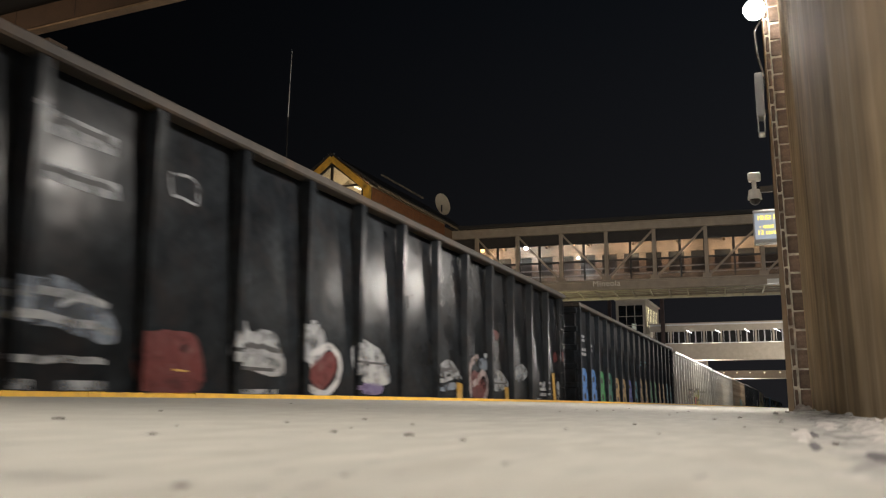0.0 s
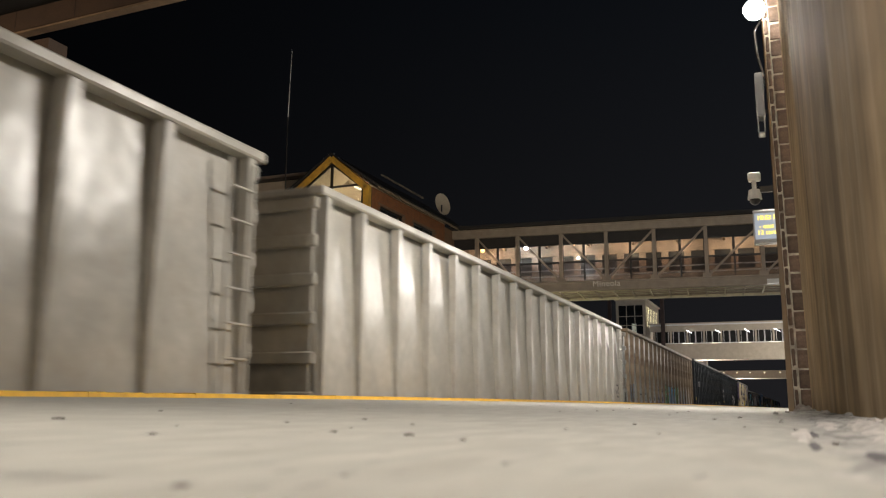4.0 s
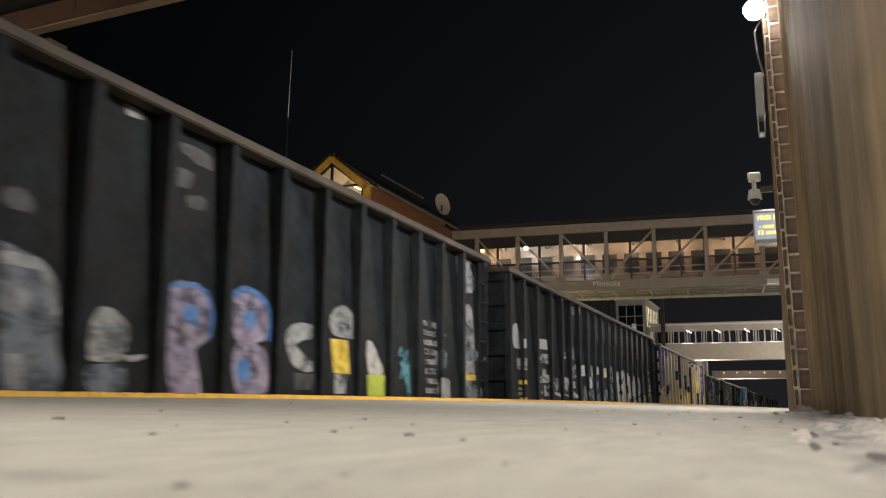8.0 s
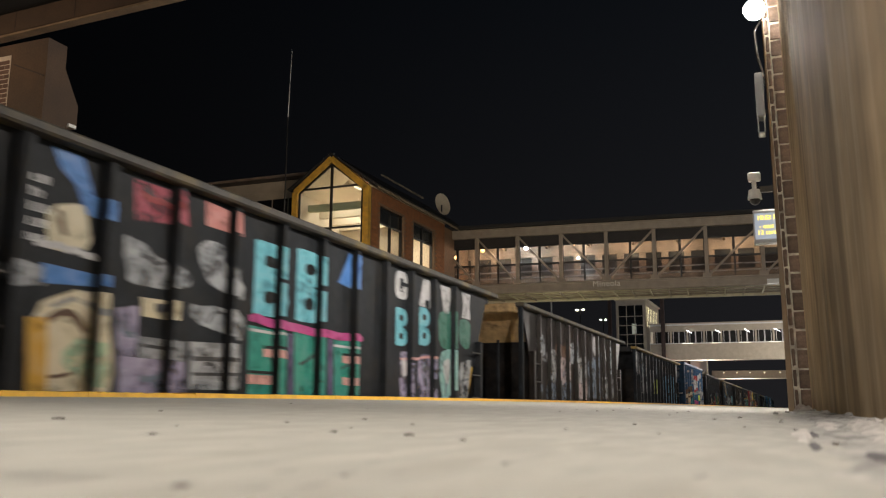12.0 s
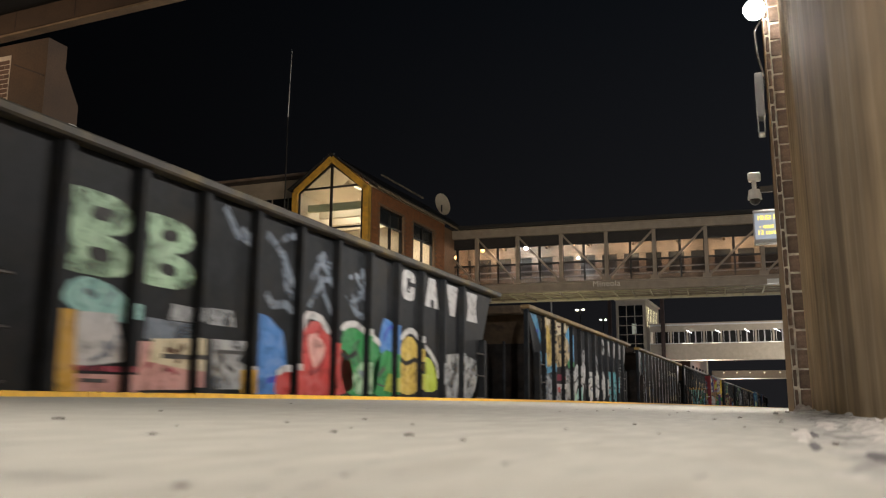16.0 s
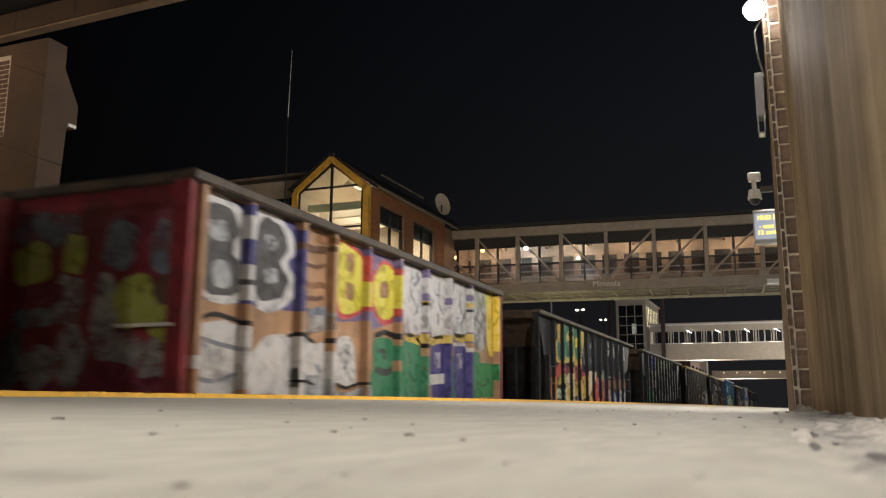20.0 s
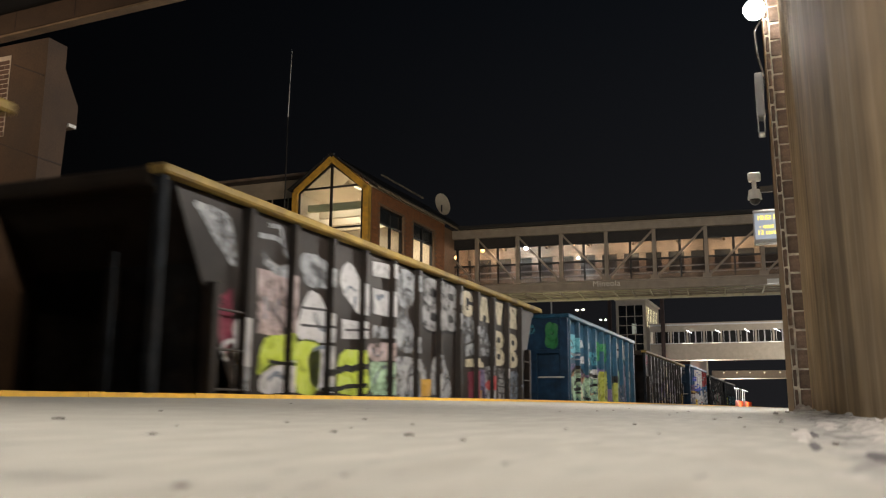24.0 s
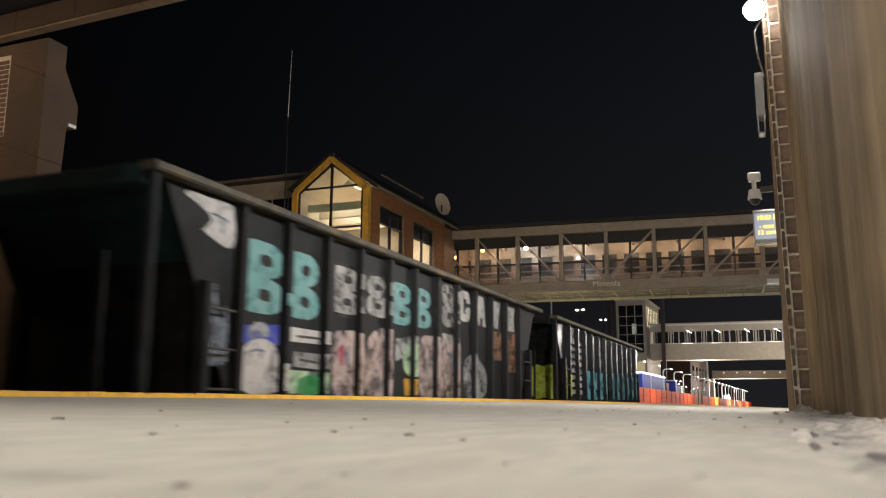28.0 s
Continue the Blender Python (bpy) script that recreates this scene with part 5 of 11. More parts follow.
    part("shaft", tube(bmesh.new(), (0, 0, 0), (0, 0, 8.2), 0.06, 8), WHITE_PAINT, pl)
    # lit shop front behind the train, across the street
    shop = thing("shop_front", "lit shop front across the street behind the station", "shop", place=(-25.0, 24, 0))
    part("wall", boxes_bm((-6, 6, 0.25, 0.6, 0, 7.2)), mat("shop_wall", (0.10, 0.065, 0.045), 0.8), shop)
    part("canopy", boxes_bm((-6, 6, -0.5, 0.25, 4.72, 4.84), bevel=0.02), WHITE_PAINT, shop)
    white, amber = glow("shop_glow", (0.93, 0.96, 1.0), 2.2), glow("shop_orange", (1.0, 0.40, 0.09), 0.55)
    dim = glow("shop_dim", (0.75, 0.32, 0.10), 0.16)
    for i in range(4):
        x = -3.6 + i * 2.0
        part("strip_light", boxes_bm((x, x + 1.94, 0.18, 0.25, 4.25, 4.66)), white, shop)
        part("window", boxes_bm((x, x + 0.9, 0.18, 0.25, 3.62, 3.98), (x + 1.2, x + 1.94, 0.18, 0.25, 3.62, 3.86)), white, shop)
        part("window_post", boxes_bm((x + 0.95, x + 1.08, 0.05, 0.18, 2.3, 4.2)), mat("shop_post", (0.35, 0.20, 0.10), 0.7), shop)
        part("lower_window", boxes_bm((x, x + 0.95, 0.18, 0.25, 2.42, 3.2), (x + 1.08, x + 1.94, 0.18, 0.25, 2.42, 3.12)), amber, shop)
        part("door", boxes_bm((x + 0.1, x + 1.2, 0.18, 0.25, 0.2, 1.95)), dim, shop)
    part("sign_band", boxes_bm((-6, 6, 0.1, 0.25, 3.22, 3.30), bevel=0.01), mat("shop_band", (0.5, 0.33, 0.16), 0.6), shop)
    sl = thing("street_floodlight", "small lit floodlight above the shop front", "lamp", place=(-24.9, 23.4, 5.45))
    part("head", ball(bmesh.new(), (0, 0, 0), 0.16, 10, 1.8, 1, 0.6), glow("street_flood", (0.95, 0.97, 1.0), 6), sl)
    part("bracket", tube(bmesh.new(), (0, 0.1, 0), (0, 0.85, 0.1), 0.04, 8), STEEL, sl)


# ---- precast stair wall and canopy beam on the far platform ----
def build_left():
    sw = thing("stair_wall", "brown precast stair wall with a corbelled end", "wall")
    profile = [(8.53, 0.1), (8.84, 0.1), (8.9, 2.2), (8.95, 3.3), (8.98, 4.0), (9.16, 4.03), (9.16, 4.34), (8.87, 4.82), (8.87, 5.16), (8.53, 5.165)]
    part("panel", prism(profile, "x", -15.0, -9.5), PRECAST, sw)
    seam = mat("joint_shadow", (0.045, 0.03, 0.022), 0.9)
    # dark bars laid on the panel in place of shadow lines across it
    for (xa, za), (xb, zb) in (((-10.12, 4.845), (-9.53, 4.60)), ((-10.3, 3.70), (-9.51, 3.40))):
        part("joint", bar(bmesh.new(), (xa, 8.53, za), (xb, 8.53, zb), 0.022, 0.022), seam, sw)
    part("joint", bar(bmesh.new(), (-9.5, 8.53, 3.40), (-9.5, 8.94, 3.40), 0.02, 0.02), seam, sw)
    part("bracket", boxes_bm((-9.7, -9.46, 8.99, 9.12, 3.98, 4.03)), WHITE_PAINT, sw)
    part("brick_bed", boxes_bm((-13.0, -10.19, 8.524, 8.532, 3.78, 5.0)), PALE_BRICKBED, sw)
    beam = thing("canopy_beam", "brown canopy beam over the far platform", "beam", place=(-8.16, 9.2, 0))
    beam.rotation_euler = (0, 0, radians(BRIDGE_TURN))
    sag = Matrix(((1, 0, 0, 0), (0, 1, 0, 0), (0.075, 0, 1, 0), (0, 0, 0, 1)))

    def tilted(name, bm, m):
        bmesh.ops.transform(bm, matrix=sag, verts=bm.verts)
        return part(name, bm, m, beam)

    tilted("web", boxes_bm((-6, 2.0, 0.0, 0.16, 5.85, 6.19), bevel=0.008), PRECAST)
    # lip coloured lighter for the light that its underside catches
    tilted("lip", boxes_bm((-6, 2.0, 0.0, 0.17, 5.81, 5.845), bevel=0.006), mat("lit_lip", (0.21, 0.14, 0.085), 0.8, var=0.3, scale=3))
    for x in (-0.35, -1.5, -2.6):
        tilted("splice", boxes_bm((x, x + 0.012, -0.006, 0.0, 5.86, 6.18)), seam)
    # body made for the added fill by the stair wall
    fx = thing("canopy_lamp", "added lamp body over the unseen fill at the stair wall", "lamp", place=(-11.6, 5.6, 5.24))
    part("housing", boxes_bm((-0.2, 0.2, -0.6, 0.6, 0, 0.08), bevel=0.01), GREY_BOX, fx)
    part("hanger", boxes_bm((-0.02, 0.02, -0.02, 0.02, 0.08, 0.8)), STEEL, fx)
    part("column", boxes_bm((-6.2, -5.8, 0.3, 0.7, 0.1, 5.6), bevel=0.03), PRECAST, beam)
    tilted("roof_sheet", boxes_bm((-6, 2.0, -6.5, 0.16, 6.20, 6.3)), ROOF)
    return sw


# ---- paint on the cars ----
TAG_COLOURS = dict(white=(0.50, 0.50, 0.52), pale=(0.36, 0.38, 0.41), grey=(0.34, 0.34, 0.35), pinkgrey=(0.46, 0.36, 0.36), slate=(0.17, 0.21, 0.275), dark=(0.06, 0.06, 0.065), black=(0.012, 0.012, 0.013), red=(0.50, 0.05, 0.05), pinkred=(0.55, 0.20, 0.18), darkred=(0.26, 0.02, 0.025), maroon=(0.20, 0.02, 0.05), crimson=(0.40, 0.05, 0.09), pink=(0.60, 0.30, 0.28), magenta=(0.45, 0.04, 0.22), orange=(0.75, 0.24, 0.03), rust=(0.32, 0.15, 0.07), brown=(0.12, 0.06, 0.035), tan=(0.50, 0.38, 0.20), cream=(0.62, 0.55, 0.38), gold=(0.58, 0.42, 0.07), ochre=(0.60, 0.33, 0.02), yellow=(0.80, 0.58, 0.02), sage=(0.25, 0.31, 0.19), umber=(0.26, 0.13, 0.07), olive=(0.38, 0.42, 0.06), lime=(0.48, 0.60, 0.04), green=(0.03, 0.26, 0.08), pine=(0.03, 0.17, 0.12), jade=(0.02, 0.27, 0.21), mint=(0.40, 0.62, 0.42), aqua=(0.26, 0.52, 0.50), teal=(0.06, 0.30, 0.40), cyan=(0.12, 0.45, 0.55), sky=(0.06, 0.30, 0.54), blue=(0.05, 0.20, 0.55), ultra=(0.04, 0.07, 0.48), navy=(0.015, 0.022, 0.05), purple=(0.145, 0.11, 0.245), lilac=(0.36, 0.32, 0.48), indigo=(0.06, 0.055, 0.22), citron=(0.58, 0.52, 0.03), lagoon=(0.13, 0.34, 0.36), amber=(0.45, 0.29, 0.095), oxide=(0.13, 0.014, 0.013), denim=(0.05, 0.085, 0.20), mustard=(0.56, 0.40, 0.03), leaf=(0.035, 0.21, 0.11))
TAG_RANDOM = random.Random(11)
EDGE = random.Random(29)
THIN = ("pale", "slate", "grey", "pinkgrey", "lilac", "crimson", "tan", "mint", "rust", "teal")
TOPS = []
RIBS, RIB_FACE = [], []
OVER_RIBS = ("rect", "slant", "letters", "bee", "eight")


def tag_paint(colour):
    """Thin sprayed paint: uneven in tone, worn through to the steel in patches."""
    name = "sprayed_" + colour
    if name in MATS:
        return MATS[name]
    m = bpy.data.materials.new(name)
    m.use_nodes = True
    n, l = m.node_tree.nodes, m.node_tree.links
    b = n["Principled BSDF"]
    b.inputs["Roughness"].default_value, b.inputs["Specular IOR Level"].default_value = 0.55, 0.2
    tc, oi, add = n.new("ShaderNodeTexCoord"), n.new("ShaderNodeObjectInfo"), n.new("ShaderNodeVectorMath")
    add.operation = "ADD"
    l.new(tc.outputs["Object"], add.inputs[0])
    l.new(oi.outputs["Random"], add.inputs[1])
    tone, wear, ramp, hole = n.new("ShaderNodeTexNoise"), n.new("ShaderNodeTexNoise"), n.new("ShaderNodeValToRGB"), n.new("ShaderNodeValToRGB")
    tone.inputs["Scale"].default_value, tone.inputs["Detail"].default_value, tone.inputs["Distortion"].default_value = 4.5, 5, 1.2
    wear.inputs["Scale"].default_value, wear.inputs["Detail"].default_value, wear.inputs["Roughness"].default_value = 3.2, 9, 0.72
    l.new(add.outputs[0], tone.inputs[0])
    l.new(add.outputs[0], wear.inputs[0])
    grey = sum(TAG_COLOURS[colour]) / 3
    c = [0.9 * v + 0.09 * grey for v in TAG_COLOURS[colour]]
    e = ramp.color_ramp.elements
    e[0].position, e[0].color = 0.34, (*[0.55 * v for v in c], 1)
    e[1].position, e[1].color = 0.66, (*[min(0.85, 0.85 * v + 0.22 * grey + 0.02) for v in c], 1)
    mid = ramp.color_ramp.elements.new(0.48)
    mid.color = (*c, 1)
    l.new(tone.outputs["Fac"], ramp.inputs[0])
    l.new(ramp.outputs[0], b.inputs["Base Color"])
    thin = 0.09 if colour in THIN else 0.0
    hole.color_ramp.elements[0].position, hole.color_ramp.elements[0].color = 0.30 + thin, (0.25, 0.25, 0.25, 1)
    hole.color_ramp.elements[1].position, hole.color_ramp.elements[1].color = 0.42 + 1.6 * thin, (0.95, 0.95, 0.95, 1)
    l.new(wear.outputs["Fac"], hole.inputs[0])
    l.new(hole.outputs[0], b.inputs["Alpha"])
    MATS[name] = m
    return m


def lobed(w, h, lobes, wob, rnd, square=3.2):
    """A rounded outline, w by h about its middle."""
    n = 28
    ph = [rnd.uniform(0, 6.3) for _ in range(3)]
    pts = []
    for i in range(n):
        a = 2 * math.pi * i / n
        c, s = math.cos(a), math.sin(a)
        r = (abs(c) ** square + abs(s) ** square) ** (-1 / square)
        r *= 1 + wob * (math.sin(lobes * a + ph[0]) + 0.6 * math.sin((lobes + 2) * a + ph[1])) - wob
        pts.append((c * r * w / 2, s * r * h / 2))
    return pts


def signed(pts):
    return sum(a[0] * b[1] - b[0] * a[1] for a, b in zip(pts, pts[1:] + pts[:1]))


def lay(car, pts, level, material, name, parent, over=True):
    """Lay a painted outline of (y, z) points on a car's side, carried over its ribs."""
    flat = CARS[car]["category"] == "gondola car"
    face = -0.115 if flat else -0.106
    if signed(pts) < 0:
        pts = pts[::-1]
    lean = LEAN if car < 8 else 0.0
    verts = [(face + 0.003 * level + lean * (q - LEAN_MID), p, q) for p, q in pts]
    bands = []
    for ry in RIBS[car] if over else ():
        cut = []
        for (p0, q0), (p1, q1) in zip(pts, pts[1:] + pts[:1]):
            if (p0 - ry) * (p1 - ry) < 0:
                cut.append(q0 + (q1 - q0) * (ry - p0) / (p1 - p0))
        cut.sort()
        for lo, hi in zip(cut[::2], cut[1::2]):
            if hi - lo < 0.03:
                continue
            out, d = RIB_FACE[car] + 0.002 * (level + 1), 0.002 * (level + 1)
            rim, foot = (0.0375, 0.054) if car in (11, 16, 21, 23) or not flat else (0.060, 0.083)
            strip = [(face, ry - foot - d), (out, ry - rim - d), (out, ry + rim)]
            if car not in (7, 11, 16, 21, 23):
                strip[0] = (out - 0.02, ry - rim - d)
            bands.append([(x, y, z) for x, y in strip for z in (lo, hi)])
    me = bpy.data.meshes.new(name)
    me.from_pydata(verts, [], [list(range(len(pts)))])
    me.materials.append(material)
    ob = link(name, me, None, parent)
    for band in bands:
        me = bpy.data.meshes.new("painted_band")
        me.from_pydata(band, [], [(0, 2, 3, 1), (2, 4, 5, 3)])
        me.materials.append(material)
        link("painted_band", me, None, ob if parent == CARS[car] else parent)
    return ob


def rounded(pts, closed=True):
    """A smooth line through points."""
    n, out = len(pts), []
    for i in range(n if closed else n - 1):
        a, b, c, d = [Vector(pts[k % n]) if closed else Vector(pts[max(0, min(n - 1, k))]) for k in (i - 1, i, i + 1, i + 2)]
        for s in (0, 0.25, 0.5, 0.75):
            out.append(tuple(Vector((EDGE.uniform(-0.014, 0.014), EDGE.uniform(-0.018, 0.018))) + 0.5 * (2 * b + (c - a) * s + (2 * a - 5 * b + 4 * c - d) * s * s + (3 * b - a - 3 * c + d) * s ** 3)))
    return out if closed else out + [tuple(pts[-1])]


MARKS = random.Random(41)
MARK_TONE = dict(white="slate", pale="dark", grey="dark", pinkgrey="slate", lilac="slate", cream="brown", tan="brown", gold="brown", mint="slate", aqua="slate", cyan="slate", teal="dark", jade="dark", green="dark", red="darkred", crimson="dark", sage="dark", olive="dark", slate="dark", pink="crimson", purple="dark", blue="ultra", sky="ultra")


def inner_marks(car, pts, level, colour, parent):
    """Rough sprayed lines inside a filled letter: its strokes and the lines of its shading, each a strip of its own."""
    ys, zs = [p for p, q in pts], [q for p, q in pts]
    y0, y1, z0, z1 = min(ys), max(ys), min(zs), max(zs)
    rnd, face = MARKS, -0.115 if CARS[car]["category"] == "gondola car" else -0.106
    for k in range(2):
        x = face + 0.003 * (level + 0.35 + 0.06 * k)
        a = [y0 + (y1 - y0) * rnd.uniform(0.12, 0.88), z0 + (z1 - z0) * rnd.uniform(0.15, 0.9)]
        b = [y0 + (y1 - y0) * rnd.uniform(0.12, 0.88), z0 + (z1 - z0) * rnd.uniform(0.1, 0.85)]
        bend, w = rnd.uniform(-0.3, 0.3), rnd.uniform(0.012, 0.034)
        line = []
        for i in range(9):
            t = i / 8
            p = Vector((a[0] + (b[0] - a[0]) * t - (b[1] - a[1]) * bend * math.sin(math.pi * t), a[1] + (b[1] - a[1]) * t + (b[0] - a[0]) * bend * math.sin(math.pi * t)))
            if inside(p, pts):
                line.append(p)
            elif line:
                break
        if len(line) < 3 or (line[-1] - line[0]).length < 0.1:
            continue
        verts = []
        for i, p in enumerate(line):
            d = line[min(i + 1, len(line) - 1)] - line[max(i - 1, 0)]
            n = Vector((-d.y, d.x)).normalized() * w
            verts += [(x, p.x - n.x, p.y - n.y), (x, p.x + n.x, p.y + n.y)]
        me = bpy.data.meshes.new("painted_detail")
        me.from_pydata(verts, [], [(2 * i, 2 * i + 2, 2 * i + 3, 2 * i + 1) for i in range(len(line) - 1)])
        me.materials.append(tag_paint(MARK_TONE[colour]))
        link("painted_detail", me, None, parent)


def inside(p, pts):
    """Whether a point lies within an outline."""
    hit = False
    for (a, b), (c, d) in zip(pts, pts[1:] + pts[:1]):
        if (b > p[1]) != (d > p[1]) and p[0] < a + (c - a) * (p[1] - b) / (d - b):
            hit = not hit
    return hit


def area(car, colour, level, smooth, pts):
    """A filled shape by the points of its outline: along the car, and height over the platform."""
    top = TOPS[car] - 0.13
    pts = [(p, min(top, q - RAIL)) for p, q in pts]
    outline = [(p, min(top, q)) for p, q in rounded(pts)] if smooth else pts
    ob = lay(car, outline, level, tag_paint(colour), "painted_shape", CARS[car])
    if car >= 8 and colour in MARK_TONE and abs(signed(outline)) > 0.32:
        inner_marks(car, outline, level, colour, ob)


def stroke(car, colour, level, width, pts):
    """A sprayed line of even width."""
    line = [Vector((p, min(TOPS[car] - 0.13, q - RAIL))) for p, q in pts]
    if len(line) > 2:
        line = [Vector(p) for p in rounded(line, False)]
    left, right = [], []
    for i, p in enumerate(line):
        d = (line[min(i + 1, len(line) - 1)] - line[max(i - 1, 0)]).normalized()
        w = width * (0.32 if i in (0, len(line) - 1) else 0.5)
        left.append((p.x - d.y * w, p.y + d.x * w))
        right.append((p.x + d.y * w, p.y - d.x * w))
    lay(car, left + right[::-1], level, tag_paint(colour), "painted_line", CARS[car])


def g(car, kind, colour, y0, y1, z0, z1, edge=""):
    """One painted shape on a car's side, between y0 and y1 along the car and from z0 to z1 over the platform."""
    if kind == "eight" and car != 1 and TAG_RANDOM.random() < 0.6:
        kind = "bee"
    rnd = TAG_RANDOM
    body = CARS[car]
    z1 = min(z1, TOPS[car] + RAIL - 0.16)
    w, h, cy, cz = y1 - y0, z1 - z0, (y0 + y1) / 2, (z0 + z1) / 2 - RAIL
    slots, base = [tag_paint(colour)], []

    def poly(pts, level=0, slot=0):
        base.append(lay(car, [(cy + p, cz + q) for p, q in pts], level, slots[slot], "painted_shape" if not base else "painted_detail", body if not base else base[0], level < 1.5 and kind in OVER_RIBS))

    def quad(a, b, c, d, level=0, slot=0):
        poly(((a, c), (b, c), (b, d), (a, d)), level, slot)

    def other(name):
        slots.append(tag_paint(name))
        return len(slots) - 1

    e = other(edge) if edge else 0
    if kind == "rect":
        n = 5
        jag = [rnd.uniform(-0.03, 0.03) for _ in range(4 * n)]
        edge_pts = [(-w / 2 + w * i / n, -h / 2 + jag[i]) for i in range(n)] + [(w / 2 + jag[n + i] * 0.5, -h / 2 + h * i / n) for i in range(n)] + [(w / 2 - w * i / n, h / 2 + jag[2 * n + i]) for i in range(n)] + [(-w / 2 + jag[3 * n + i] * 0.5, h / 2 - h * i / n) for i in range(n)]
        poly(edge_pts)
    elif kind == "slant":
        poly(((-w * 0.5, -h * 0.42), (w * 0.12, -h * 0.5), (w * 0.5, h * 0.38), (-w * 0.04, h * 0.5)))
    elif kind == "wedge":
        poly(((-w / 2, h / 2), (w / 2, h / 2), (w / 2, -h / 2)))
    elif kind == "bars":
        rows = max(1, min(8, round(h / 0.11)))
        for r in range(rows):
            z, a, t = h / 2 - h * (r + 0.5) / rows, -w / 2, h / rows * 0.32
            top = []
            while a < w / 2 - 0.02:
                b = min(w / 2, a + rnd.uniform(0.04, 0.10))
                hi = z + t * rnd.uniform(0.6, 1)
                top += [(a, hi), (b, hi), (b, z - t * 0.8)]
                a = b + rnd.choice((0.015, 0.02, 0.05))
                if a < w / 2 - 0.02:
                    top.append((a, z - t * 0.8))
            poly([(-w / 2, z - t), (top[-1][0], z - t)] + top[::-1], 0.05 * r)
    elif kind in ("scrawl",):
        strokes = 3 + int(4 * rnd.random())
        for s in range(strokes):
            x, z = rnd.uniform(-0.45, 0.1) * w, rnd.uniform(-0.4, 0.45) * h
            t = rnd.uniform(0.05, 0.11) * min(1.0, h + 0.3)
            for k in range(rnd.choice((2, 3, 4))):
                nx, nz = max(-w / 2, min(w / 2, x + rnd.uniform(0.1, 0.45) * w)), max(-h / 2, min(h / 2, z + rnd.uniform(-0.5, 0.5) * h))
                d = Vector((nx - x, nz - z))
                if d.length < 0.05:
                    continue
                q = Vector((-d.y, d.x)).normalized() * t / 2
                ext = d.normalized() * t * 0.3
                poly(((x - q.x - ext.x, z - q.y - ext.y), (nx - q.x + ext.x, nz - q.y + ext.y), (nx + q.x + ext.x, nz + q.y + ext.y), (x + q.x - ext.x, z + q.y - ext.y)), 0.12 * s + 0.05 * k)
                x, z = nx, nz
    elif kind == "ring":
        n, inner, outer = 24, [], []
        dark = other("black")
        poly(lobed(w, h, 2, 0.02, rnd, 2.6), 0)
        poly(lobed(w * 0.5, h * 0.6, 2, 0.03, rnd, 2.4), 1, dark)
    elif kind == "eight":
        dark = e if edge else other("black")
        if edge:
            for s in (-1, 1):
                poly([(p, q + s * h * 0.235) for p, q in lobed(w + 0.09, h * 0.53 + 0.09, 2, 0.01, rnd, 3)], s * 0.1, e)
        for s in (-1, 1):
            poly([(p, q + s * h * 0.235) for p, q in lobed(w, h * 0.53, 2, 0.015, rnd, 3)], 1 + s * 0.1)
            poly([(p, q + s * h * 0.23) for p, q in lobed(w * 0.34, h * 0.17, 2, 0.05, rnd, 3)], 2.2, dark)
    elif kind == "bee":
        dark = e if edge else other("black")

        def bee(gx, gz):
            hw, hh = w / 2 + gx, h / 2 + gz
            pts = [(-hw, -hh * 0.97), (-hw * 0.7, -hh)]
            for c, r in ((-0.5, 1.0), (0.5, 0.9)):
                pts += [(-hw * 0.05 + hw * 1.05 * r * math.cos(a), hh * (c + 0.5 * math.sin(a))) for a in [math.radians(q) for q in (-80, -55, -30, 0, 30, 55, 78)]]
            return pts + [(-hw * 0.7, hh), (-hw, hh * 0.96)]

        if edge:
            poly(bee(0.05, 0.05), 0, e)
        poly(bee(0, 0), 1)
        for s in (-1, 1):
            poly([(p - w * 0.06, q + s * h * 0.24) for p, q in lobed(w * 0.34, h * 0.17, 2, 0.05, rnd, 3)], 2.2, dark)
    elif kind == "letters":
        count = max(1, round(w / 0.75))
        dark = other(edge or rnd.choice(("black", "dark", "slate")))
        each = w / count
        for k in range(count):
            ox, lean = -w / 2 + each * (k + 0.5), rnd.uniform(-0.12, 0.12)
            shape = lobed(each * 0.98, h, rnd.choice((3, 4, 5)), 0.05, rnd, 4)
            base.clear()
            if edge:
                poly([(ox + p * 1.12 + q * lean, q * 1.06) for p, q in shape], 0.1 * k, dark)
            poly([(ox + p + q * lean, q) for p, q in shape], 1 + 0.1 * k)
            for s in rnd.sample((-0.3, -0.05, 0.22), 2):
                poly([(ox + p + rnd.uniform(-0.05, 0.05) * each, q + s * h) for p, q in lobed(each * rnd.uniform(0.2, 0.5), h * rnd.uniform(0.07, 0.16), 3, 0.08, rnd)], 2 + 0.1 * k, dark)
            for s in range(3):
                sl = other(rnd.choice(("pale", "slate", "white", edge or "dark", colour)))
                x0, z0, x1, z1 = [rnd.uniform(-0.42, 0.42) for _ in range(4)]
                d = Vector(((x1 - x0) * each, (z1 - z0) * h))
                if d.length > 0.12:
                    q = Vector((-d.y, d.x)).normalized() * rnd.uniform(0.018, 0.05)
                    a, b = Vector((ox + x0 * each, z0 * h)), Vector((ox + x1 * each, z1 * h))
                    poly([tuple(a - q), tuple(b - q), tuple(b + q), tuple(a + q)], 1.8 + 0.05 * s + 0.01 * k, sl)
            if count > 1 and rnd.random() < 0.5:
                sl = other(rnd.choice(("pale", "slate", colour)))
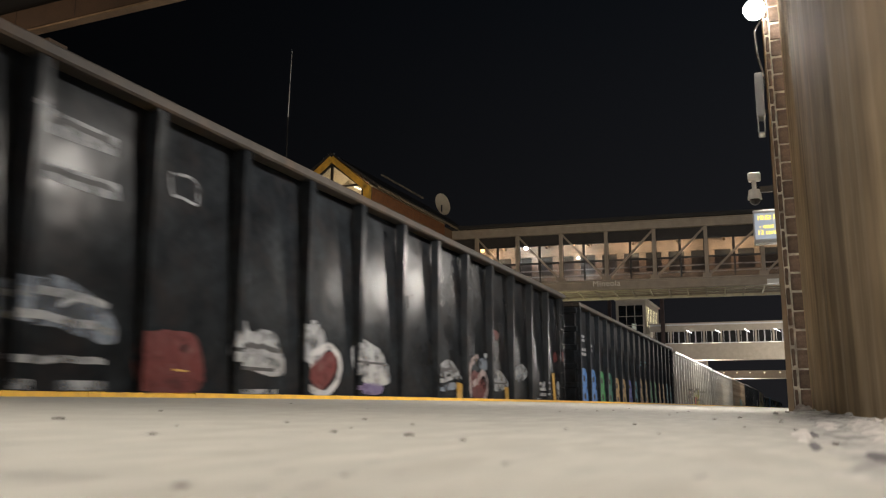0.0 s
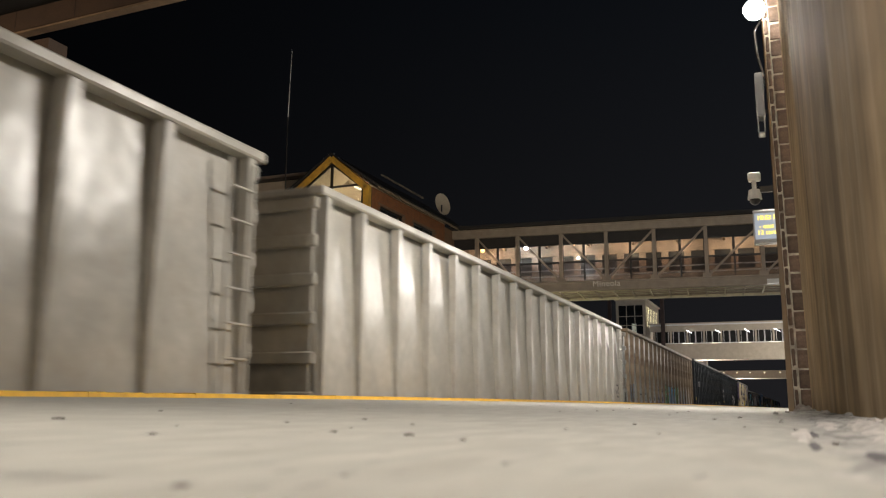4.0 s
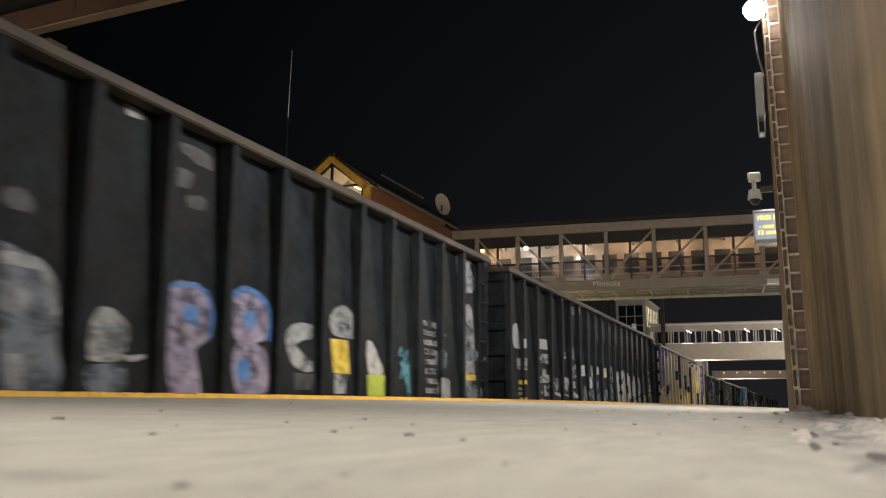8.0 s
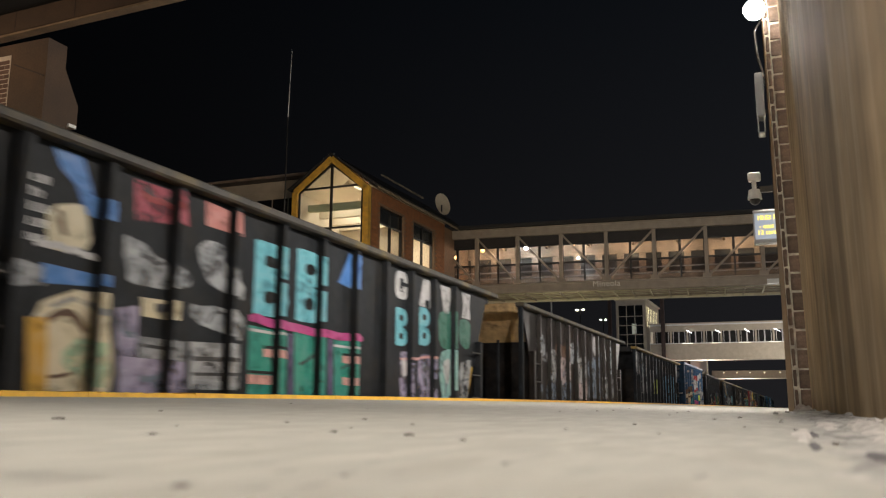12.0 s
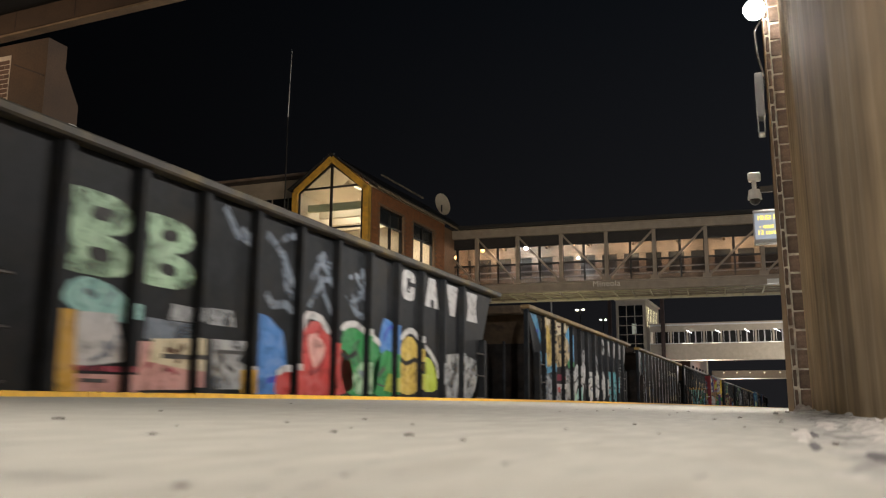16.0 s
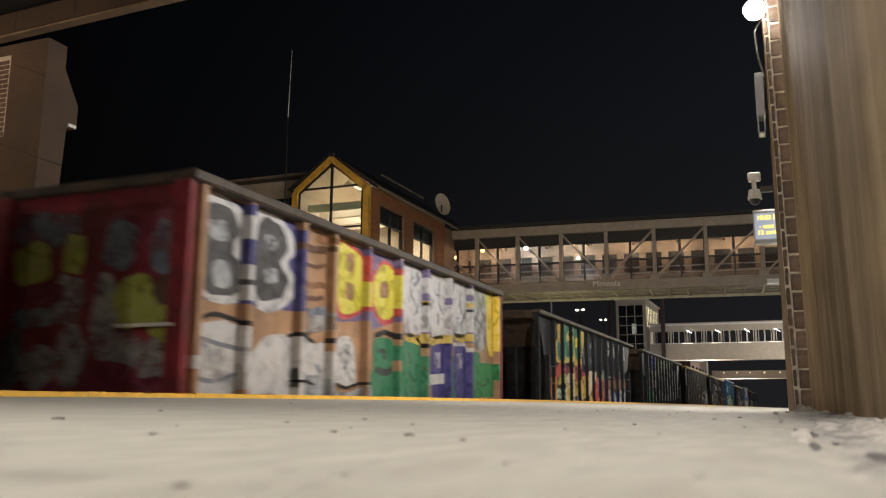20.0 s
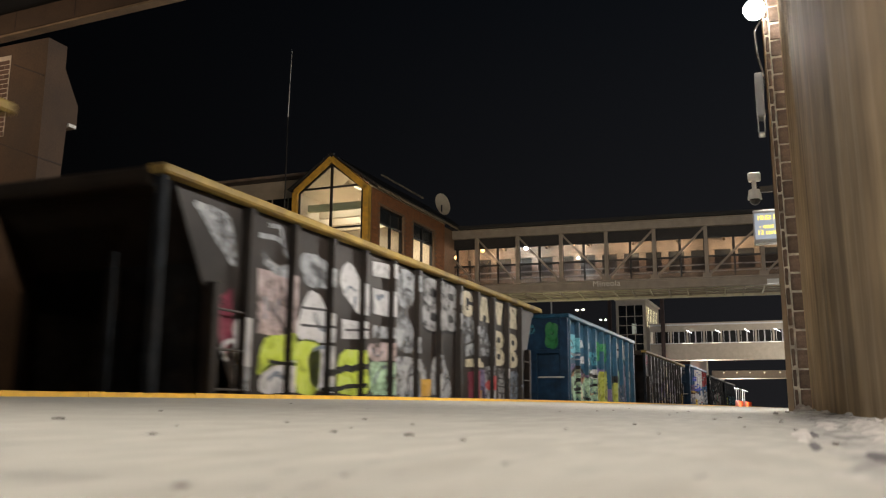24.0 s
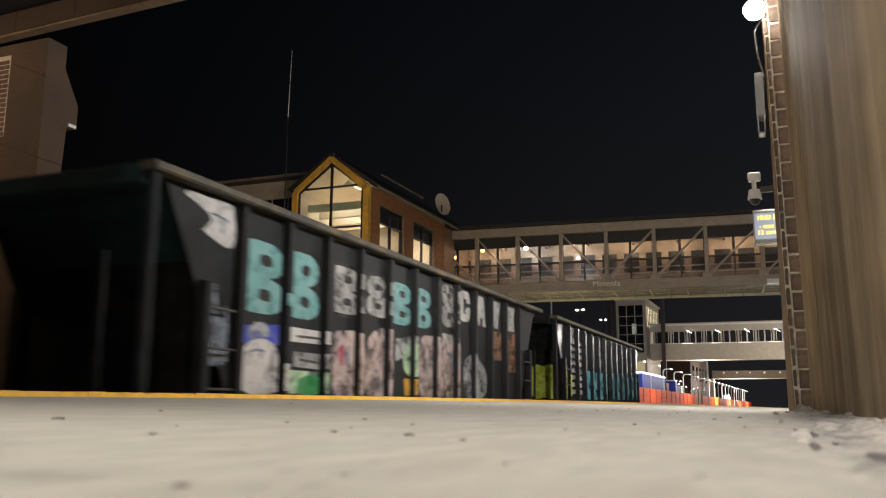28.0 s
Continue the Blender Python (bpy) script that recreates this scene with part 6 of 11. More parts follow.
                poly([(ox + p - each * 0.1, q - h * 0.32) for p, q in lobed(each * 0.5, h * 0.2, 4, 0.1, rnd)], 1.6 + 0.1 * k, sl)
    elif kind == "mark0":
        poly(lobed(w, h, 2, 0.01, rnd, 3.4))
        slots.append(MATS["charcoal_car_paint"])
        quad(-w * 0.02, w * 0.48, -h * 0.02, h * 0.12, 2, 1), quad(-w * 0.14, w * 0.12, -h * 0.24, h * 0.24, 2.1, 1), quad(w * 0.0, w * 0.2, -h * 0.2, -h * 0.1, 2.2, 0)
    elif kind == "mark1":
        poly(((-w * 0.5, -h / 2), (w * 0.5, -h / 2), (w * 0.24, h / 2), (-w * 0.24, h / 2)))
        slots.append(MATS["charcoal_car_paint"])
        quad(-w * 0.12, w * 0.12, -h / 2, -h * 0.24, 2, 1)
    elif kind == "mark2":
        poly(((-w * 0.22, -h / 2), (w * 0.22, -h / 2), (w / 2, h / 2), (-w / 2, h / 2)))
    elif kind == "mark3":
        poly(((-w / 2, -h / 2), (w / 2, -h / 2), (w * 0.36, 0), (w / 2, h / 2), (-w / 2, h / 2), (-w * 0.36, 0)))


def bubble_row():
    """The second black car carries one bubble figure in every panel."""
    TOPS.extend(car_top(c) for c in CARS)
    for c in CARS:
        RIBS.append([o.location.y for o in c.children if o.name.startswith("rib") and o.location.x > -0.5])
        RIB_FACE.append(0.0 if c["category"] == "gondola car" else -0.01)
    order = "blue blue green pine amber amber ultra teal amber amber green green amber amber teal teal".split()
    for i, c in enumerate(order):
        a = 0.22 + 19.26 * (i + 0.5) / 16
        g(1, "eight", c, a - 0.38, a + 0.38, 0.05, 1.12 if i < 4 or i > 7 else 1.0, "black" if i > 7 else "")


ENDS = {}


def on_end(car, colour, x0, x1, z0, z1):
    """Paint on a car's near end wall, x measured from its near side."""
    body, rnd = CARS[car], TAG_RANDOM
    ENDS[car] = ENDS.get(car, 0) + 1
    pts = lobed(x1 - x0, z1 - z0, 4, 0.07, rnd, 2.6)
    me = bpy.data.meshes.new("painted_shape")
    me.from_pydata([((x0 + x1) / 2 + p, (0.077 if body["category"] == "gondola car" else 0.917) - 0.0012 * ENDS[car], (z0 + z1) / 2 + q - RAIL) for p, q in pts], [], [list(range(len(pts)))])
    me.materials.append(tag_paint(colour))
    link("painted_shape", me, None, body)


def paint_train():
    """Painted shapes car by car: kind, colour, near and far end along the car, foot and top."""
    bubble_row()
    area(0, "pale", 1, 0, [(2.94, 2.37), (3.11, 2.42), (3.94, 2.38), (3.92, 2.21), (3.49, 2.20), (3.02, 2.20)])
    stroke(0, "dark", 2, 0.05, [(3.09, 2.32), (3.48, 2.34), (3.84, 2.33)])
    area(0, "pale", 1, 0, [(2.96, 1.95), (3.95, 1.97), (4.00, 1.82), (3.73, 1.80), (3.01, 1.83)])
    stroke(0, "dark", 2, 0.05, [(3.05, 1.90), (3.52, 1.91), (3.89, 1.89)])
    stroke(0, "pale", 1, 0.03, [(4.64, 2.25), (5.04, 2.25), (5.06, 2.04)])
    stroke(0, "pale", 1, 0.03, [(4.64, 2.23), (4.68, 2.04), (5.06, 2.03)])
    area(0, "slate", 0, 1, [(2.80, 0.93), (3.32, 1.05), (3.75, 0.94), (3.99, 0.72), (3.93, 0.54), (3.36, 0.63), (2.83, 0.67)])
    stroke(0, "pale", 1, 0.07, [(2.81, 0.85), (3.33, 0.93), (3.89, 0.87)])
    stroke(0, "pale", 1, 0.07, [(2.82, 0.71), (3.35, 0.72), (4.00, 0.65)])
    stroke(0, "pale", 1, 0.05, [(3.34, 0.82), (3.63, 0.90), (3.87, 0.78)])
    stroke(0, "pale", 1, 0.06, [(2.86, 0.38), (3.33, 0.39), (3.88, 0.39)])
    area(0, "pale", 1, 0, [(2.88, 0.23), (3.11, 0.23), (3.12, 0.15), (2.89, 0.15)])
    area(0, "pale", 1, 0, [(3.35, 0.23), (3.89, 0.24), (3.90, 0.16), (3.36, 0.15)])
    area(0, "oxide", 0, 1, [(4.26, 0.62), (4.63, 0.73), (5.09, 0.68), (5.15, 0.19), (4.31, 0.16)])
    stroke(0, "ochre", 1, 0.03, [(4.74, 0.37), (4.94, 0.36)])
    area(0, "pale", 1, 1, [(5.63, 0.72), (5.87, 0.93), (6.00, 0.84), (6.44, 0.84), (6.64, 0.54), (6.57, 0.36), (5.70, 0.49)])
    stroke(0, "dark", 2, 0.06, [(5.69, 0.62), (6.10, 0.68), (6.55, 0.65)])
    stroke(0, "dark", 2, 0.06, [(5.71, 0.43), (6.45, 0.43)])
    area(0, "pale", 1, 0, [(5.73, 0.21), (6.49, 0.22), (6.49, 0.17), (5.73, 0.16)])
    area(0, "pale", 1, 1, [(7.01, 0.96), (7.47, 1.05), (7.59, 0.72), (7.11, 0.48)])
    stroke(0, "white", 2, 0.09, [(7.14, 0.43), (7.32, 0.66), (7.70, 0.77), (7.97, 0.60), (7.87, 0.31), (7.48, 0.19), (7.15, 0.28)])
    area(0, "oxide", 1, 1, [(7.17, 0.46), (7.70, 0.72), (7.89, 0.53), (7.48, 0.24)])
    area(0, "pale", 1, 1, [(8.30, 0.77), (8.79, 0.93), (9.37, 0.67), (9.38, 0.35), (8.48, 0.39)])
    stroke(0, "dark", 2, 0.05, [(8.39, 0.62), (9.24, 0.63)])
    area(0, "purple", 1, 1, [(8.49, 0.33), (9.17, 0.35), (9.14, 0.21), (8.52, 0.20)])
    area(0, "pale", 1, 0, [(17.78, 0.63), (18.18, 0.62), (18.18, 0.57), (17.79, 0.57)])
    area(0, "pale", 1, 0, [(17.58, 0.52), (17.82, 0.53), (17.83, 0.49), (17.59, 0.48)])
    area(0, "pale", 1, 0, [(17.89, 0.49), (18.19, 0.49), (18.20, 0.43), (17.90, 0.44)])
    area(0, "pale", 1, 0, [(17.60, 0.36), (18.20, 0.36), (18.20, 0.31), (17.61, 0.31)])
    area(0, "pale", 1, 0, [(17.12, 0.24), (17.45, 0.24), (17.44, 0.21), (17.12, 0.21)])
    area(0, "ochre", 1, 0, [(18.54, 0.85), (18.79, 0.85), (18.83, 0.15), (18.55, 0.14)])
    area(0, "oxide", 0, 1, [(18.82, 1.30), (19.07, 1.39), (19.17, 1.18), (18.88, 1.12)])
    area(0, "oxide", 0, 1, [(19.25, 1.33), (19.40, 1.40), (19.40, 1.20), (19.31, 1.14)])
    area(0, "pale", 1, 1, [(18.89, 0.54), (19.13, 0.66), (19.34, 0.47), (19.30, 0.25), (19.01, 0.18)])
    stroke(0, "dark", 2, 0.06, [(18.98, 0.45), (19.24, 0.41)])
    area(0, "pale", 1, 1, [(11.33, 0.69), (11.79, 0.83), (12.10, 0.72), (12.26, 0.58), (11.82, 0.55), (11.40, 0.52)])
    stroke(0, "dark", 2, 0.06, [(11.38, 0.61), (11.81, 0.67), (12.17, 0.63)])
    stroke(0, "pale", 1, 0.07, [(11.35, 0.44), (11.77, 0.51), (12.38, 0.53)])
    area(0, "slate", 0, 1, [(11.39, 0.36), (12.01, 0.44), (12.14, 0.34), (11.42, 0.29)])
    area(0, "ochre", 2, 0, [(12.10, 0.46), (12.39, 0.43), (12.36, 0.16), (12.10, 0.15)])
    area(0, "oxide", 1, 1, [(12.83, 0.58), (13.16, 0.68), (13.60, 0.46), (13.55, 0.19), (12.98, 0.17)])
    stroke(0, "pinkgrey", 2, 0.12, [(12.83, 0.18), (12.77, 0.57), (12.91, 0.84), (13.30, 0.96)])
    stroke(0, "pinkgrey", 2, 0.12, [(12.92, 0.41), (13.18, 0.51), (13.49, 0.68), (13.72, 0.53), (13.70, 0.35), (13.46, 0.15)])
    area(0, "slate", 1, 1, [(13.32, 0.89), (13.71, 0.95), (13.77, 0.75), (13.41, 0.69)])
    area(0, "pale", 1, 1, [(14.09, 0.60), (14.33, 0.75), (14.85, 0.65), (15.03, 0.46), (14.17, 0.34)])
    stroke(0, "dark", 2, 0.05, [(14.15, 0.49), (14.89, 0.50)])
    area(0, "ochre", 2, 0, [(14.78, 0.43), (15.04, 0.43), (15.03, 0.19), (14.80, 0.18)])
    area(0, "pale", 1, 1, [(15.53, 0.81), (16.14, 0.93), (16.47, 0.75), (16.02, 0.57), (15.62, 0.58)])
    stroke(0, "slate", 2, 0.05, [(15.68, 0.67), (16.30, 0.75)])
    g(0, "bars", "white", 17.43, 17.94, 0.27, 0.63)
    area(0, "oxide", 0, 1, [(14.17, 1.51), (14.59, 1.51), (14.55, 1.37), (14.23, 1.36)])
    area(0, "pale", 0, 0, [(13.64, 1.03), (13.84, 1.05), (13.83, 0.96), (13.66, 0.96)])
    g(1, "bars", "white", 0.44, 1.24, 1.85, 2.07)
    g(1, "bars", "white", 0.46, 1.33, 1.45, 1.71)
    g(1, "bars", "white", 1.95, 2.21, 1.63, 1.87)
    g(1, "bars", "teal", 10.11, 11.04, 1.60, 1.84)
    g(1, "bars", "teal", 11.31, 12.22, 1.61, 1.88)
    g(1, "bars", "teal", 13.74, 14.46, 1.56, 1.90)
    g(1, "bars", "teal", 16.11, 16.95, 1.59, 1.95)
    g(1, "scrawl", "teal", 17.38, 17.90, 1.45, 1.85)
    area(2, "grey", 1, 1, [(5.08, 0.15), (5.17, 0.45), (5.37, 0.60), (5.78, 0.64), (6.29, 0.51), (6.42, 0.17)])
    area(2, "pinkgrey", 0, 1, [(5.37, 0.60), (5.39, 0.90), (5.69, 1.05), (5.85, 0.95), (5.88, 0.60)])
    area(2, "pink", 0.5, 0, [(5.85, 0.95), (6.35, 1.06), (6.38, 0.63), (5.92, 0.60)])
    area(2, "grey", 1, 1, [(6.52, 0.17), (6.44, 0.61), (6.70, 0.81), (7.11, 0.81), (7.32, 0.56), (7.28, 0.18)])
    stroke(2, "black", 3, 0.1, [(6.63, 0.52), (6.76, 0.74), (6.99, 0.79), (7.21, 0.65), (7.25, 0.39), (7.09, 0.24), (6.76, 0.23)])
    area(2, "cream", 1, 1, [(7.34, 0.18), (7.36, 0.83), (7.62, 0.95), (7.86, 0.86), (7.94, 0.19)])
    area(2, "black", 2, 0, [(7.94, 0.69), (8.84, 0.52), (8.04, 0.31)])
    area(2, "olive", 1, 0, [(8.26, 1.00), (9.23, 1.12), (9.43, 0.66), (8.43, 0.69)])
    area(2, "red", 1.5, 0, [(8.36, 0.64), (9.71, 0.68), (9.82, 0.20), (8.54, 0.18)])
    area(2, "olive", 1, 1, [(9.82, 0.22), (9.79, 1.01), (10.38, 1.14), (11.04, 1.01), (11.16, 0.66), (11.06, 0.24)])
    area(2, "grey", 0, 1, [(11.41, 0.24), (11.32, 0.98), (12.27, 0.95), (13.89, 1.09), (14.45, 0.80), (14.38, 0.26)])
    stroke(2, "black", 4, 0.13, [(4.91, 0.70), (5.28, 0.73), (5.43, 0.91), (5.69, 1.06), (5.84, 1.01), (6.14, 1.05), (6.24, 1.11), (6.80, 1.01), (7.41, 1.03), (7.90, 0.90), (8.57, 1.03), (8.89, 1.09), (9.60, 1.07), (10.38, 1.14), (11.04, 1.05), (11.32, 0.94)])
    stroke(2, "black", 4, 0.11, [(5.37, 0.60), (5.68, 0.64), (6.08, 0.56), (6.29, 0.45)])
    stroke(2, "black", 4, 0.11, [(11.27, 1.02), (12.27, 0.95), (13.73, 1.08), (14.38, 0.80), (14.38, 0.26), (13.42, 0.21)])
    stroke(2, "black", 3, 0.08, [(9.81, 0.48), (11.05, 0.52), (11.77, 0.48)])
    g(2, "bars", "white", 3.97, 4.29, 0.57, 0.78)
    area(2, "grey", 0, 1, [(3.79, 0.38), (4.29, 0.36), (4.52, 0.17), (3.87, 0.16)])
    stroke(2, "black", 2, 0.07, [(3.80, 0.24), (4.11, 0.27), (4.48, 0.20)])
    stroke(2, "black", 2, 0.06, [(3.84, 0.45), (4.03, 0.40), (4.39, 0.41)])
    area(2, "dark", 0, 1, [(3.97, 1.83), (4.14, 1.84), (4.26, 1.67), (4.06, 1.63)])
    g(3, "scrawl", "grey", 19.29, 19.88, 0.38, 0.78)
    g(4, "bee", "white", 4.87, 5.51, 0.16, 1.01, "black")
    g(4, "bee", "white", 6.04, 6.73, 0.18, 0.97, "black")
    g(4, "bee", "lilac", 7.24, 7.86, 0.20, 1.00, "black")
    g(4, "bee", "lilac", 8.49, 9.05, 0.21, 0.98, "black")
    g(4, "bee", "green", 9.62, 10.42, 0.21, 1.07, "black")
    stroke(4, "dark", 2, 0.050, [(17.02, 0.6), (17.24, 0.65), (17.53, 0.59)])
    stroke(4, "dark", 2, 0.060, [(17.2, 0.93), (17.29, 0.76), (17.18, 0.56), (17.26, 0.32)])
    stroke(4, "slate", 2, 0.070, [(17.36, 0.98), (17.48, 0.87), (17.43, 0.58), (17.51, 0.35)])
    stroke(4, "dark", 2, 0.045, [(17.09, 0.38), (17.33, 0.34), (17.52, 0.46)])
    stroke(4, "slate", 2, 0.120, [(17.1, 0.79), (17.34, 0.83)])
    stroke(4, "slate", 2, 0.060, [(18.28, 0.85), (18.49, 0.79), (18.36, 0.6), (18.44, 0.39)])
    stroke(4, "slate", 2, 0.060, [(18.65, 0.78), (18.57, 0.56), (18.73, 0.42)])
    stroke(4, "dark", 2, 0.040, [(18.26, 0.64), (18.62, 0.65)])
    stroke(4, "slate", 2, 0.060, [(19.34, 0.78), (19.54, 0.74), (19.42, 0.55), (19.56, 0.44)])
    stroke(4, "teal", 2, 0.050, [(19.69, 0.78), (20.02, 0.79), (19.82, 0.51), (20.09, 0.5)])
    stroke(4, "slate", 2, 0.050, [(19.31, 0.49), (20.03, 0.59)])
    area(4, "slate", 0, 1, [(2.48, 0.86), (2.72, 0.84), (2.81, 0.54), (2.54, 0.52)])
    stroke(4, "dark", 1, 0.06, [(2.75, 0.53), (2.97, 0.53), (3.18, 0.52)])
    g(4, "bars", "slate", 2.50, 2.89, 0.15, 0.45)
    area(4, "slate", 0, 1, [(3.67, 0.83), (4.02, 0.84), (4.12, 0.64), (3.72, 0.61)])
    stroke(4, "dark", 1, 0.06, [(3.69, 0.56), (4.01, 0.57), (4.36, 0.57)])
    g(4, "bars", "slate", 3.68, 4.19, 0.18, 0.47)
    area(4, "rust", 0, 1, [(2.27, 2.02), (2.48, 2.00), (2.56, 1.75), (2.43, 1.54), (2.32, 1.60)])
    area(4, "rust", 0, 1, [(2.50, 1.82), (2.83, 1.82), (2.96, 1.70), (2.57, 1.64)])
    area(4, "dark", 1, 0, [(2.77, 1.84), (3.01, 1.83), (3.01, 1.81), (2.79, 1.80)])
    stroke(4, "rust", 1, 0.05, [(2.61, 1.31), (2.58, 1.13)])
    g(4, "scrawl", "slate", 17.00, 17.54, 0.25, 1.03)
    g(4, "scrawl", "slate", 18.22, 18.66, 0.18, 0.87)
    g(4, "scrawl", "slate", 19.44, 19.91, 0.21, 0.81)
    g(4, "scrawl", "rust", 16.62, 16.95, 1.79, 2.38)
    g(4, "scrawl", "rust", 17.84, 18.15, 2.20, 2.73)
    g(4, "bee", "sky", 11.12, 11.81, 0.13, 0.98, "black")
    g(4, "bee", "sky", 12.22, 12.85, 0.14, 0.94, "black")
    area(4, "green", 1, 1, [(13.45, 0.16), (13.39, 1.10), (13.55, 1.15), (13.81, 0.97), (14.09, 0.75), (14.08, 0.17)])
    area(4, "black", 0, 1, [(13.40, 1.04), (13.50, 1.18), (13.75, 1.08), (14.03, 0.81), (13.87, 0.85)])
    stroke(4, "black", 2, 0.06, [(13.50, 0.59), (13.84, 0.61)])
    area(4, "lilac", 1, 0, [(11.89, 0.41), (12.25, 0.43), (12.26, 0.14), (11.92, 0.13)])
    area(4, "lilac", 1, 0, [(13.12, 0.41), (13.40, 0.42), (13.40, 0.19), (13.12, 0.19)])
    g(4, "eight", "slate", 14.61, 15.09, 0.18, 0.84)
    g(4, "eight", "slate", 15.91, 16.24, 0.20, 0.89)
    area(4, "slate", 1, 1, [(16.94, 0.65), (17.22, 0.98), (17.33, 0.27), (17.01, 0.26)])
    area(4, "rust", 0, 0, [(10.78, 2.40), (10.93, 2.41), (11.05, 0.96), (10.86, 1.02)])
    stroke(4, "rust", 1, 0.04, [(13.84, 1.92), (14.27, 1.87)])
    area(4, "rust", 0, 1, [(15.86, 2.58), (16.26, 2.54), (16.34, 2.44), (15.95, 2.40)])
    stroke(4, "slate", 1, 0.06, [(1.27, 2.22), (2.01, 2.25)])
    stroke(4, "slate", 1, 0.06, [(1.38, 1.80), (2.03, 1.79)])
    stroke(4, "slate", 1, 0.05, [(1.39, 1.65), (2.13, 1.66)])
    area(4, "slate", 1, 1, [(0.62, 0.75), (1.17, 0.88), (1.48, 0.50), (1.20, 0.26), (0.72, 0.31)])
    stroke(4, "dark", 2, 0.05, [(0.74, 0.54), (1.35, 0.61)])
    stroke(4, "dark", 2, 0.05, [(0.36, 1.39), (0.70, 1.31), (1.02, 1.29)])
    stroke(4, "slate", 1, 0.05, [(2.27, 0.61), (2.88, 0.55)])
    area(5, "slate", 1, 1, [(8.71, 1.16), (8.96, 1.18), (9.23, 1.04), (9.30, 0.55), (9.33, 0.13), (8.83, 0.12)])
    stroke(5, "pale", 2, 0.1, [(8.71, 1.12), (8.97, 1.13), (9.20, 0.99), (9.25, 0.73)])
    area(5, "pale", 2, 0, [(8.76, 0.91), (8.98, 0.94), (8.99, 0.75), (8.79, 0.73)])
    area(5, "pale", 2, 0, [(8.82, 0.41), (8.96, 0.42), (8.98, 0.15), (8.85, 0.15)])
    area(5, "pale", 1, 1, [(9.61, 0.58), (9.74, 0.85), (10.01, 0.80), (10.07, 0.51), (9.69, 0.42)])
    stroke(5, "pale", 2, 0.05, [(9.62, 0.43), (9.94, 0.43), (10.29, 0.47)])
    stroke(5, "slate", 2, 0.05, [(9.66, 0.67), (10.02, 0.68)])
    area(5, "slate", 0, 1, [(9.63, 0.35), (10.02, 0.36), (10.04, 0.17), (9.65, 0.16)])
    area(5, "lilac", 1, 1, [(10.61, 1.12), (11.02, 1.18), (11.23, 1.04), (11.20, 0.69), (11.01, 0.57), (11.09, 0.15), (10.65, 0.15)])
    area(5, "blue", 2, 1, [(10.83, 0.99), (11.02, 0.98), (11.03, 0.81), (10.87, 0.83)])
    stroke(5, "blue", 2, 0.05, [(10.61, 1.14), (11.02, 1.20), (11.25, 1.04), (11.23, 0.70)])
    area(5, "lilac", 1, 1, [(11.61, 1.14), (11.94, 1.24), (12.22, 1.11), (12.19, 0.75), (11.67, 0.72)])
    stroke(5, "blue", 2, 0.07, [(11.59, 1.16), (11.88, 1.27), (12.29, 1.12), (12.27, 0.74)])
    area(5, "blue", 2, 1, [(11.82, 1.04), (12.01, 1.03), (11.99, 0.86), (11.83, 0.87)])
    area(5, "lilac", 1, 1, [(11.65, 0.66), (12.17, 0.67), (12.26, 0.21), (11.69, 0.16)])
    area(5, "blue", 2, 1, [(11.69, 0.49), (11.86, 0.53), (11.93, 0.31), (11.71, 0.32)])
    area(5, "pale", 1, 1, [(12.68, 0.93), (13.21, 1.03), (13.19, 0.84), (12.84, 0.75), (13.21, 0.57), (13.12, 0.43), (12.73, 0.55)])
    area(5, "dark", 2, 0, [(12.80, 0.42), (13.25, 0.42), (13.19, 0.23), (12.81, 0.22)])
    area(5, "pale", 1, 1, [(13.69, 1.16), (13.98, 1.34), (14.33, 1.23), (14.31, 0.92), (13.77, 0.95)])
    area(5, "yellow", 2, 0, [(13.68, 0.88), (14.13, 0.89), (14.17, 0.45), (13.73, 0.45)])
    area(5, "pale", 1, 0, [(13.77, 0.44), (14.10, 0.45), (14.04, 0.20), (13.75, 0.19)])
    area(5, "white", 1, 1, [(14.69, 0.91), (14.90, 0.87), (15.19, 0.51), (14.75, 0.45)])
    area(5, "lime", 2, 0, [(14.67, 0.46), (15.23, 0.48), (15.20, 0.18), (14.68, 0.17)])
    g(5, "scrawl", "teal", 15.66, 16.06, 0.22, 0.87)
    g(5, "bars", "pale", 16.71, 17.30, 0.22, 1.44)
    area(5, "pale", 1, 1, [(18.33, 2.74), (18.92, 2.94), (19.02, 2.32), (18.42, 2.13)])
    area(5, "pale", 0, 1, [(18.48, 1.63), (19.02, 1.79), (18.96, 0.44), (18.35, 0.33)])
    area(5, "grey", 1, 0, [(9.96, 2.74), (10.18, 2.78), (10.18, 2.66), (9.97, 2.63)])
    area(5, "dark", 0, 1, [(8.71, 1.64), (8.94, 1.67), (8.98, 1.54), (8.77, 1.50)])
    area(5, "dark", 0, 1, [(10.85, 2.09), (11.12, 2.12), (11.11, 1.99), (10.91, 1.96)])
    area(5, "dark", 0, 1, [(10.72, 2.60), (11.17, 2.59), (11.23, 2.45), (10.86, 2.47)])
    area(5, "dark", 0, 1, [(10.62, 2.29), (10.92, 2.34), (10.85, 2.17), (10.63, 2.15)])
    g(5, "scrawl", "white", 0.30, 0.88, 1.26, 1.73)
    g(5, "rect", "white", 2.12, 2.89, 1.31, 1.62)
    g(5, "bars", "pale", 2.13, 2.89, 1.04, 1.27)
    g(5, "rect", "yellow", 0.50, 1.11, 0.51, 0.64)
    g(5, "scrawl", "pale", 2.09, 2.86, 0.30, 0.91)
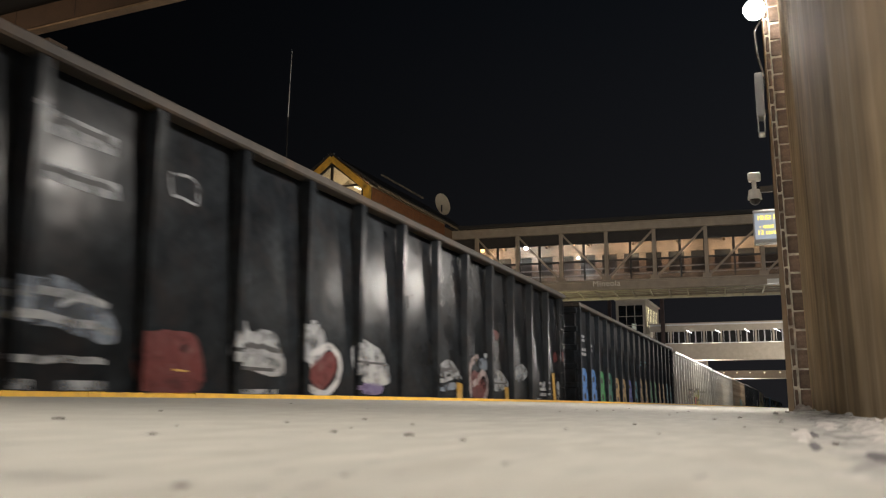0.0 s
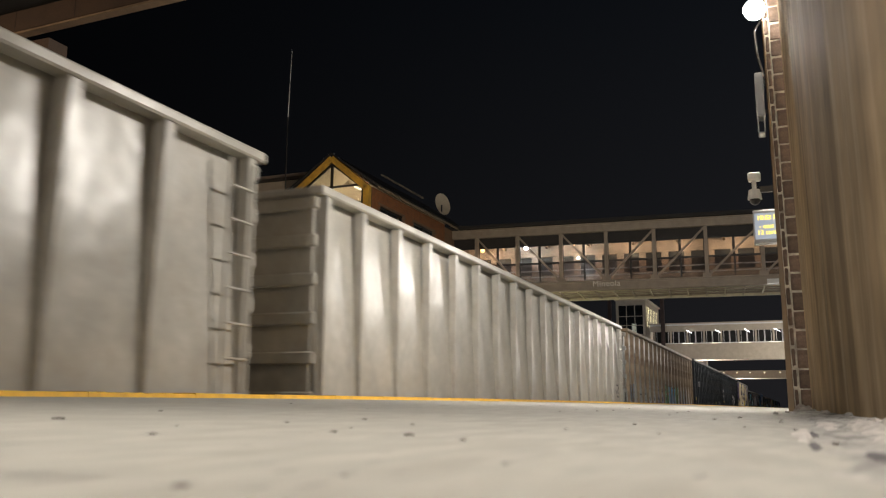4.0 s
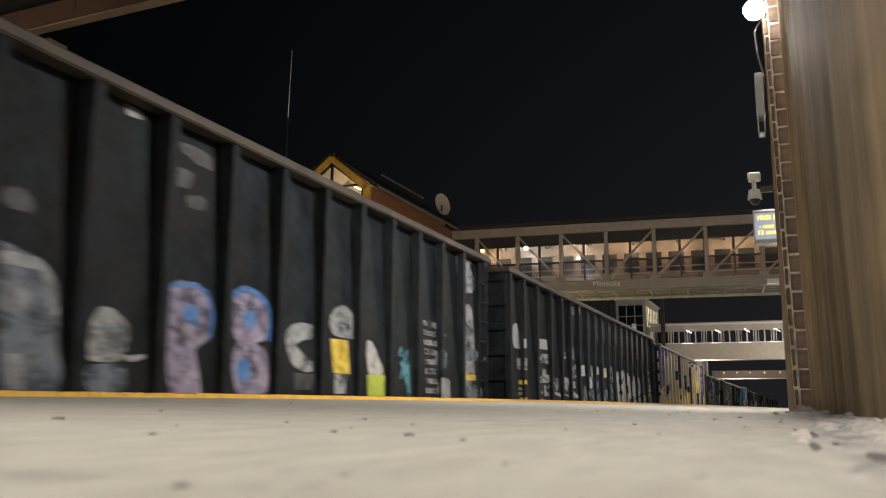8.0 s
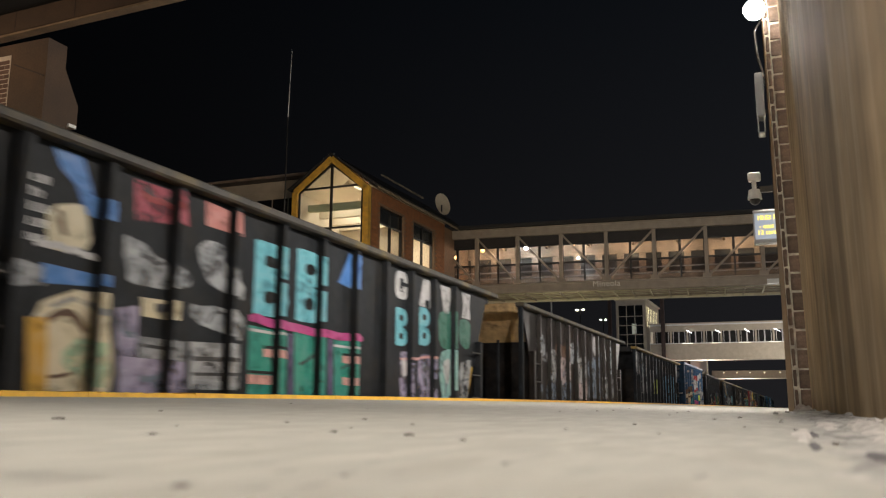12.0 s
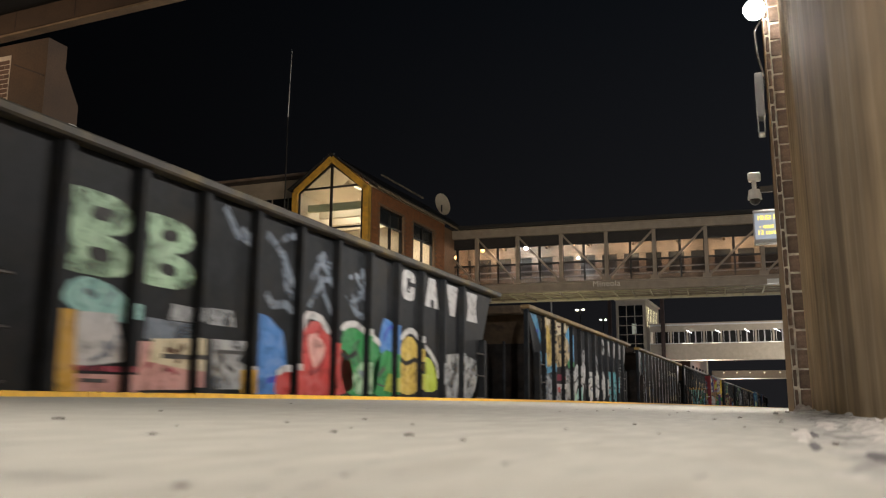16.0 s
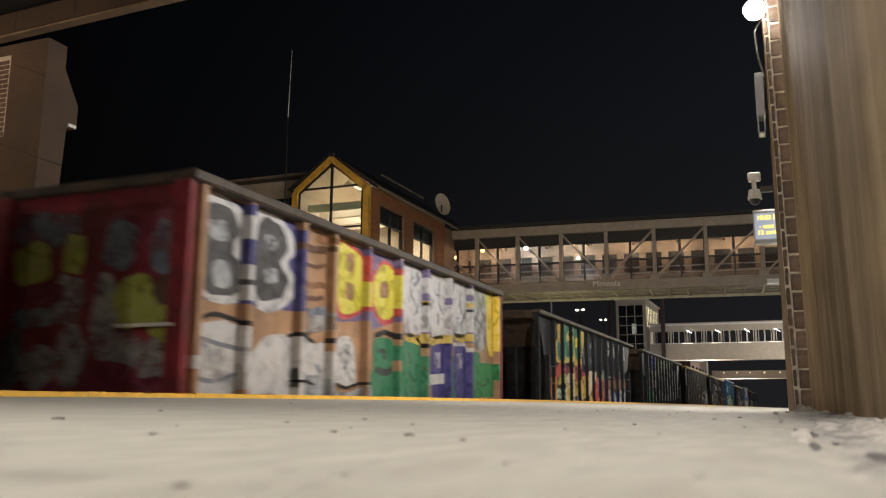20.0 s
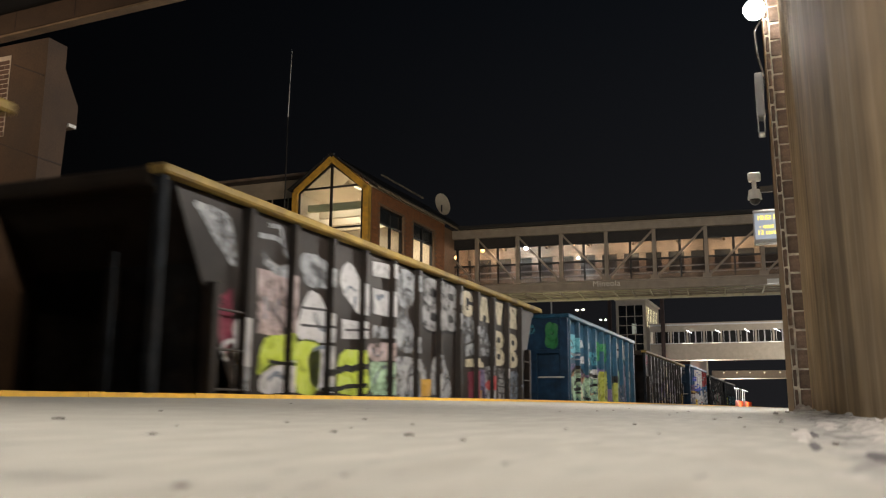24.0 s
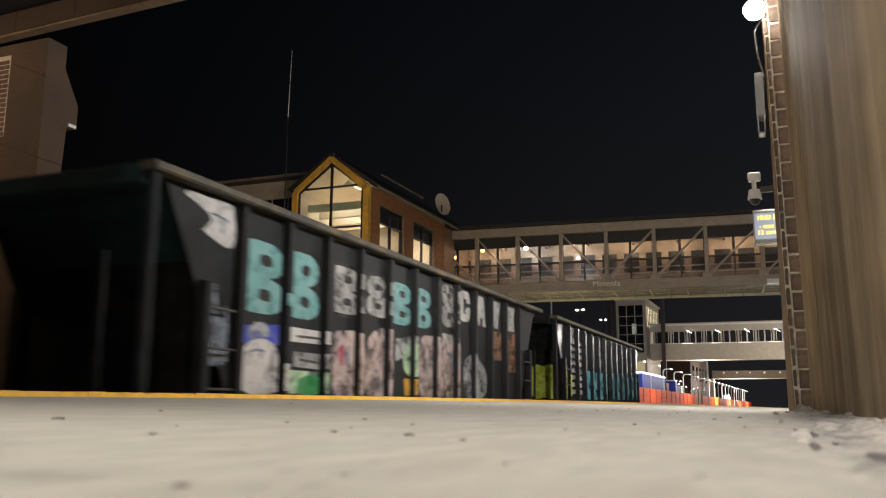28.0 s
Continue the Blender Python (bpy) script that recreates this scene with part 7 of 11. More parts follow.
    g(5, "scrawl", "slate", 3.34, 3.99, 0.23, 1.03)
    g(5, "scrawl", "slate", 0.48, 1.09, 0.65, 1.20)
    area(5, "pale", 1, 1, [(18.47, 2.50), (18.84, 2.62), (19.15, 2.48), (19.19, 2.19), (18.48, 2.07)])
    stroke(5, "slate", 2, 0.06, [(18.54, 2.23), (18.96, 2.26), (19.17, 2.21)])
    area(5, "pale", 1, 1, [(18.45, 2.76), (19.06, 2.93), (19.19, 2.71), (18.84, 2.66)])
    g(5, "bars", "pale", 17.16, 17.66, 1.18, 1.39)
    area(5, "slate", 1, 1, [(17.20, 0.93), (17.62, 0.94), (17.70, 0.77), (17.23, 0.67)])
    area(5, "pale", 1, 1, [(17.25, 0.47), (17.72, 0.50), (17.70, 0.16), (17.29, 0.15)])
    area(5, "yellow", 2, 0, [(18.45, 0.60), (19.05, 0.61), (19.03, 0.51), (18.46, 0.50)])
    area(5, "yellow", 2, 0, [(18.50, 0.19), (18.94, 0.20), (18.93, 0.14), (18.49, 0.14)])
    area(5, "slate", 1, 1, [(18.44, 1.05), (18.99, 1.09), (19.37, 0.97), (19.34, 0.88), (18.46, 0.84)])
    g(5, "bars", "pale", 18.44, 18.95, 0.65, 0.82)
    area(5, "slate", 1, 1, [(18.61, 0.42), (19.32, 0.40), (19.25, 0.19), (18.57, 0.17)])
    area(6, "white", 1, 0, [(2.45, 1.60), (3.48, 1.63), (3.45, 1.39), (2.44, 1.36)])
    area(6, "pale", 1, 0, [(2.43, 1.26), (3.44, 1.28), (3.41, 1.05), (2.44, 1.06)])
    stroke(6, "slate", 2, 0.07, [(2.49, 1.17), (2.89, 1.15), (3.36, 1.15)])
    area(6, "pale", 1, 0, [(2.43, 0.71), (2.82, 0.76), (2.82, 0.91), (3.14, 0.91), (3.17, 0.79), (3.41, 0.79), (3.40, 0.62), (2.86, 0.59), (2.45, 0.58)])
    stroke(6, "slate", 2, 0.06, [(2.50, 0.64), (2.84, 0.72), (3.30, 0.68)])
    area(6, "pale", 1, 0, [(2.89, 0.53), (3.39, 0.55), (3.38, 0.48), (3.06, 0.46), (3.07, 0.38), (3.30, 0.37), (3.29, 0.29), (2.89, 0.29)])
    area(6, "pale", 1, 0, [(2.41, 0.38), (2.76, 0.40), (2.76, 0.35), (2.42, 0.33)])
    area(6, "pale", 1, 0, [(2.38, 0.22), (2.88, 0.23), (2.87, 0.16), (2.36, 0.15)])
    area(6, "pale", 1, 0, [(3.66, 0.73), (4.21, 0.73), (4.22, 0.58), (4.10, 0.45), (3.85, 0.41), (3.85, 0.59), (3.67, 0.61)])
    stroke(6, "white", 2, 0.07, [(3.84, 0.38), (4.09, 0.35), (4.37, 0.31)])
    stroke(6, "slate", 2, 0.05, [(3.79, 0.58), (4.12, 0.57)])
    area(6, "pale", 1, 0, [(4.89, 0.80), (5.30, 0.77), (5.30, 0.52), (5.10, 0.43), (4.70, 0.45), (4.71, 0.57), (4.90, 0.60)])
    stroke(6, "pale", 2, 0.07, [(4.66, 0.37), (5.21, 0.32)])
    stroke(6, "slate", 2, 0.05, [(4.79, 0.60), (5.24, 0.64)])
    area(6, "pale", 1, 1, [(5.76, 1.56), (6.05, 1.61), (6.14, 1.29), (5.81, 1.30)])
    area(6, "pale", 1, 0, [(5.76, 1.08), (6.19, 1.17), (6.22, 1.03), (6.05, 0.94), (6.27, 0.84), (5.81, 0.78)])
    area(6, "pale", 1, 0, [(5.71, 0.71), (6.04, 0.71), (6.04, 0.54), (5.72, 0.53)])
    area(6, "pale", 1, 0, [(5.75, 0.46), (6.27, 0.35), (6.25, 0.28), (5.76, 0.27)])
    area(6, "white", 1, 0, [(6.77, 1.16), (7.30, 1.20), (7.31, 0.91), (6.81, 0.87)])
    area(6, "slate", 1, 1, [(6.90, 0.19), (7.05, 0.53), (7.39, 0.58), (7.25, 0.20)])
    g(6, "bars", "white", 4.85, 5.23, 1.25, 1.47)
    area(6, "slate", 0, 1, [(6.01, 2.81), (6.28, 2.74), (6.55, 2.77), (6.49, 2.55), (6.09, 2.55)])
    g(6, "scrawl", "white", 18.60, 19.15, 0.72, 1.42)
    g(6, "bars", "pale", 18.65, 19.08, 0.20, 0.72)
    g(6, "rect", "yellow", 18.65, 19.08, 0.49, 0.59)
    g(6, "scrawl", "pale", 19.18, 19.61, 0.21, 0.82)
    area(6, "white", 1, 1, [(0.61, 1.64), (0.98, 1.80), (1.17, 1.51), (1.40, 1.32), (0.75, 1.27)])
    area(6, "pale", 1, 0, [(0.83, 1.06), (1.63, 1.10), (1.58, 0.81), (0.84, 0.83)])
    stroke(6, "dark", 2, 0.05, [(0.90, 0.88), (1.55, 0.89)])
    area(6, "yellow", 1, 0, [(0.86, 0.60), (1.44, 0.61), (1.45, 0.52), (0.86, 0.51)])
    area(6, "yellow", 1, 0, [(0.88, 0.23), (1.32, 0.24), (1.30, 0.19), (0.88, 0.18)])
    g(6, "bars", "pale", 0.87, 1.35, 0.27, 0.48)
    area(6, "slate", 1, 1, [(7.04, 0.56), (7.39, 0.58), (7.41, 0.21), (7.06, 0.21)])
    area(6, "pale", 1, 1, [(8.07, 1.19), (8.35, 1.21), (8.37, 0.72), (8.09, 0.70)])
    area(6, "white", 1.3, 1, [(7.75, 0.83), (8.11, 0.86), (8.13, 0.61), (7.76, 0.60)])
    area(6, "slate", 1, 1, [(7.95, 0.58), (8.26, 0.59), (8.28, 0.23), (7.97, 0.22)])
    area(6, "white", 1, 0, [(8.80, 1.21), (9.18, 1.24), (9.19, 1.01), (8.80, 0.98)])
    area(6, "slate", 1, 1, [(8.78, 0.77), (9.04, 0.79), (9.05, 0.57), (8.79, 0.56)])
    area(6, "slate", 1, 1, [(8.77, 0.41), (9.10, 0.42), (9.11, 0.19), (8.78, 0.19)])
    area(6, "cream", 1, 0, [(9.81, 1.21), (10.35, 1.25), (10.36, 0.97), (9.82, 0.93)])
    area(6, "slate", 1, 1, [(9.80, 0.52), (10.27, 0.54), (10.28, 0.21), (9.81, 0.20)])
    area(6, "slate", 1, 1, [(10.89, 1.26), (11.38, 1.30), (11.38, 0.88), (10.89, 0.85)])
    area(6, "slate", 1.2, 1, [(10.78, 0.70), (11.14, 0.72), (11.14, 0.22), (10.79, 0.21)])
    area(6, "white", 1, 0, [(11.95, 1.19), (12.62, 1.23), (12.63, 0.97), (12.27, 0.95), (12.28, 0.83), (12.53, 0.80), (12.55, 0.59), (12.23, 0.56), (12.24, 0.46), (12.61, 0.45), (12.61, 0.14), (11.96, 0.13)])
    area(6, "white", 1, 1, [(12.94, 1.28), (13.32, 1.30), (13.66, 1.12), (13.63, 0.83), (13.46, 0.70), (13.61, 0.47), (13.61, 0.16), (12.93, 0.15), (12.87, 0.50), (12.97, 0.73)])
    area(6, "dark", 2, 1, [(13.12, 1.07), (13.31, 1.07), (13.25, 0.91), (13.16, 0.94)])
    area(6, "dark", 2, 1, [(13.16, 0.45), (13.29, 0.43), (13.30, 0.16), (13.16, 0.15)])
    area(6, "white", 1, 1, [(13.97, 1.04), (14.53, 1.11), (14.59, 0.43), (14.02, 0.41)])
    area(6, "slate", 1, 1, [(13.99, 0.33), (14.42, 0.34), (14.44, 0.17), (14.00, 0.16)])
    area(6, "white", 1, 1, [(15.00, 1.11), (15.54, 1.11), (15.45, 0.45), (14.96, 0.43)])
    area(6, "pale", 1, 1, [(14.94, 0.34), (15.48, 0.35), (15.49, 0.19), (14.96, 0.18)])
    area(6, "white", 1, 1, [(15.86, 0.98), (16.10, 1.17), (16.48, 1.13), (16.72, 0.90), (16.62, 0.60), (16.12, 0.47), (15.86, 0.66)])
    area(6, "black", 3, 1, [(16.22, 0.94), (16.38, 0.94), (16.36, 0.68), (16.20, 0.68)])
    area(6, "pale", 1, 1, [(16.00, 0.40), (16.50, 0.41), (16.51, 0.20), (16.01, 0.19)])
    g(6, "bars", "slate", 17.15, 17.71, 1.14, 1.41)
    g(6, "bars", "slate", 17.04, 17.43, 0.42, 1.11)
    area(6, "pale", 1, 1, [(17.38, 0.45), (17.76, 0.47), (17.77, 0.22), (17.39, 0.22)])
    area(7, "purple", 0, 0, [(0.20, 2.64), (1.74, 2.66), (1.74, 1.02), (0.93, 0.98), (0.20, 0.86)])
    g(7, "bars", "lilac", 0.42, 1.02, 1.81, 2.06)
    g(7, "bars", "lilac", 0.44, 1.04, 1.40, 1.61)
    area(7, "purple", 0, 0, [(1.75, 2.66), (3.39, 2.65), (3.39, 2.56), (1.75, 2.10)])
    stroke(7, "pale", 3, 0.06, [(1.75, 2.10), (2.62, 2.42), (4.25, 2.64)])
    area(7, "navy", 1, 0, [(1.26, 1.98), (1.74, 2.01), (1.75, 0.26), (1.24, 0.25)])
    stroke(7, "pale", 3, 0.05, [(0.29, 0.98), (0.93, 0.90), (1.30, 0.72)])
    area(7, "navy", 2, 0, [(1.51, 0.29), (1.58, 0.63), (1.96, 0.99), (3.41, 1.19), (3.48, 0.84), (2.19, 0.61)])
    area(7, "denim", 2.5, 1, [(2.95, 1.08), (3.38, 1.12), (3.40, 0.88), (3.05, 0.84)])
    stroke(7, "pale", 3, 0.05, [(1.65, 0.42), (2.66, 0.63), (3.41, 0.90)])
    g(7, "bars", "white", 2.62, 3.10, 0.46, 0.72)
    area(7, "ochre", 0, 0, [(3.89, 0.80), (4.62, 0.87), (4.69, 0.16), (3.96, 0.15)])
    area(7, "mustard", 0, 0, [(5.17, 0.85), (5.89, 0.92), (5.95, 0.16), (5.23, 0.15)])
    area(7, "citron", 0, 0, [(6.43, 0.85), (7.05, 0.90), (7.10, 0.18), (6.48, 0.17)])
    area(7, "yellow", 0, 0, [(7.54, 0.80), (8.29, 0.85), (8.33, 0.18), (7.58, 0.17)])
    area(7, "yellow", 0, 0, [(8.84, 0.65), (9.46, 0.68), (9.48, 0.20), (8.86, 0.19)])
    area(7, "yellow", 0, 0, [(9.97, 0.98), (10.95, 1.05), (10.97, 0.22), (10.00, 0.20)])
    area(7, "ochre", 0, 0, [(0.30, 0.82), (1.15, 0.70), (1.15, 0.16), (0.30, 0.15)])
    area(7, "gold", 0, 0, [(1.80, 0.60), (3.42, 0.54), (3.42, 0.17), (1.80, 0.16)])
    stroke(7, "pale", 1, 0.05, [(4.05, 2.00), (4.29, 2.03), (4.55, 2.04)])
    stroke(7, "pale", 1, 0.05, [(4.03, 1.81), (4.32, 1.84), (4.64, 1.85)])
    stroke(7, "pale", 1, 0.05, [(4.09, 1.61), (4.38, 1.63), (4.69, 1.62)])
    stroke(7, "pale", 1, 0.05, [(5.34, 2.31), (5.70, 2.35), (6.08, 2.36)])
    stroke(7, "pale", 1, 0.05, [(5.32, 2.03), (5.67, 2.07), (6.05, 2.08)])
    area(7, "navy", 2, 0, [(5.44, 1.72), (6.12, 1.88), (6.15, 1.43), (5.48, 1.30)])
    area(7, "navy", 2, 0, [(6.12, 1.90), (6.98, 2.05), (7.01, 1.60), (6.15, 1.44)])
    area(7, "navy", 2.4, 0, [(6.85, 2.71), (7.88, 2.68), (7.66, 2.16), (7.41, 1.07), (7.06, 0.97), (6.97, 1.93)])
    area(7, "dark", 2.6, 0, [(7.08, 0.73), (7.27, 0.64), (7.29, 0.44), (7.12, 0.47)])
    area(7, "denim", 3, 1, [(7.46, 2.53), (7.79, 2.58), (7.60, 2.11), (7.42, 1.86)])
    area(7, "navy", 3, 0, [(9.04, 1.79), (9.91, 1.73), (9.72, 1.12), (9.28, 0.63), (8.81, 0.68), (8.95, 1.29)])
    stroke(7, "denim", 4, 0.14, [(9.08, 0.98), (9.40, 1.34), (9.71, 1.50)])
    stroke(7, "denim", 4, 0.1, [(8.94, 0.77), (9.23, 0.82)])
    area(7, "navy", 3, 0, [(9.84, 1.23), (11.04, 1.16), (11.05, 0.83), (10.63, 0.88), (9.85, 1.09)])
    area(7, "purple", 3, 0, [(11.03, 0.16), (11.06, 0.89), (11.52, 1.80), (12.06, 2.23), (11.86, 0.17)])
    area(7, "navy", 4, 0, [(11.82, 0.17), (11.65, 1.76), (12.14, 2.49), (12.46, 2.18), (12.83, 0.19)])
    area(7, "dark", 5, 0, [(11.86, 0.21), (11.80, 1.59), (12.33, 1.88), (12.49, 1.09), (12.20, 0.22)])
    stroke(7, "teal", 5, 0.06, [(11.07, 0.48), (11.10, 0.95), (11.62, 1.85), (12.05, 2.30)])
    stroke(7, "pale", 5, 0.03, [(11.84, 0.46), (11.82, 1.28), (11.92, 1.81)])
    area(7, "purple", 2, 0, [(12.09, 2.68), (13.70, 2.81), (14.95, 2.80), (12.30, 2.29)])
    stroke(7, "white", 4, 0.06, [(12.40, 2.36), (13.10, 2.48), (14.04, 2.72), (14.95, 2.77)])
    stroke(7, "navy", 5, 0.08, [(12.56, 2.28), (13.72, 2.52), (14.95, 2.71)])
    area(7, "dark", 3, 0, [(11.12, 2.77), (11.44, 2.75), (12.16, 2.56), (11.81, 2.38)])
    stroke(7, "white", 4, 0.05, [(11.22, 2.62), (11.57, 2.58), (11.92, 2.44)])
    area(7, "navy", 3, 0, [(14.86, 2.65), (15.39, 2.71), (15.34, 1.96), (14.92, 1.92)])
    area(7, "yellow", 3, 0, [(14.81, 1.52), (15.75, 1.58), (15.66, 0.92), (14.80, 0.83)])
    area(7, "navy", 3, 0, [(14.80, 0.81), (15.77, 0.93), (15.75, 0.19), (14.83, 0.19)])
    stroke(7, "white", 4, 0.05, [(14.76, 0.81), (15.74, 0.96)])
    area(7, "yellow", 2, 0, [(13.50, 0.81), (14.22, 0.85), (14.20, 0.21), (13.57, 0.20)])
    area(7, "rust", 1, 0, [(15.15, 2.62), (16.00, 2.69), (15.90, 2.22), (15.27, 2.21)])
    area(7, "purple", 2, 0, [(17.48, 2.87), (19.53, 2.79), (19.53, 0.79), (17.51, 0.71)])
    area(7, "lilac", 3, 0, [(17.82, 2.83), (18.28, 2.80), (18.23, 1.04), (17.83, 1.01)])
    stroke(7, "white", 4, 0.06, [(18.52, 2.31), (18.46, 1.78), (18.40, 1.15)])
    area(7, "dark", 3, 0, [(17.64, 0.71), (18.35, 0.74), (18.20, 0.19), (17.59, 0.18)])
    area(7, "cream", 3, 0, [(18.65, 0.76), (19.44, 0.74), (19.34, 0.20), (18.59, 0.19)])
    g(7, "bars", "dark", 15.96, 16.52, 0.24, 0.47)
    area(8, "blue", 1, 0, [(1.80, 2.18), (2.12, 2.22), (2.27, 1.79), (2.54, 1.75), (2.55, 1.58), (2.19, 1.61), (2.08, 1.82), (1.91, 1.92)])
    g(8, "bars", "white", 1.48, 1.80, 1.27, 1.86)
    area(8, "cream", 1, 1, [(1.84, 1.58), (2.18, 1.68), (2.25, 1.33), (1.87, 1.26)])
    stroke(8, "white", 2, 0.06, [(1.70, 1.28), (2.04, 1.29), (2.36, 1.25)])
    area(8, "pale", 0, 1, [(1.44, 1.10), (1.77, 1.13), (1.87, 0.99), (1.48, 0.92)])
    area(8, "blue", 1, 0, [(1.80, 1.14), (2.50, 1.12), (2.51, 1.03), (1.82, 0.98)])
    area(8, "cream", 1, 1, [(1.83, 0.12), (1.77, 0.71), (1.91, 0.88), (2.26, 0.97), (2.49, 0.88), (2.60, 0.17)])
    area(8, "ochre", 2, 0, [(1.69, 0.70), (1.89, 0.72), (1.95, 0.13), (1.75, 0.12)])
    stroke(8, "pale", 3, 0.05, [(1.92, 0.82), (2.21, 0.89), (2.47, 0.78)])
    area(8, "mint", 2, 1, [(2.08, 0.38), (2.30, 0.58), (2.58, 0.41), (2.47, 0.17)])
    area(8, "crimson", 0, 0, [(2.74, 2.06), (3.46, 2.07), (3.53, 1.77), (2.79, 1.68)])
    stroke(8, "darkred", 2, 0.06, [(2.84, 1.95), (3.23, 1.91), (3.48, 1.93)])
    area(8, "pinkred", 0, 0, [(3.77, 2.11), (4.41, 2.04), (4.43, 1.83), (3.80, 1.83)])
    area(8, "pale", 1, 1, [(2.67, 1.50), (2.92, 1.50), (3.28, 1.34), (3.53, 1.33), (3.55, 1.16), (2.85, 1.10), (2.73, 1.21)])
    area(8, "pale", 1, 1, [(3.68, 1.57), (4.04, 1.70), (4.16, 1.48), (4.47, 1.34), (4.43, 1.15), (3.89, 1.26)])
    area(8, "cream", 1, 0, [(2.93, 1.00), (3.44, 1.01), (3.46, 0.82), (2.95, 0.83)])
    area(8, "dark", 2, 1, [(3.12, 0.97), (3.28, 0.97), (3.25, 0.90), (3.13, 0.90)])
    area(8, "lilac", 0, 0, [(2.64, 0.87), (2.90, 0.92), (2.95, 0.14), (2.72, 0.14)])
    area(8, "lilac", 1, 0, [(2.70, 0.46), (3.57, 0.45), (3.60, 0.15), (2.74, 0.14)])
    area(8, "pale", 1, 0, [(2.93, 0.65), (3.55, 0.64), (3.57, 0.45), (2.95, 0.46)])
    stroke(8, "dark", 2, 0.05, [(3.01, 0.57), (3.48, 0.55)])
    area(8, "pale", 1, 1, [(3.65, 1.01), (4.10, 1.03), (4.50, 0.98), (4.47, 0.74), (4.12, 0.77), (3.71, 0.85)])
    area(8, "pale", 0, 0, [(3.64, 0.65), (4.47, 0.68), (4.48, 0.20), (3.68, 0.19)])
    stroke(8, "dark", 2, 0.07, [(3.70, 0.49), (4.44, 0.51)])
    stroke(8, "dark", 2, 0.05, [(3.71, 0.34), (4.45, 0.36)])
    g(8, "bee", "cyan", 4.67, 5.38, 1.02, 1.86)
    g(8, "bee", "cyan", 5.54, 6.24, 1.03, 1.91)
    area(8, "jade", 0, 0, [(4.61, 0.90), (5.38, 0.87), (5.40, 0.16), (4.65, 0.15)])
    area(8, "jade", 0, 0, [(5.53, 0.91), (6.29, 0.91), (6.33, 0.17), (5.58, 0.16)])
    area(8, "jade", 0, 0, [(6.48, 0.88), (7.21, 0.90), (7.21, 0.18), (6.52, 0.17)])
    stroke(8, "magenta", 3, 0.1, [(4.60, 0.98), (5.40, 0.95), (6.33, 0.93), (7.26, 0.94)])
    stroke(8, "purple", 3, 0.12, [(5.44, 0.87), (5.49, 0.16)])
    stroke(8, "purple", 3, 0.12, [(6.38, 0.88), (6.42, 0.17)])
    area(8, "pink", 2, 0, [(4.90, 0.66), (5.37, 0.66), (5.38, 0.57), (4.91, 0.57)])
    area(8, "pink", 2, 0, [(4.63, 0.37), (5.09, 0.37), (5.10, 0.27), (4.64, 0.27)])
    area(8, "pink", 2, 0, [(6.71, 0.68), (7.20, 0.69), (7.21, 0.59), (6.72, 0.59)])
    area(8, "pink", 2, 0, [(6.73, 0.41), (7.12, 0.40), (7.13, 0.30), (6.73, 0.31)])
    stroke(8, "black", 3, 0.05, [(4.91, 0.68), (5.39, 0.69)])
    stroke(8, "black", 3, 0.05, [(4.63, 0.40), (5.11, 0.40)])
    stroke(8, "black", 3, 0.05, [(6.70, 0.70), (7.24, 0.71)])
    stroke(8, "white", 3, 0.05, [(4.61, 0.85), (5.29, 0.84)])
    stroke(8, "white", 3, 0.05, [(6.48, 0.80), (7.20, 0.80)])
    g(8, "slant", "blue", 6.56, 7.23, 1.58, 2.16)
    g(8, "mark0", "white", 8.30, 8.75, 1.63, 2.15)
    g(8, "mark1", "white", 9.19, 9.84, 1.61, 2.16)
    g(8, "mark2", "white", 10.09, 10.61, 1.60, 2.15)
    g(8, "mark3", "white", 11.11, 11.55, 1.60, 2.14)
    g(8, "bee", "cyan", 8.33, 8.77, 0.93, 1.50)
    g(8, "bee", "cyan", 9.20, 9.66, 0.99, 1.60)
    area(8, "lilac", 1, 1, [(8.49, 0.76), (8.74, 0.84), (8.84, 0.54), (9.08, 0.33), (8.87, 0.14), (8.56, 0.14)])
    area(8, "white", 2, 1, [(8.55, 0.69), (8.70, 0.74), (8.75, 0.53), (8.60, 0.48)])
    area(8, "lilac", 1, 1, [(9.20, 0.75), (9.64, 0.85), (9.95, 0.62), (9.63, 0.40), (9.93, 0.16), (9.27, 0.15)])
    stroke(8, "dark", 2, 0.07, [(9.34, 0.58), (9.59, 0.64), (9.68, 0.41)])
    area(8, "aqua", 1, 1, [(10.06, 0.83), (10.62, 1.00), (10.83, 0.58), (10.44, 0.17), (10.20, 0.17)])
    area(8, "white", 2, 1, [(10.22, 0.75), (10.50, 0.82), (10.49, 0.45), (10.33, 0.44)])
    area(8, "pale", 1, 1, [(10.89, 0.69), (11.57, 0.86), (11.40, 0.19), (11.03, 0.18)])
    stroke(8, "slate", 2, 0.06, [(11.05, 0.48), (11.48, 0.53)])
    area(8, "ochre", 2, 0, [(11.56, 0.74), (11.67, 0.76), (11.40, 0.20), (11.40, 0.19)])
    area(8, "pine", 0, 1, [(10.07, 1.57), (10.74, 1.63), (10.79, 1.06), (10.12, 1.04)])
    area(8, "pine", 0, 1, [(11.00, 1.56), (11.52, 1.53), (11.45, 1.08), (11.04, 1.15)])
    stroke(8, "pink", 2, 0.04, [(8.49, 0.74), (9.14, 0.78), (9.99, 0.83)])
    area(9, "pale", 1, 1, [(1.44, 1.59), (2.00, 1.70), (2.17, 1.30), (1.72, 1.16), (1.45, 1.33)])
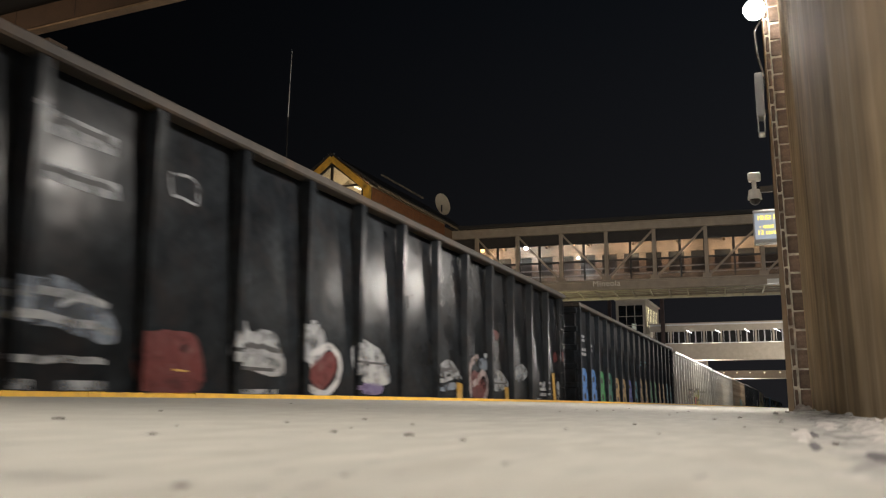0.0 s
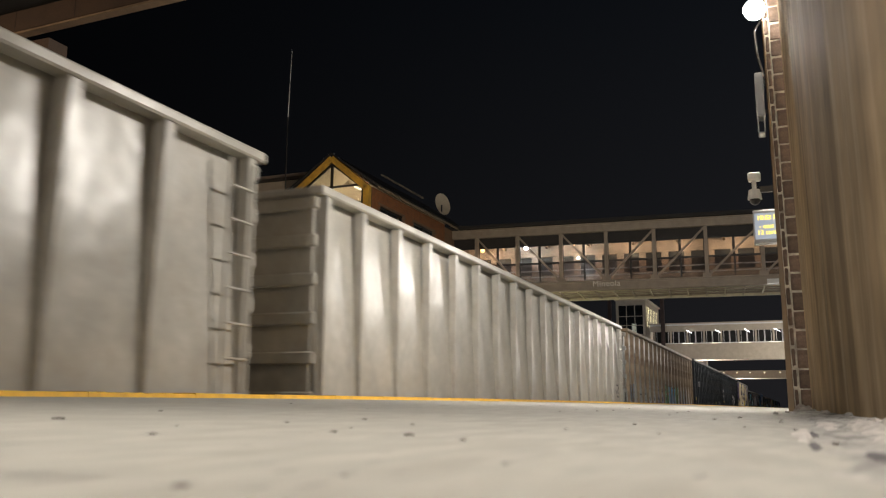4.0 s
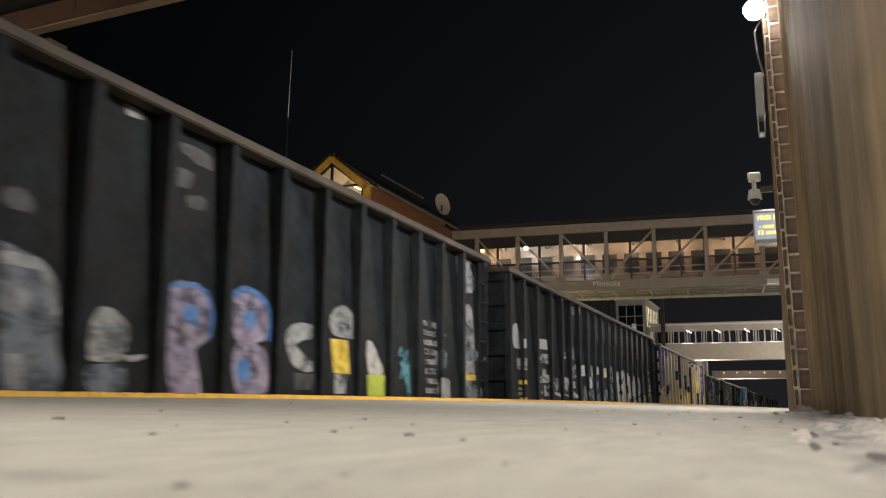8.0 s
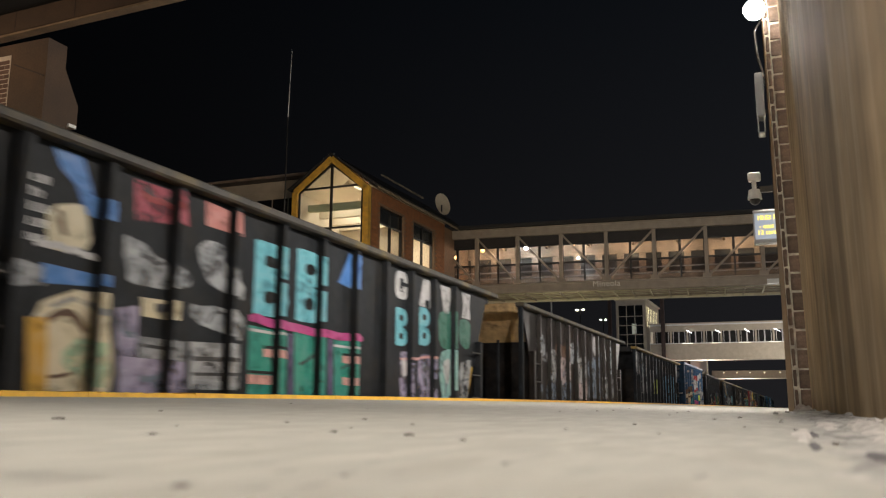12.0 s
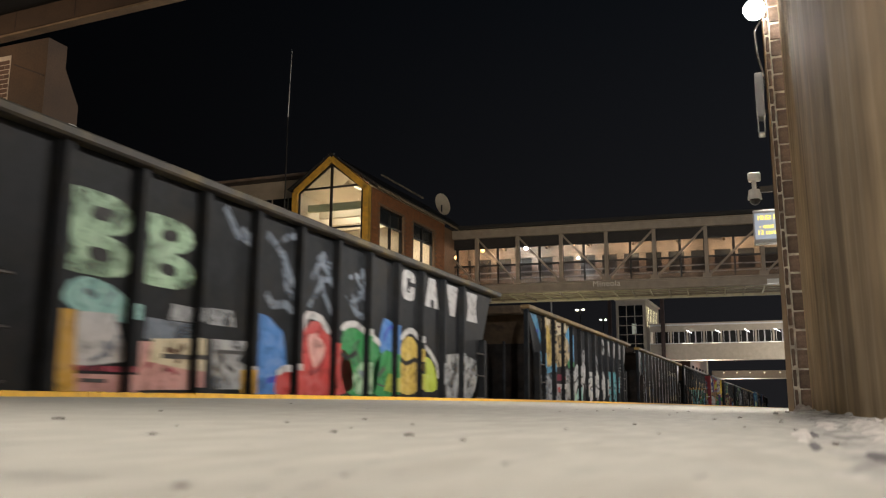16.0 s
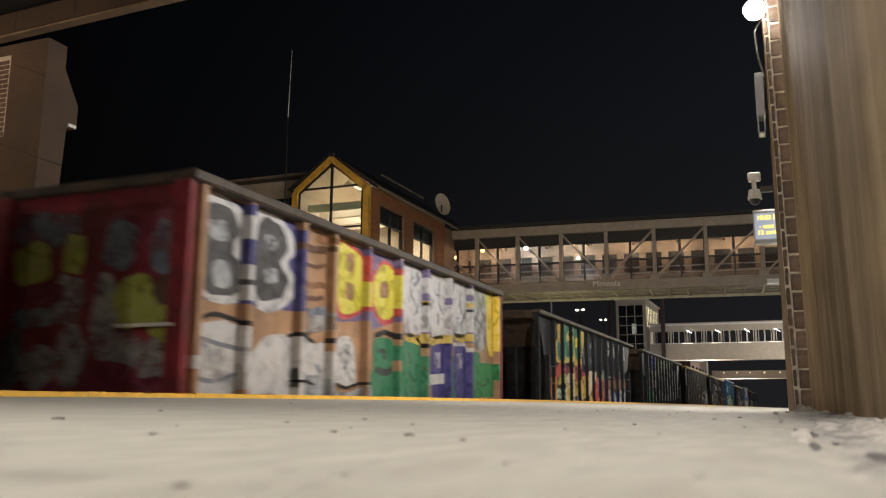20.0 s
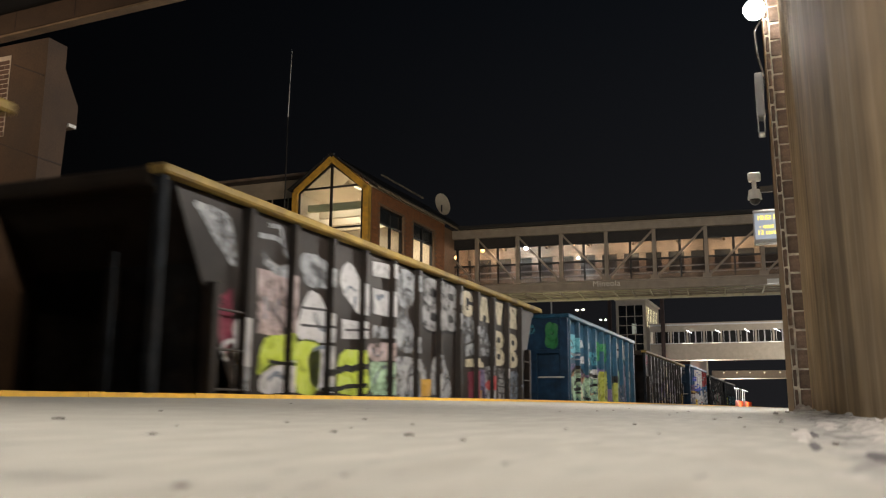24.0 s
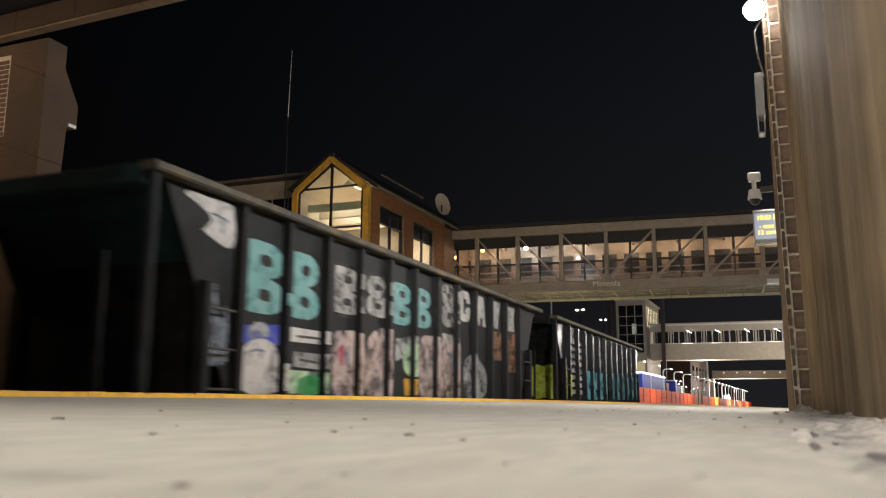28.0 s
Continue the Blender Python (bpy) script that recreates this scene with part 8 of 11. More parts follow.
    stroke(9, "pale", 2, 0.06, [(1.67, 1.15), (2.25, 1.14), (2.87, 1.15)])
    area(9, "grey", 1, 1, [(2.25, 1.31), (3.13, 1.43), (3.13, 1.17), (2.37, 1.13)])
    area(9, "grey", 0, 1, [(2.57, 1.04), (3.13, 1.17), (3.14, 0.69), (2.58, 0.68)])
    area(9, "pale", 1, 0, [(2.38, 0.86), (3.14, 0.88), (3.14, 0.69), (2.38, 0.67)])
    area(9, "pinkgrey", 0, 1, [(3.27, 1.20), (4.13, 1.24), (4.34, 0.76), (3.41, 0.60)])
    area(9, "slate", 0, 1, [(1.53, 0.72), (1.87, 0.70), (1.88, 0.24), (1.55, 0.23)])
    area(9, "slate", 0, 1, [(2.26, 0.58), (3.01, 0.61), (3.01, 0.26), (2.27, 0.24)])
    area(9, "slate", 0, 1, [(3.47, 0.57), (4.28, 0.65), (4.28, 0.27), (3.47, 0.26)])
    area(9, "pale", 1, 1, [(4.44, 1.60), (5.26, 1.72), (5.32, 1.29), (4.53, 1.19)])
    area(9, "grey", 1, 1, [(5.25, 1.21), (6.35, 1.40), (6.52, 0.85), (5.42, 0.67)])
    area(9, "pinkgrey", 1, 1, [(5.59, 0.66), (6.52, 0.77), (6.51, 0.31), (5.59, 0.29)])
    area(9, "brown", 0, 0, [(3.13, 1.58), (4.28, 1.59), (4.28, 1.29), (3.13, 1.29)])
    g(9, "mark0", "white", 7.48, 8.39, 1.54, 2.11)
    g(9, "mark1", "pale", 8.62, 9.48, 1.49, 2.09)
    area(9, "pale", 1, 0, [(9.71, 1.95), (10.31, 1.96), (10.25, 1.08), (9.66, 1.08)])
    area(9, "grey", 1, 0, [(8.70, 0.95), (9.55, 0.96), (9.51, 0.31), (8.66, 0.30)])
    area(9, "grey", 1, 0, [(9.76, 0.92), (10.52, 0.94), (10.48, 0.33), (9.77, 0.32)])
    area(9, "slate", 1, 1, [(6.82, 1.34), (8.02, 1.48), (8.22, 0.93), (6.92, 0.87)])
    area(9, "slate", 0, 0, [(6.80, 0.81), (8.22, 0.86), (8.19, 0.30), (6.78, 0.28)])
    area(9, "pale", 1, 0, [(11.05, 1.77), (11.41, 1.77), (10.87, 0.48), (10.87, 0.48)])
    g(10, "mark0", "white", 7.72, 8.24, 1.60, 2.11)
    g(10, "mark1", "white", 8.63, 9.17, 1.56, 2.10)
    g(10, "mark2", "white", 9.63, 10.10, 1.56, 2.12)
    g(10, "mark3", "white", 10.54, 11.10, 1.57, 2.13)
    area(10, "sky", 0, 0, [(7.65, 1.33), (7.90, 1.46), (8.17, 1.54), (8.62, 1.63), (8.76, 1.37), (8.89, 0.14), (7.80, 0.12)])
    area(10, "sky", 0, 0, [(8.78, 1.31), (9.15, 1.49), (9.47, 1.52), (9.60, 0.15), (8.91, 0.14)])
    area(10, "sky", 0, 0, [(9.54, 1.50), (10.34, 1.54), (10.46, 0.16), (9.67, 0.15)])
    area(10, "sky", 0, 1, [(10.40, 1.26), (10.73, 1.52), (11.22, 1.44), (11.45, 1.05), (11.51, 0.18), (10.49, 0.16)])
    stroke(10, "black", 2, 0.08, [(7.99, 0.67), (8.38, 0.66), (8.89, 0.64)])
    stroke(10, "black", 2, 0.07, [(8.98, 0.71), (9.26, 0.76)])
    stroke(10, "black", 2, 0.07, [(9.93, 0.90), (10.35, 0.91)])
    area(10, "black", 2, 0, [(10.18, 0.75), (10.36, 0.77), (10.40, 0.37), (10.22, 0.36)])
    stroke(10, "slate", 2, 0.12, [(7.85, 0.47), (8.15, 0.48)])
    stroke(10, "black", 2, 0.06, [(10.44, 0.71), (11.02, 0.74)])
    stroke(10, "black", 2, 0.06, [(10.46, 0.48), (10.93, 0.50)])
    stroke(10, "slate", 2, 0.14, [(8.67, 0.26), (8.96, 0.25)])
    stroke(10, "slate", 2, 0.1, [(7.81, 0.22), (8.01, 0.21)])
    stroke(10, "slate", 2, 0.08, [(9.72, 0.42), (9.99, 0.42)])
    area(10, "tan", 3, 0, [(11.00, 0.76), (11.17, 0.77), (11.17, 0.21), (11.00, 0.21)])
    stroke(10, "lilac", 2, 0.04, [(10.69, 1.33), (11.17, 1.32)])
    stroke(10, "lilac", 2, 0.04, [(10.70, 1.21), (11.25, 1.22)])
    stroke(10, "lilac", 2, 0.04, [(10.71, 1.09), (11.30, 1.11)])
    area(10, "pale", 1, 1, [(0.36, 2.17), (0.89, 2.34), (0.82, 1.30), (0.79, 1.35)])
    area(10, "pale", 1, 0, [(1.19, 2.11), (1.87, 2.07), (1.67, 0.57), (1.21, 0.56)])
    area(10, "grey", 1, 0, [(2.32, 2.04), (3.25, 2.03), (2.84, 0.60), (2.11, 0.58)])
    area(10, "pale", 1, 0, [(3.66, 1.54), (4.37, 1.55), (4.10, 0.53), (3.50, 0.52)])
    area(10, "lime", 1, 0, [(4.51, 1.16), (5.93, 1.21), (5.82, 0.62), (4.41, 0.59)])
    area(10, "slate", 1, 0, [(4.66, 2.07), (6.09, 2.06), (5.96, 1.35), (4.54, 1.35)])
    area(11, "teal", 0, 1, [(0.70, 0.55), (0.98, 0.79), (1.67, 1.00), (2.29, 1.12), (3.12, 1.28), (3.86, 1.24), (4.51, 0.88), (4.62, 0.19), (1.20, 0.14)])
    area(11, "slate", 0, 1, [(0.28, 2.31), (0.76, 2.27), (1.23, 2.18), (1.21, 1.99), (0.65, 2.03), (0.34, 2.10)])
    stroke(11, "pale", 1, 0.05, [(0.33, 2.23), (0.74, 2.19), (1.22, 2.10)])
    stroke(11, "pale", 1, 0.04, [(0.51, 2.05), (0.86, 2.04), (1.21, 1.96)])
    area(11, "pale", 1, 1, [(0.21, 1.69), (0.61, 1.70), (1.20, 1.66), (1.21, 1.54), (0.63, 1.53), (0.27, 1.55)])
    area(11, "pale", 1, 1, [(0.29, 1.41), (0.64, 1.43), (1.22, 1.42), (1.22, 1.25), (0.66, 1.22), (0.33, 1.27)])
    area(11, "slate", 0, 1, [(0.35, 1.09), (0.82, 1.05), (1.19, 1.00), (0.70, 0.89), (0.37, 0.90)])
    area(11, "pale", 1, 1, [(1.38, 2.25), (1.63, 2.33), (1.83, 2.10), (2.31, 2.09), (2.27, 1.95), (1.76, 1.93), (1.47, 2.02)])
    area(11, "pale", 1, 0, [(1.50, 1.86), (2.20, 1.85), (2.22, 1.67), (1.52, 1.67)])
    stroke(11, "slate", 2, 0.05, [(1.60, 1.76), (2.14, 1.75)])
    area(11, "white", 1, 0, [(1.41, 1.41), (2.23, 1.45), (2.23, 1.28), (1.44, 1.24)])
    area(11, "pale", 1, 1, [(2.45, 2.15), (2.72, 2.18), (2.84, 2.01), (3.18, 2.08), (3.20, 1.82), (2.98, 1.60), (2.65, 1.66), (2.53, 1.83)])
    stroke(11, "white", 1, 0.1, [(2.52, 1.40), (2.89, 1.43), (3.23, 1.35)])
    area(11, "pale", 1, 1, [(3.66, 2.21), (4.00, 2.24), (4.50, 2.19), (4.53, 1.60), (4.10, 1.69), (3.75, 1.91)])
    stroke(11, "white", 1, 0.1, [(3.78, 1.42), (4.18, 1.52), (4.55, 1.42)])
    stroke(11, "slate", 2, 0.05, [(0.30, 1.58), (0.69, 1.60), (1.17, 1.57)])
    stroke(11, "blue", 2, 0.05, [(0.35, 1.66), (0.62, 1.61), (1.05, 1.61)])
    stroke(11, "slate", 2, 0.05, [(0.36, 1.33), (0.75, 1.32), (1.19, 1.31)])
    stroke(11, "blue", 2, 0.04, [(0.51, 1.39), (0.86, 1.35), (1.15, 1.40)])
    stroke(11, "blue", 2, 0.05, [(1.47, 2.16), (1.74, 2.11), (2.22, 2.00)])
    stroke(11, "blue", 2, 0.05, [(1.55, 2.27), (1.70, 2.02)])
    stroke(11, "blue", 2, 0.06, [(2.62, 2.06), (2.80, 1.87), (3.03, 1.76)])
    stroke(11, "blue", 2, 0.05, [(2.95, 2.00), (3.08, 1.80)])
    stroke(11, "blue", 2, 0.06, [(3.87, 2.14), (4.08, 1.97), (4.38, 1.80)])
    stroke(11, "blue", 2, 0.05, [(4.21, 2.14), (4.37, 1.91)])
    stroke(11, "slate", 2, 0.05, [(1.47, 1.33), (2.17, 1.36)])
    area(11, "brown", 2, 1, [(0.60, 0.76), (0.76, 0.94), (1.34, 1.02), (1.55, 0.88), (1.45, 0.71), (0.78, 0.69)])
    area(11, "cream", 3, 1, [(0.59, 0.65), (0.85, 0.73), (1.44, 0.78), (1.55, 0.65), (1.01, 0.56), (0.66, 0.56)])
    area(11, "rust", 2, 1, [(0.83, 0.55), (1.46, 0.61), (1.81, 0.35), (1.93, 0.15), (1.42, 0.15), (1.17, 0.38)])
    area(11, "cream", 3, 1, [(1.37, 0.74), (1.76, 0.90), (2.02, 1.01), (2.32, 0.83), (2.57, 0.72), (2.35, 0.49), (1.73, 0.34), (1.46, 0.54)])
    area(11, "brown", 4, 1, [(1.43, 0.92), (1.84, 0.97), (2.10, 1.09), (2.41, 1.16), (2.47, 0.86), (2.21, 0.89), (1.85, 0.84)])
    stroke(11, "brown", 5, 0.1, [(1.46, 0.57), (1.88, 0.54), (2.33, 0.65), (2.65, 0.67)])
    area(11, "cream", 3, 1, [(1.81, 0.35), (2.35, 0.48), (2.69, 0.21), (1.75, 0.15)])
    area(11, "brown", 4, 1, [(1.83, 0.19), (2.07, 0.42), (2.21, 0.39), (2.00, 0.15)])
    area(11, "cream", 3, 1, [(2.58, 0.66), (2.71, 0.90), (3.38, 0.99), (3.73, 0.89), (3.52, 0.69)])
    area(11, "brown", 4, 1, [(3.12, 0.95), (3.25, 1.17), (3.48, 1.28), (3.71, 1.19), (3.71, 0.94)])
    area(11, "rust", 4, 1, [(2.64, 0.57), (3.64, 0.78), (3.73, 0.64), (3.07, 0.51)])
    stroke(11, "brown", 5, 0.08, [(2.58, 0.63), (3.06, 0.63), (3.64, 0.77)])
    area(11, "pinkgrey", 3, 1, [(2.59, 0.50), (3.12, 0.53), (3.09, 0.17), (2.67, 0.16)])
    area(11, "cyan", 2, 1, [(1.47, 1.17), (2.00, 1.22), (1.93, 0.98), (1.63, 0.96)])
    area(11, "cyan", 2, 1, [(2.48, 1.21), (3.24, 1.23), (3.15, 0.97), (2.61, 0.95)])
    area(11, "teal", 3, 0, [(3.20, 0.53), (3.78, 0.56), (3.74, 0.18), (3.23, 0.17)])
    area(11, "white", 2, 0, [(0.24, 0.41), (0.52, 0.44), (0.54, 0.23), (0.27, 0.20)])
    area(11, "red", 1, 1, [(4.86, 0.97), (4.86, 1.69), (5.11, 1.77), (5.36, 1.65), (5.36, 1.07), (5.11, 0.94)])
    area(11, "white", 2, 1, [(4.92, 1.04), (4.93, 1.63), (5.11, 1.70), (5.29, 1.57), (5.29, 1.09)])
    stroke(11, "red", 3, 0.07, [(5.01, 1.47), (5.13, 1.50), (5.23, 1.44)])
    stroke(11, "red", 3, 0.07, [(5.01, 1.25), (5.11, 1.28), (5.21, 1.21)])
    area(11, "red", 1, 1, [(5.42, 1.01), (5.42, 1.73), (5.69, 1.81), (5.96, 1.69), (5.96, 1.11), (5.69, 0.98)])
    area(11, "white", 2, 1, [(5.48, 1.08), (5.49, 1.67), (5.69, 1.74), (5.89, 1.61), (5.89, 1.13)])
    stroke(11, "red", 3, 0.07, [(5.59, 1.51), (5.71, 1.54), (5.81, 1.48)])
    stroke(11, "red", 3, 0.07, [(5.59, 1.29), (5.69, 1.32), (5.79, 1.25)])
    area(11, "red", 1, 1, [(6.04, 1.04), (6.04, 1.76), (6.32, 1.84), (6.60, 1.72), (6.60, 1.14), (6.32, 1.01)])
    area(11, "white", 2, 1, [(6.10, 1.11), (6.11, 1.70), (6.32, 1.77), (6.53, 1.64), (6.53, 1.16)])
    stroke(11, "red", 3, 0.07, [(6.22, 1.54), (6.34, 1.57), (6.44, 1.51)])
    stroke(11, "red", 3, 0.07, [(6.22, 1.32), (6.32, 1.35), (6.42, 1.28)])
    area(11, "red", 1, 1, [(4.76, 1.63), (5.48, 1.89), (6.61, 1.88), (6.68, 1.12), (5.70, 0.95), (4.80, 0.97)])
    area(11, "grey", 0, 0, [(4.73, 0.91), (9.63, 1.15), (9.64, 0.97), (4.73, 0.75)])
    g(11, "slant", "lime", 4.93, 5.38, 0.20, 0.74)
    g(11, "slant", "magenta", 5.38, 5.90, 0.21, 0.76)
    g(11, "slant", "cyan", 5.86, 6.46, 0.22, 0.80)
    g(11, "slant", "magenta", 6.46, 7.07, 0.22, 0.79)
    g(11, "slant", "lime", 7.03, 7.74, 0.23, 0.82)
    g(11, "slant", "cyan", 7.70, 8.35, 0.22, 0.81)
    area(11, "grey", 1, 0, [(4.43, 0.94), (4.81, 0.94), (4.86, 0.20), (4.47, 0.19)])
    area(11, "grey", 0, 0, [(8.47, 0.98), (9.72, 1.06), (9.72, 0.24), (8.48, 0.23)])
    area(11, "white", 1, 0, [(6.81, 2.17), (7.59, 2.15), (7.60, 1.65), (6.83, 1.65)])
    area(11, "blue", 2, 0, [(6.98, 2.02), (7.29, 2.02), (7.30, 1.84), (6.99, 1.83)])
    area(11, "white", 1, 0, [(8.00, 2.17), (8.67, 2.13), (8.64, 1.72), (8.01, 1.69)])
    area(11, "pale", 0, 0, [(6.83, 1.48), (7.49, 1.50), (7.45, 1.09), (6.84, 1.09)])
    area(11, "pale", 0, 0, [(8.01, 1.55), (8.67, 1.57), (8.65, 1.13), (8.02, 1.14)])
    area(11, "pale", 1, 0, [(9.05, 2.21), (9.63, 2.17), (9.63, 1.13), (9.06, 1.21)])
    area(11, "pale", 1, 0, [(4.84, 2.21), (5.33, 2.18), (5.31, 1.88), (4.85, 1.89)])
    area(11, "pale", 1, 0, [(5.55, 2.18), (6.14, 2.16), (6.12, 1.92), (5.60, 1.91)])
    g(12, "bee", "mint", 1.99, 2.75, 1.11, 1.84)
    g(12, "bee", "mint", 2.89, 3.60, 1.12, 1.80)
    g(12, "scrawl", "slate", 3.97, 4.68, 1.45, 2.12)
    g(12, "scrawl", "slate", 4.82, 5.53, 1.15, 2.03)
    g(12, "scrawl", "slate", 5.74, 6.44, 1.14, 1.92)
    g(12, "scrawl", "slate", 6.70, 7.36, 1.23, 2.00)
    g(12, "mark0", "white", 8.48, 8.97, 1.64, 2.12)
    g(12, "mark1", "white", 9.38, 9.95, 1.63, 2.14)
    g(12, "mark2", "white", 10.31, 10.86, 1.58, 2.12)
    g(12, "mark3", "white", 11.29, 11.86, 1.57, 2.10)
    area(12, "aqua", 0, 1, [(1.96, 0.92), (2.19, 1.09), (2.73, 0.96), (2.68, 0.76), (2.09, 0.82)])
    area(12, "white", 1, 0, [(2.13, 0.80), (2.57, 0.82), (2.75, 0.42), (2.15, 0.34)])
    area(12, "crimson", 2, 0, [(2.08, 0.36), (2.76, 0.37), (2.76, 0.32), (2.09, 0.32)])
    area(12, "pink", 1, 0, [(2.09, 0.29), (2.78, 0.30), (2.79, 0.14), (2.11, 0.13)])
    stroke(12, "dark", 3, 0.05, [(2.22, 0.24), (2.50, 0.24)])
    area(12, "ochre", 2, 0, [(1.91, 0.80), (2.11, 0.81), (2.18, 0.13), (1.98, 0.13)])
    area(12, "slate", 0, 0, [(2.96, 0.83), (3.65, 0.82), (3.67, 0.63), (2.95, 0.63)])
    area(12, "pale", 1, 0, [(3.30, 0.99), (3.70, 0.98), (3.71, 0.84), (3.27, 0.83)])
    area(12, "pale", 1, 0, [(3.86, 1.01), (4.25, 1.02), (4.31, 0.85), (3.87, 0.84)])
    area(12, "pink", 0, 0, [(2.84, 0.60), (3.75, 0.66), (3.66, 0.19), (2.88, 0.17)])
    area(12, "cream", 1, 0, [(3.06, 0.64), (3.72, 0.69), (3.77, 0.55), (3.68, 0.52), (3.74, 0.36), (3.02, 0.43)])
    stroke(12, "dark", 2, 0.07, [(3.19, 0.49), (3.68, 0.50)])
    area(12, "pale", 1, 0, [(3.93, 0.70), (4.57, 0.72), (4.38, 0.50), (4.59, 0.45), (4.61, 0.21), (3.97, 0.20)])
    stroke(12, "dark", 2, 0.06, [(3.99, 0.58), (4.47, 0.59)])
    area(12, "ochre", 2, 0, [(4.44, 0.41), (4.67, 0.42), (4.67, 0.17), (4.46, 0.16)])
    area(12, "blue", 0, 1, [(4.65, 1.00), (5.23, 0.86), (5.28, 0.18), (4.71, 0.17)])
    area(12, "blue", 0, 1, [(7.89, 1.28), (8.32, 1.15), (8.33, 0.69), (7.76, 0.82)])
    area(12, "red", 1, 1, [(5.64, 0.18), (5.61, 0.69), (5.78, 1.01), (6.12, 1.06), (6.42, 0.81), (6.81, 0.69), (6.94, 0.25)])
    area(12, "red", 1, 1, [(5.14, 0.17), (5.16, 0.41), (5.50, 0.47), (5.67, 0.18)])
    area(12, "pink", 2, 1, [(5.79, 0.84), (5.99, 0.92), (6.21, 0.73), (5.95, 0.51)])
    area(12, "green", 1, 1, [(6.75, 0.25), (6.61, 0.83), (6.79, 1.07), (7.36, 0.99), (7.76, 0.81), (7.57, 0.21)])
    area(12, "mint", 2, 1, [(6.98, 0.48), (7.30, 0.64), (7.49, 0.26), (7.07, 0.20)])
    area(12, "green", 1, 1, [(7.57, 0.21), (7.64, 0.66), (8.10, 0.84), (8.42, 0.61), (8.31, 0.22)])
    area(12, "olive", 2, 1, [(7.93, 0.27), (8.11, 0.52), (8.31, 0.28)])
    area(12, "gold", 1, 1, [(8.41, 0.28), (8.48, 0.95), (8.90, 1.08), (9.28, 0.74), (9.14, 0.30)])
    area(12, "lime", 1, 1, [(9.14, 0.30), (9.24, 0.74), (9.70, 0.76), (9.88, 0.31)])
    stroke(12, "white", 4, 0.1, [(5.57, 0.82), (5.71, 1.08), (5.98, 1.13), (6.30, 0.95)])
    stroke(12, "white", 4, 0.09, [(6.60, 1.04), (6.94, 1.13), (7.36, 1.03), (7.76, 0.89)])
    stroke(12, "white", 4, 0.09, [(8.44, 1.03), (8.85, 1.18), (9.30, 0.99), (9.82, 0.76), (9.92, 0.49)])
    stroke(12, "white", 4, 0.08, [(5.12, 0.41), (5.43, 0.48), (5.63, 0.43)])
    stroke(12, "black", 4, 0.07, [(6.42, 0.78), (6.76, 0.67), (7.04, 0.76)])
    stroke(12, "black", 4, 0.07, [(8.28, 1.02), (8.53, 0.70), (9.08, 0.73), (9.18, 0.30)])
    area(12, "pale", 0, 1, [(10.19, 0.88), (11.78, 0.86), (11.57, 0.22), (10.20, 0.21)])
    area(13, "sky", 0, 0, [(0.53, 2.17), (1.03, 2.24), (1.33, 1.75), (1.36, 1.49), (1.01, 1.77)])
    area(13, "sky", 0, 1, [(1.32, 1.13), (1.36, 1.32), (1.70, 1.18), (1.93, 1.01), (2.45, 1.08), (2.47, 0.91), (1.74, 0.83)])
    area(13, "sky", 0, 0, [(3.70, 2.14), (4.22, 2.08), (4.30, 1.23), (4.06, 1.15)])
    area(13, "tan", 2, 1, [(1.38, 2.01), (1.59, 2.23), (2.02, 2.42), (2.62, 2.33), (2.79, 2.14), (2.62, 1.92), (2.41, 1.86), (2.48, 1.19), (2.16, 1.00), (1.75, 1.01), (1.58, 1.41)])
    area(13, "cream", 3, 1, [(1.63, 2.15), (2.03, 2.33), (2.23, 2.07), (1.80, 1.94)])
    area(13, "gold", 3, 1, [(1.67, 1.83), (2.06, 1.92), (2.28, 1.16), (1.88, 1.11)])
    area(13, "tan", 2, 1, [(2.51, 1.94), (2.85, 2.29), (3.63, 2.38), (4.05, 2.36), (4.12, 2.13), (3.73, 1.86), (4.07, 1.72), (4.20, 1.42), (3.86, 1.14), (2.70, 1.01), (2.58, 1.20), (2.84, 1.35), (2.63, 1.60)])
    area(13, "cream", 3, 1, [(2.78, 2.11), (3.43, 2.23), (3.36, 1.91), (2.80, 1.80)])
    stroke(13, "black", 4, 0.08, [(2.18, 1.84), (2.42, 1.84), (2.81, 1.96)])
    stroke(13, "black", 4, 0.08, [(3.02, 1.41), (3.35, 1.41), (3.72, 1.32)])
    stroke(13, "black", 4, 0.06, [(3.06, 1.82), (3.57, 1.88)])
    stroke(13, "black", 4, 0.05, [(2.40, 1.61), (2.50, 1.35), (2.44, 1.16)])
    area(13, "green", 2, 1, [(3.94, 1.20), (4.22, 1.23), (4.23, 1.07), (3.98, 1.04)])
    area(13, "slate", 0, 0, [(1.36, 0.76), (2.33, 0.88), (2.40, 0.14), (1.43, 0.13)])
    area(13, "pale", 1, 1, [(1.44, 0.58), (1.62, 0.73), (2.17, 0.76), (2.32, 0.43), (1.79, 0.31)])
    area(13, "pale", 1, 1, [(1.52, 0.16), (1.53, 0.35), (2.37, 0.31), (2.38, 0.15)])
    area(13, "ochre", 2, 0, [(1.61, 0.78), (1.79, 0.79), (1.84, 0.17), (1.69, 0.17)])
    area(13, "maroon", 1, 0, [(2.64, 0.83), (3.32, 0.85), (3.33, 0.70), (2.65, 0.68)])
    area(13, "white", 1, 0, [(2.62, 0.61), (3.49, 0.61), (3.50, 0.49), (2.63, 0.45)])
    area(13, "pale", 0, 0, [(2.63, 0.45), (3.48, 0.46), (3.51, 0.17), (2.66, 0.16)])
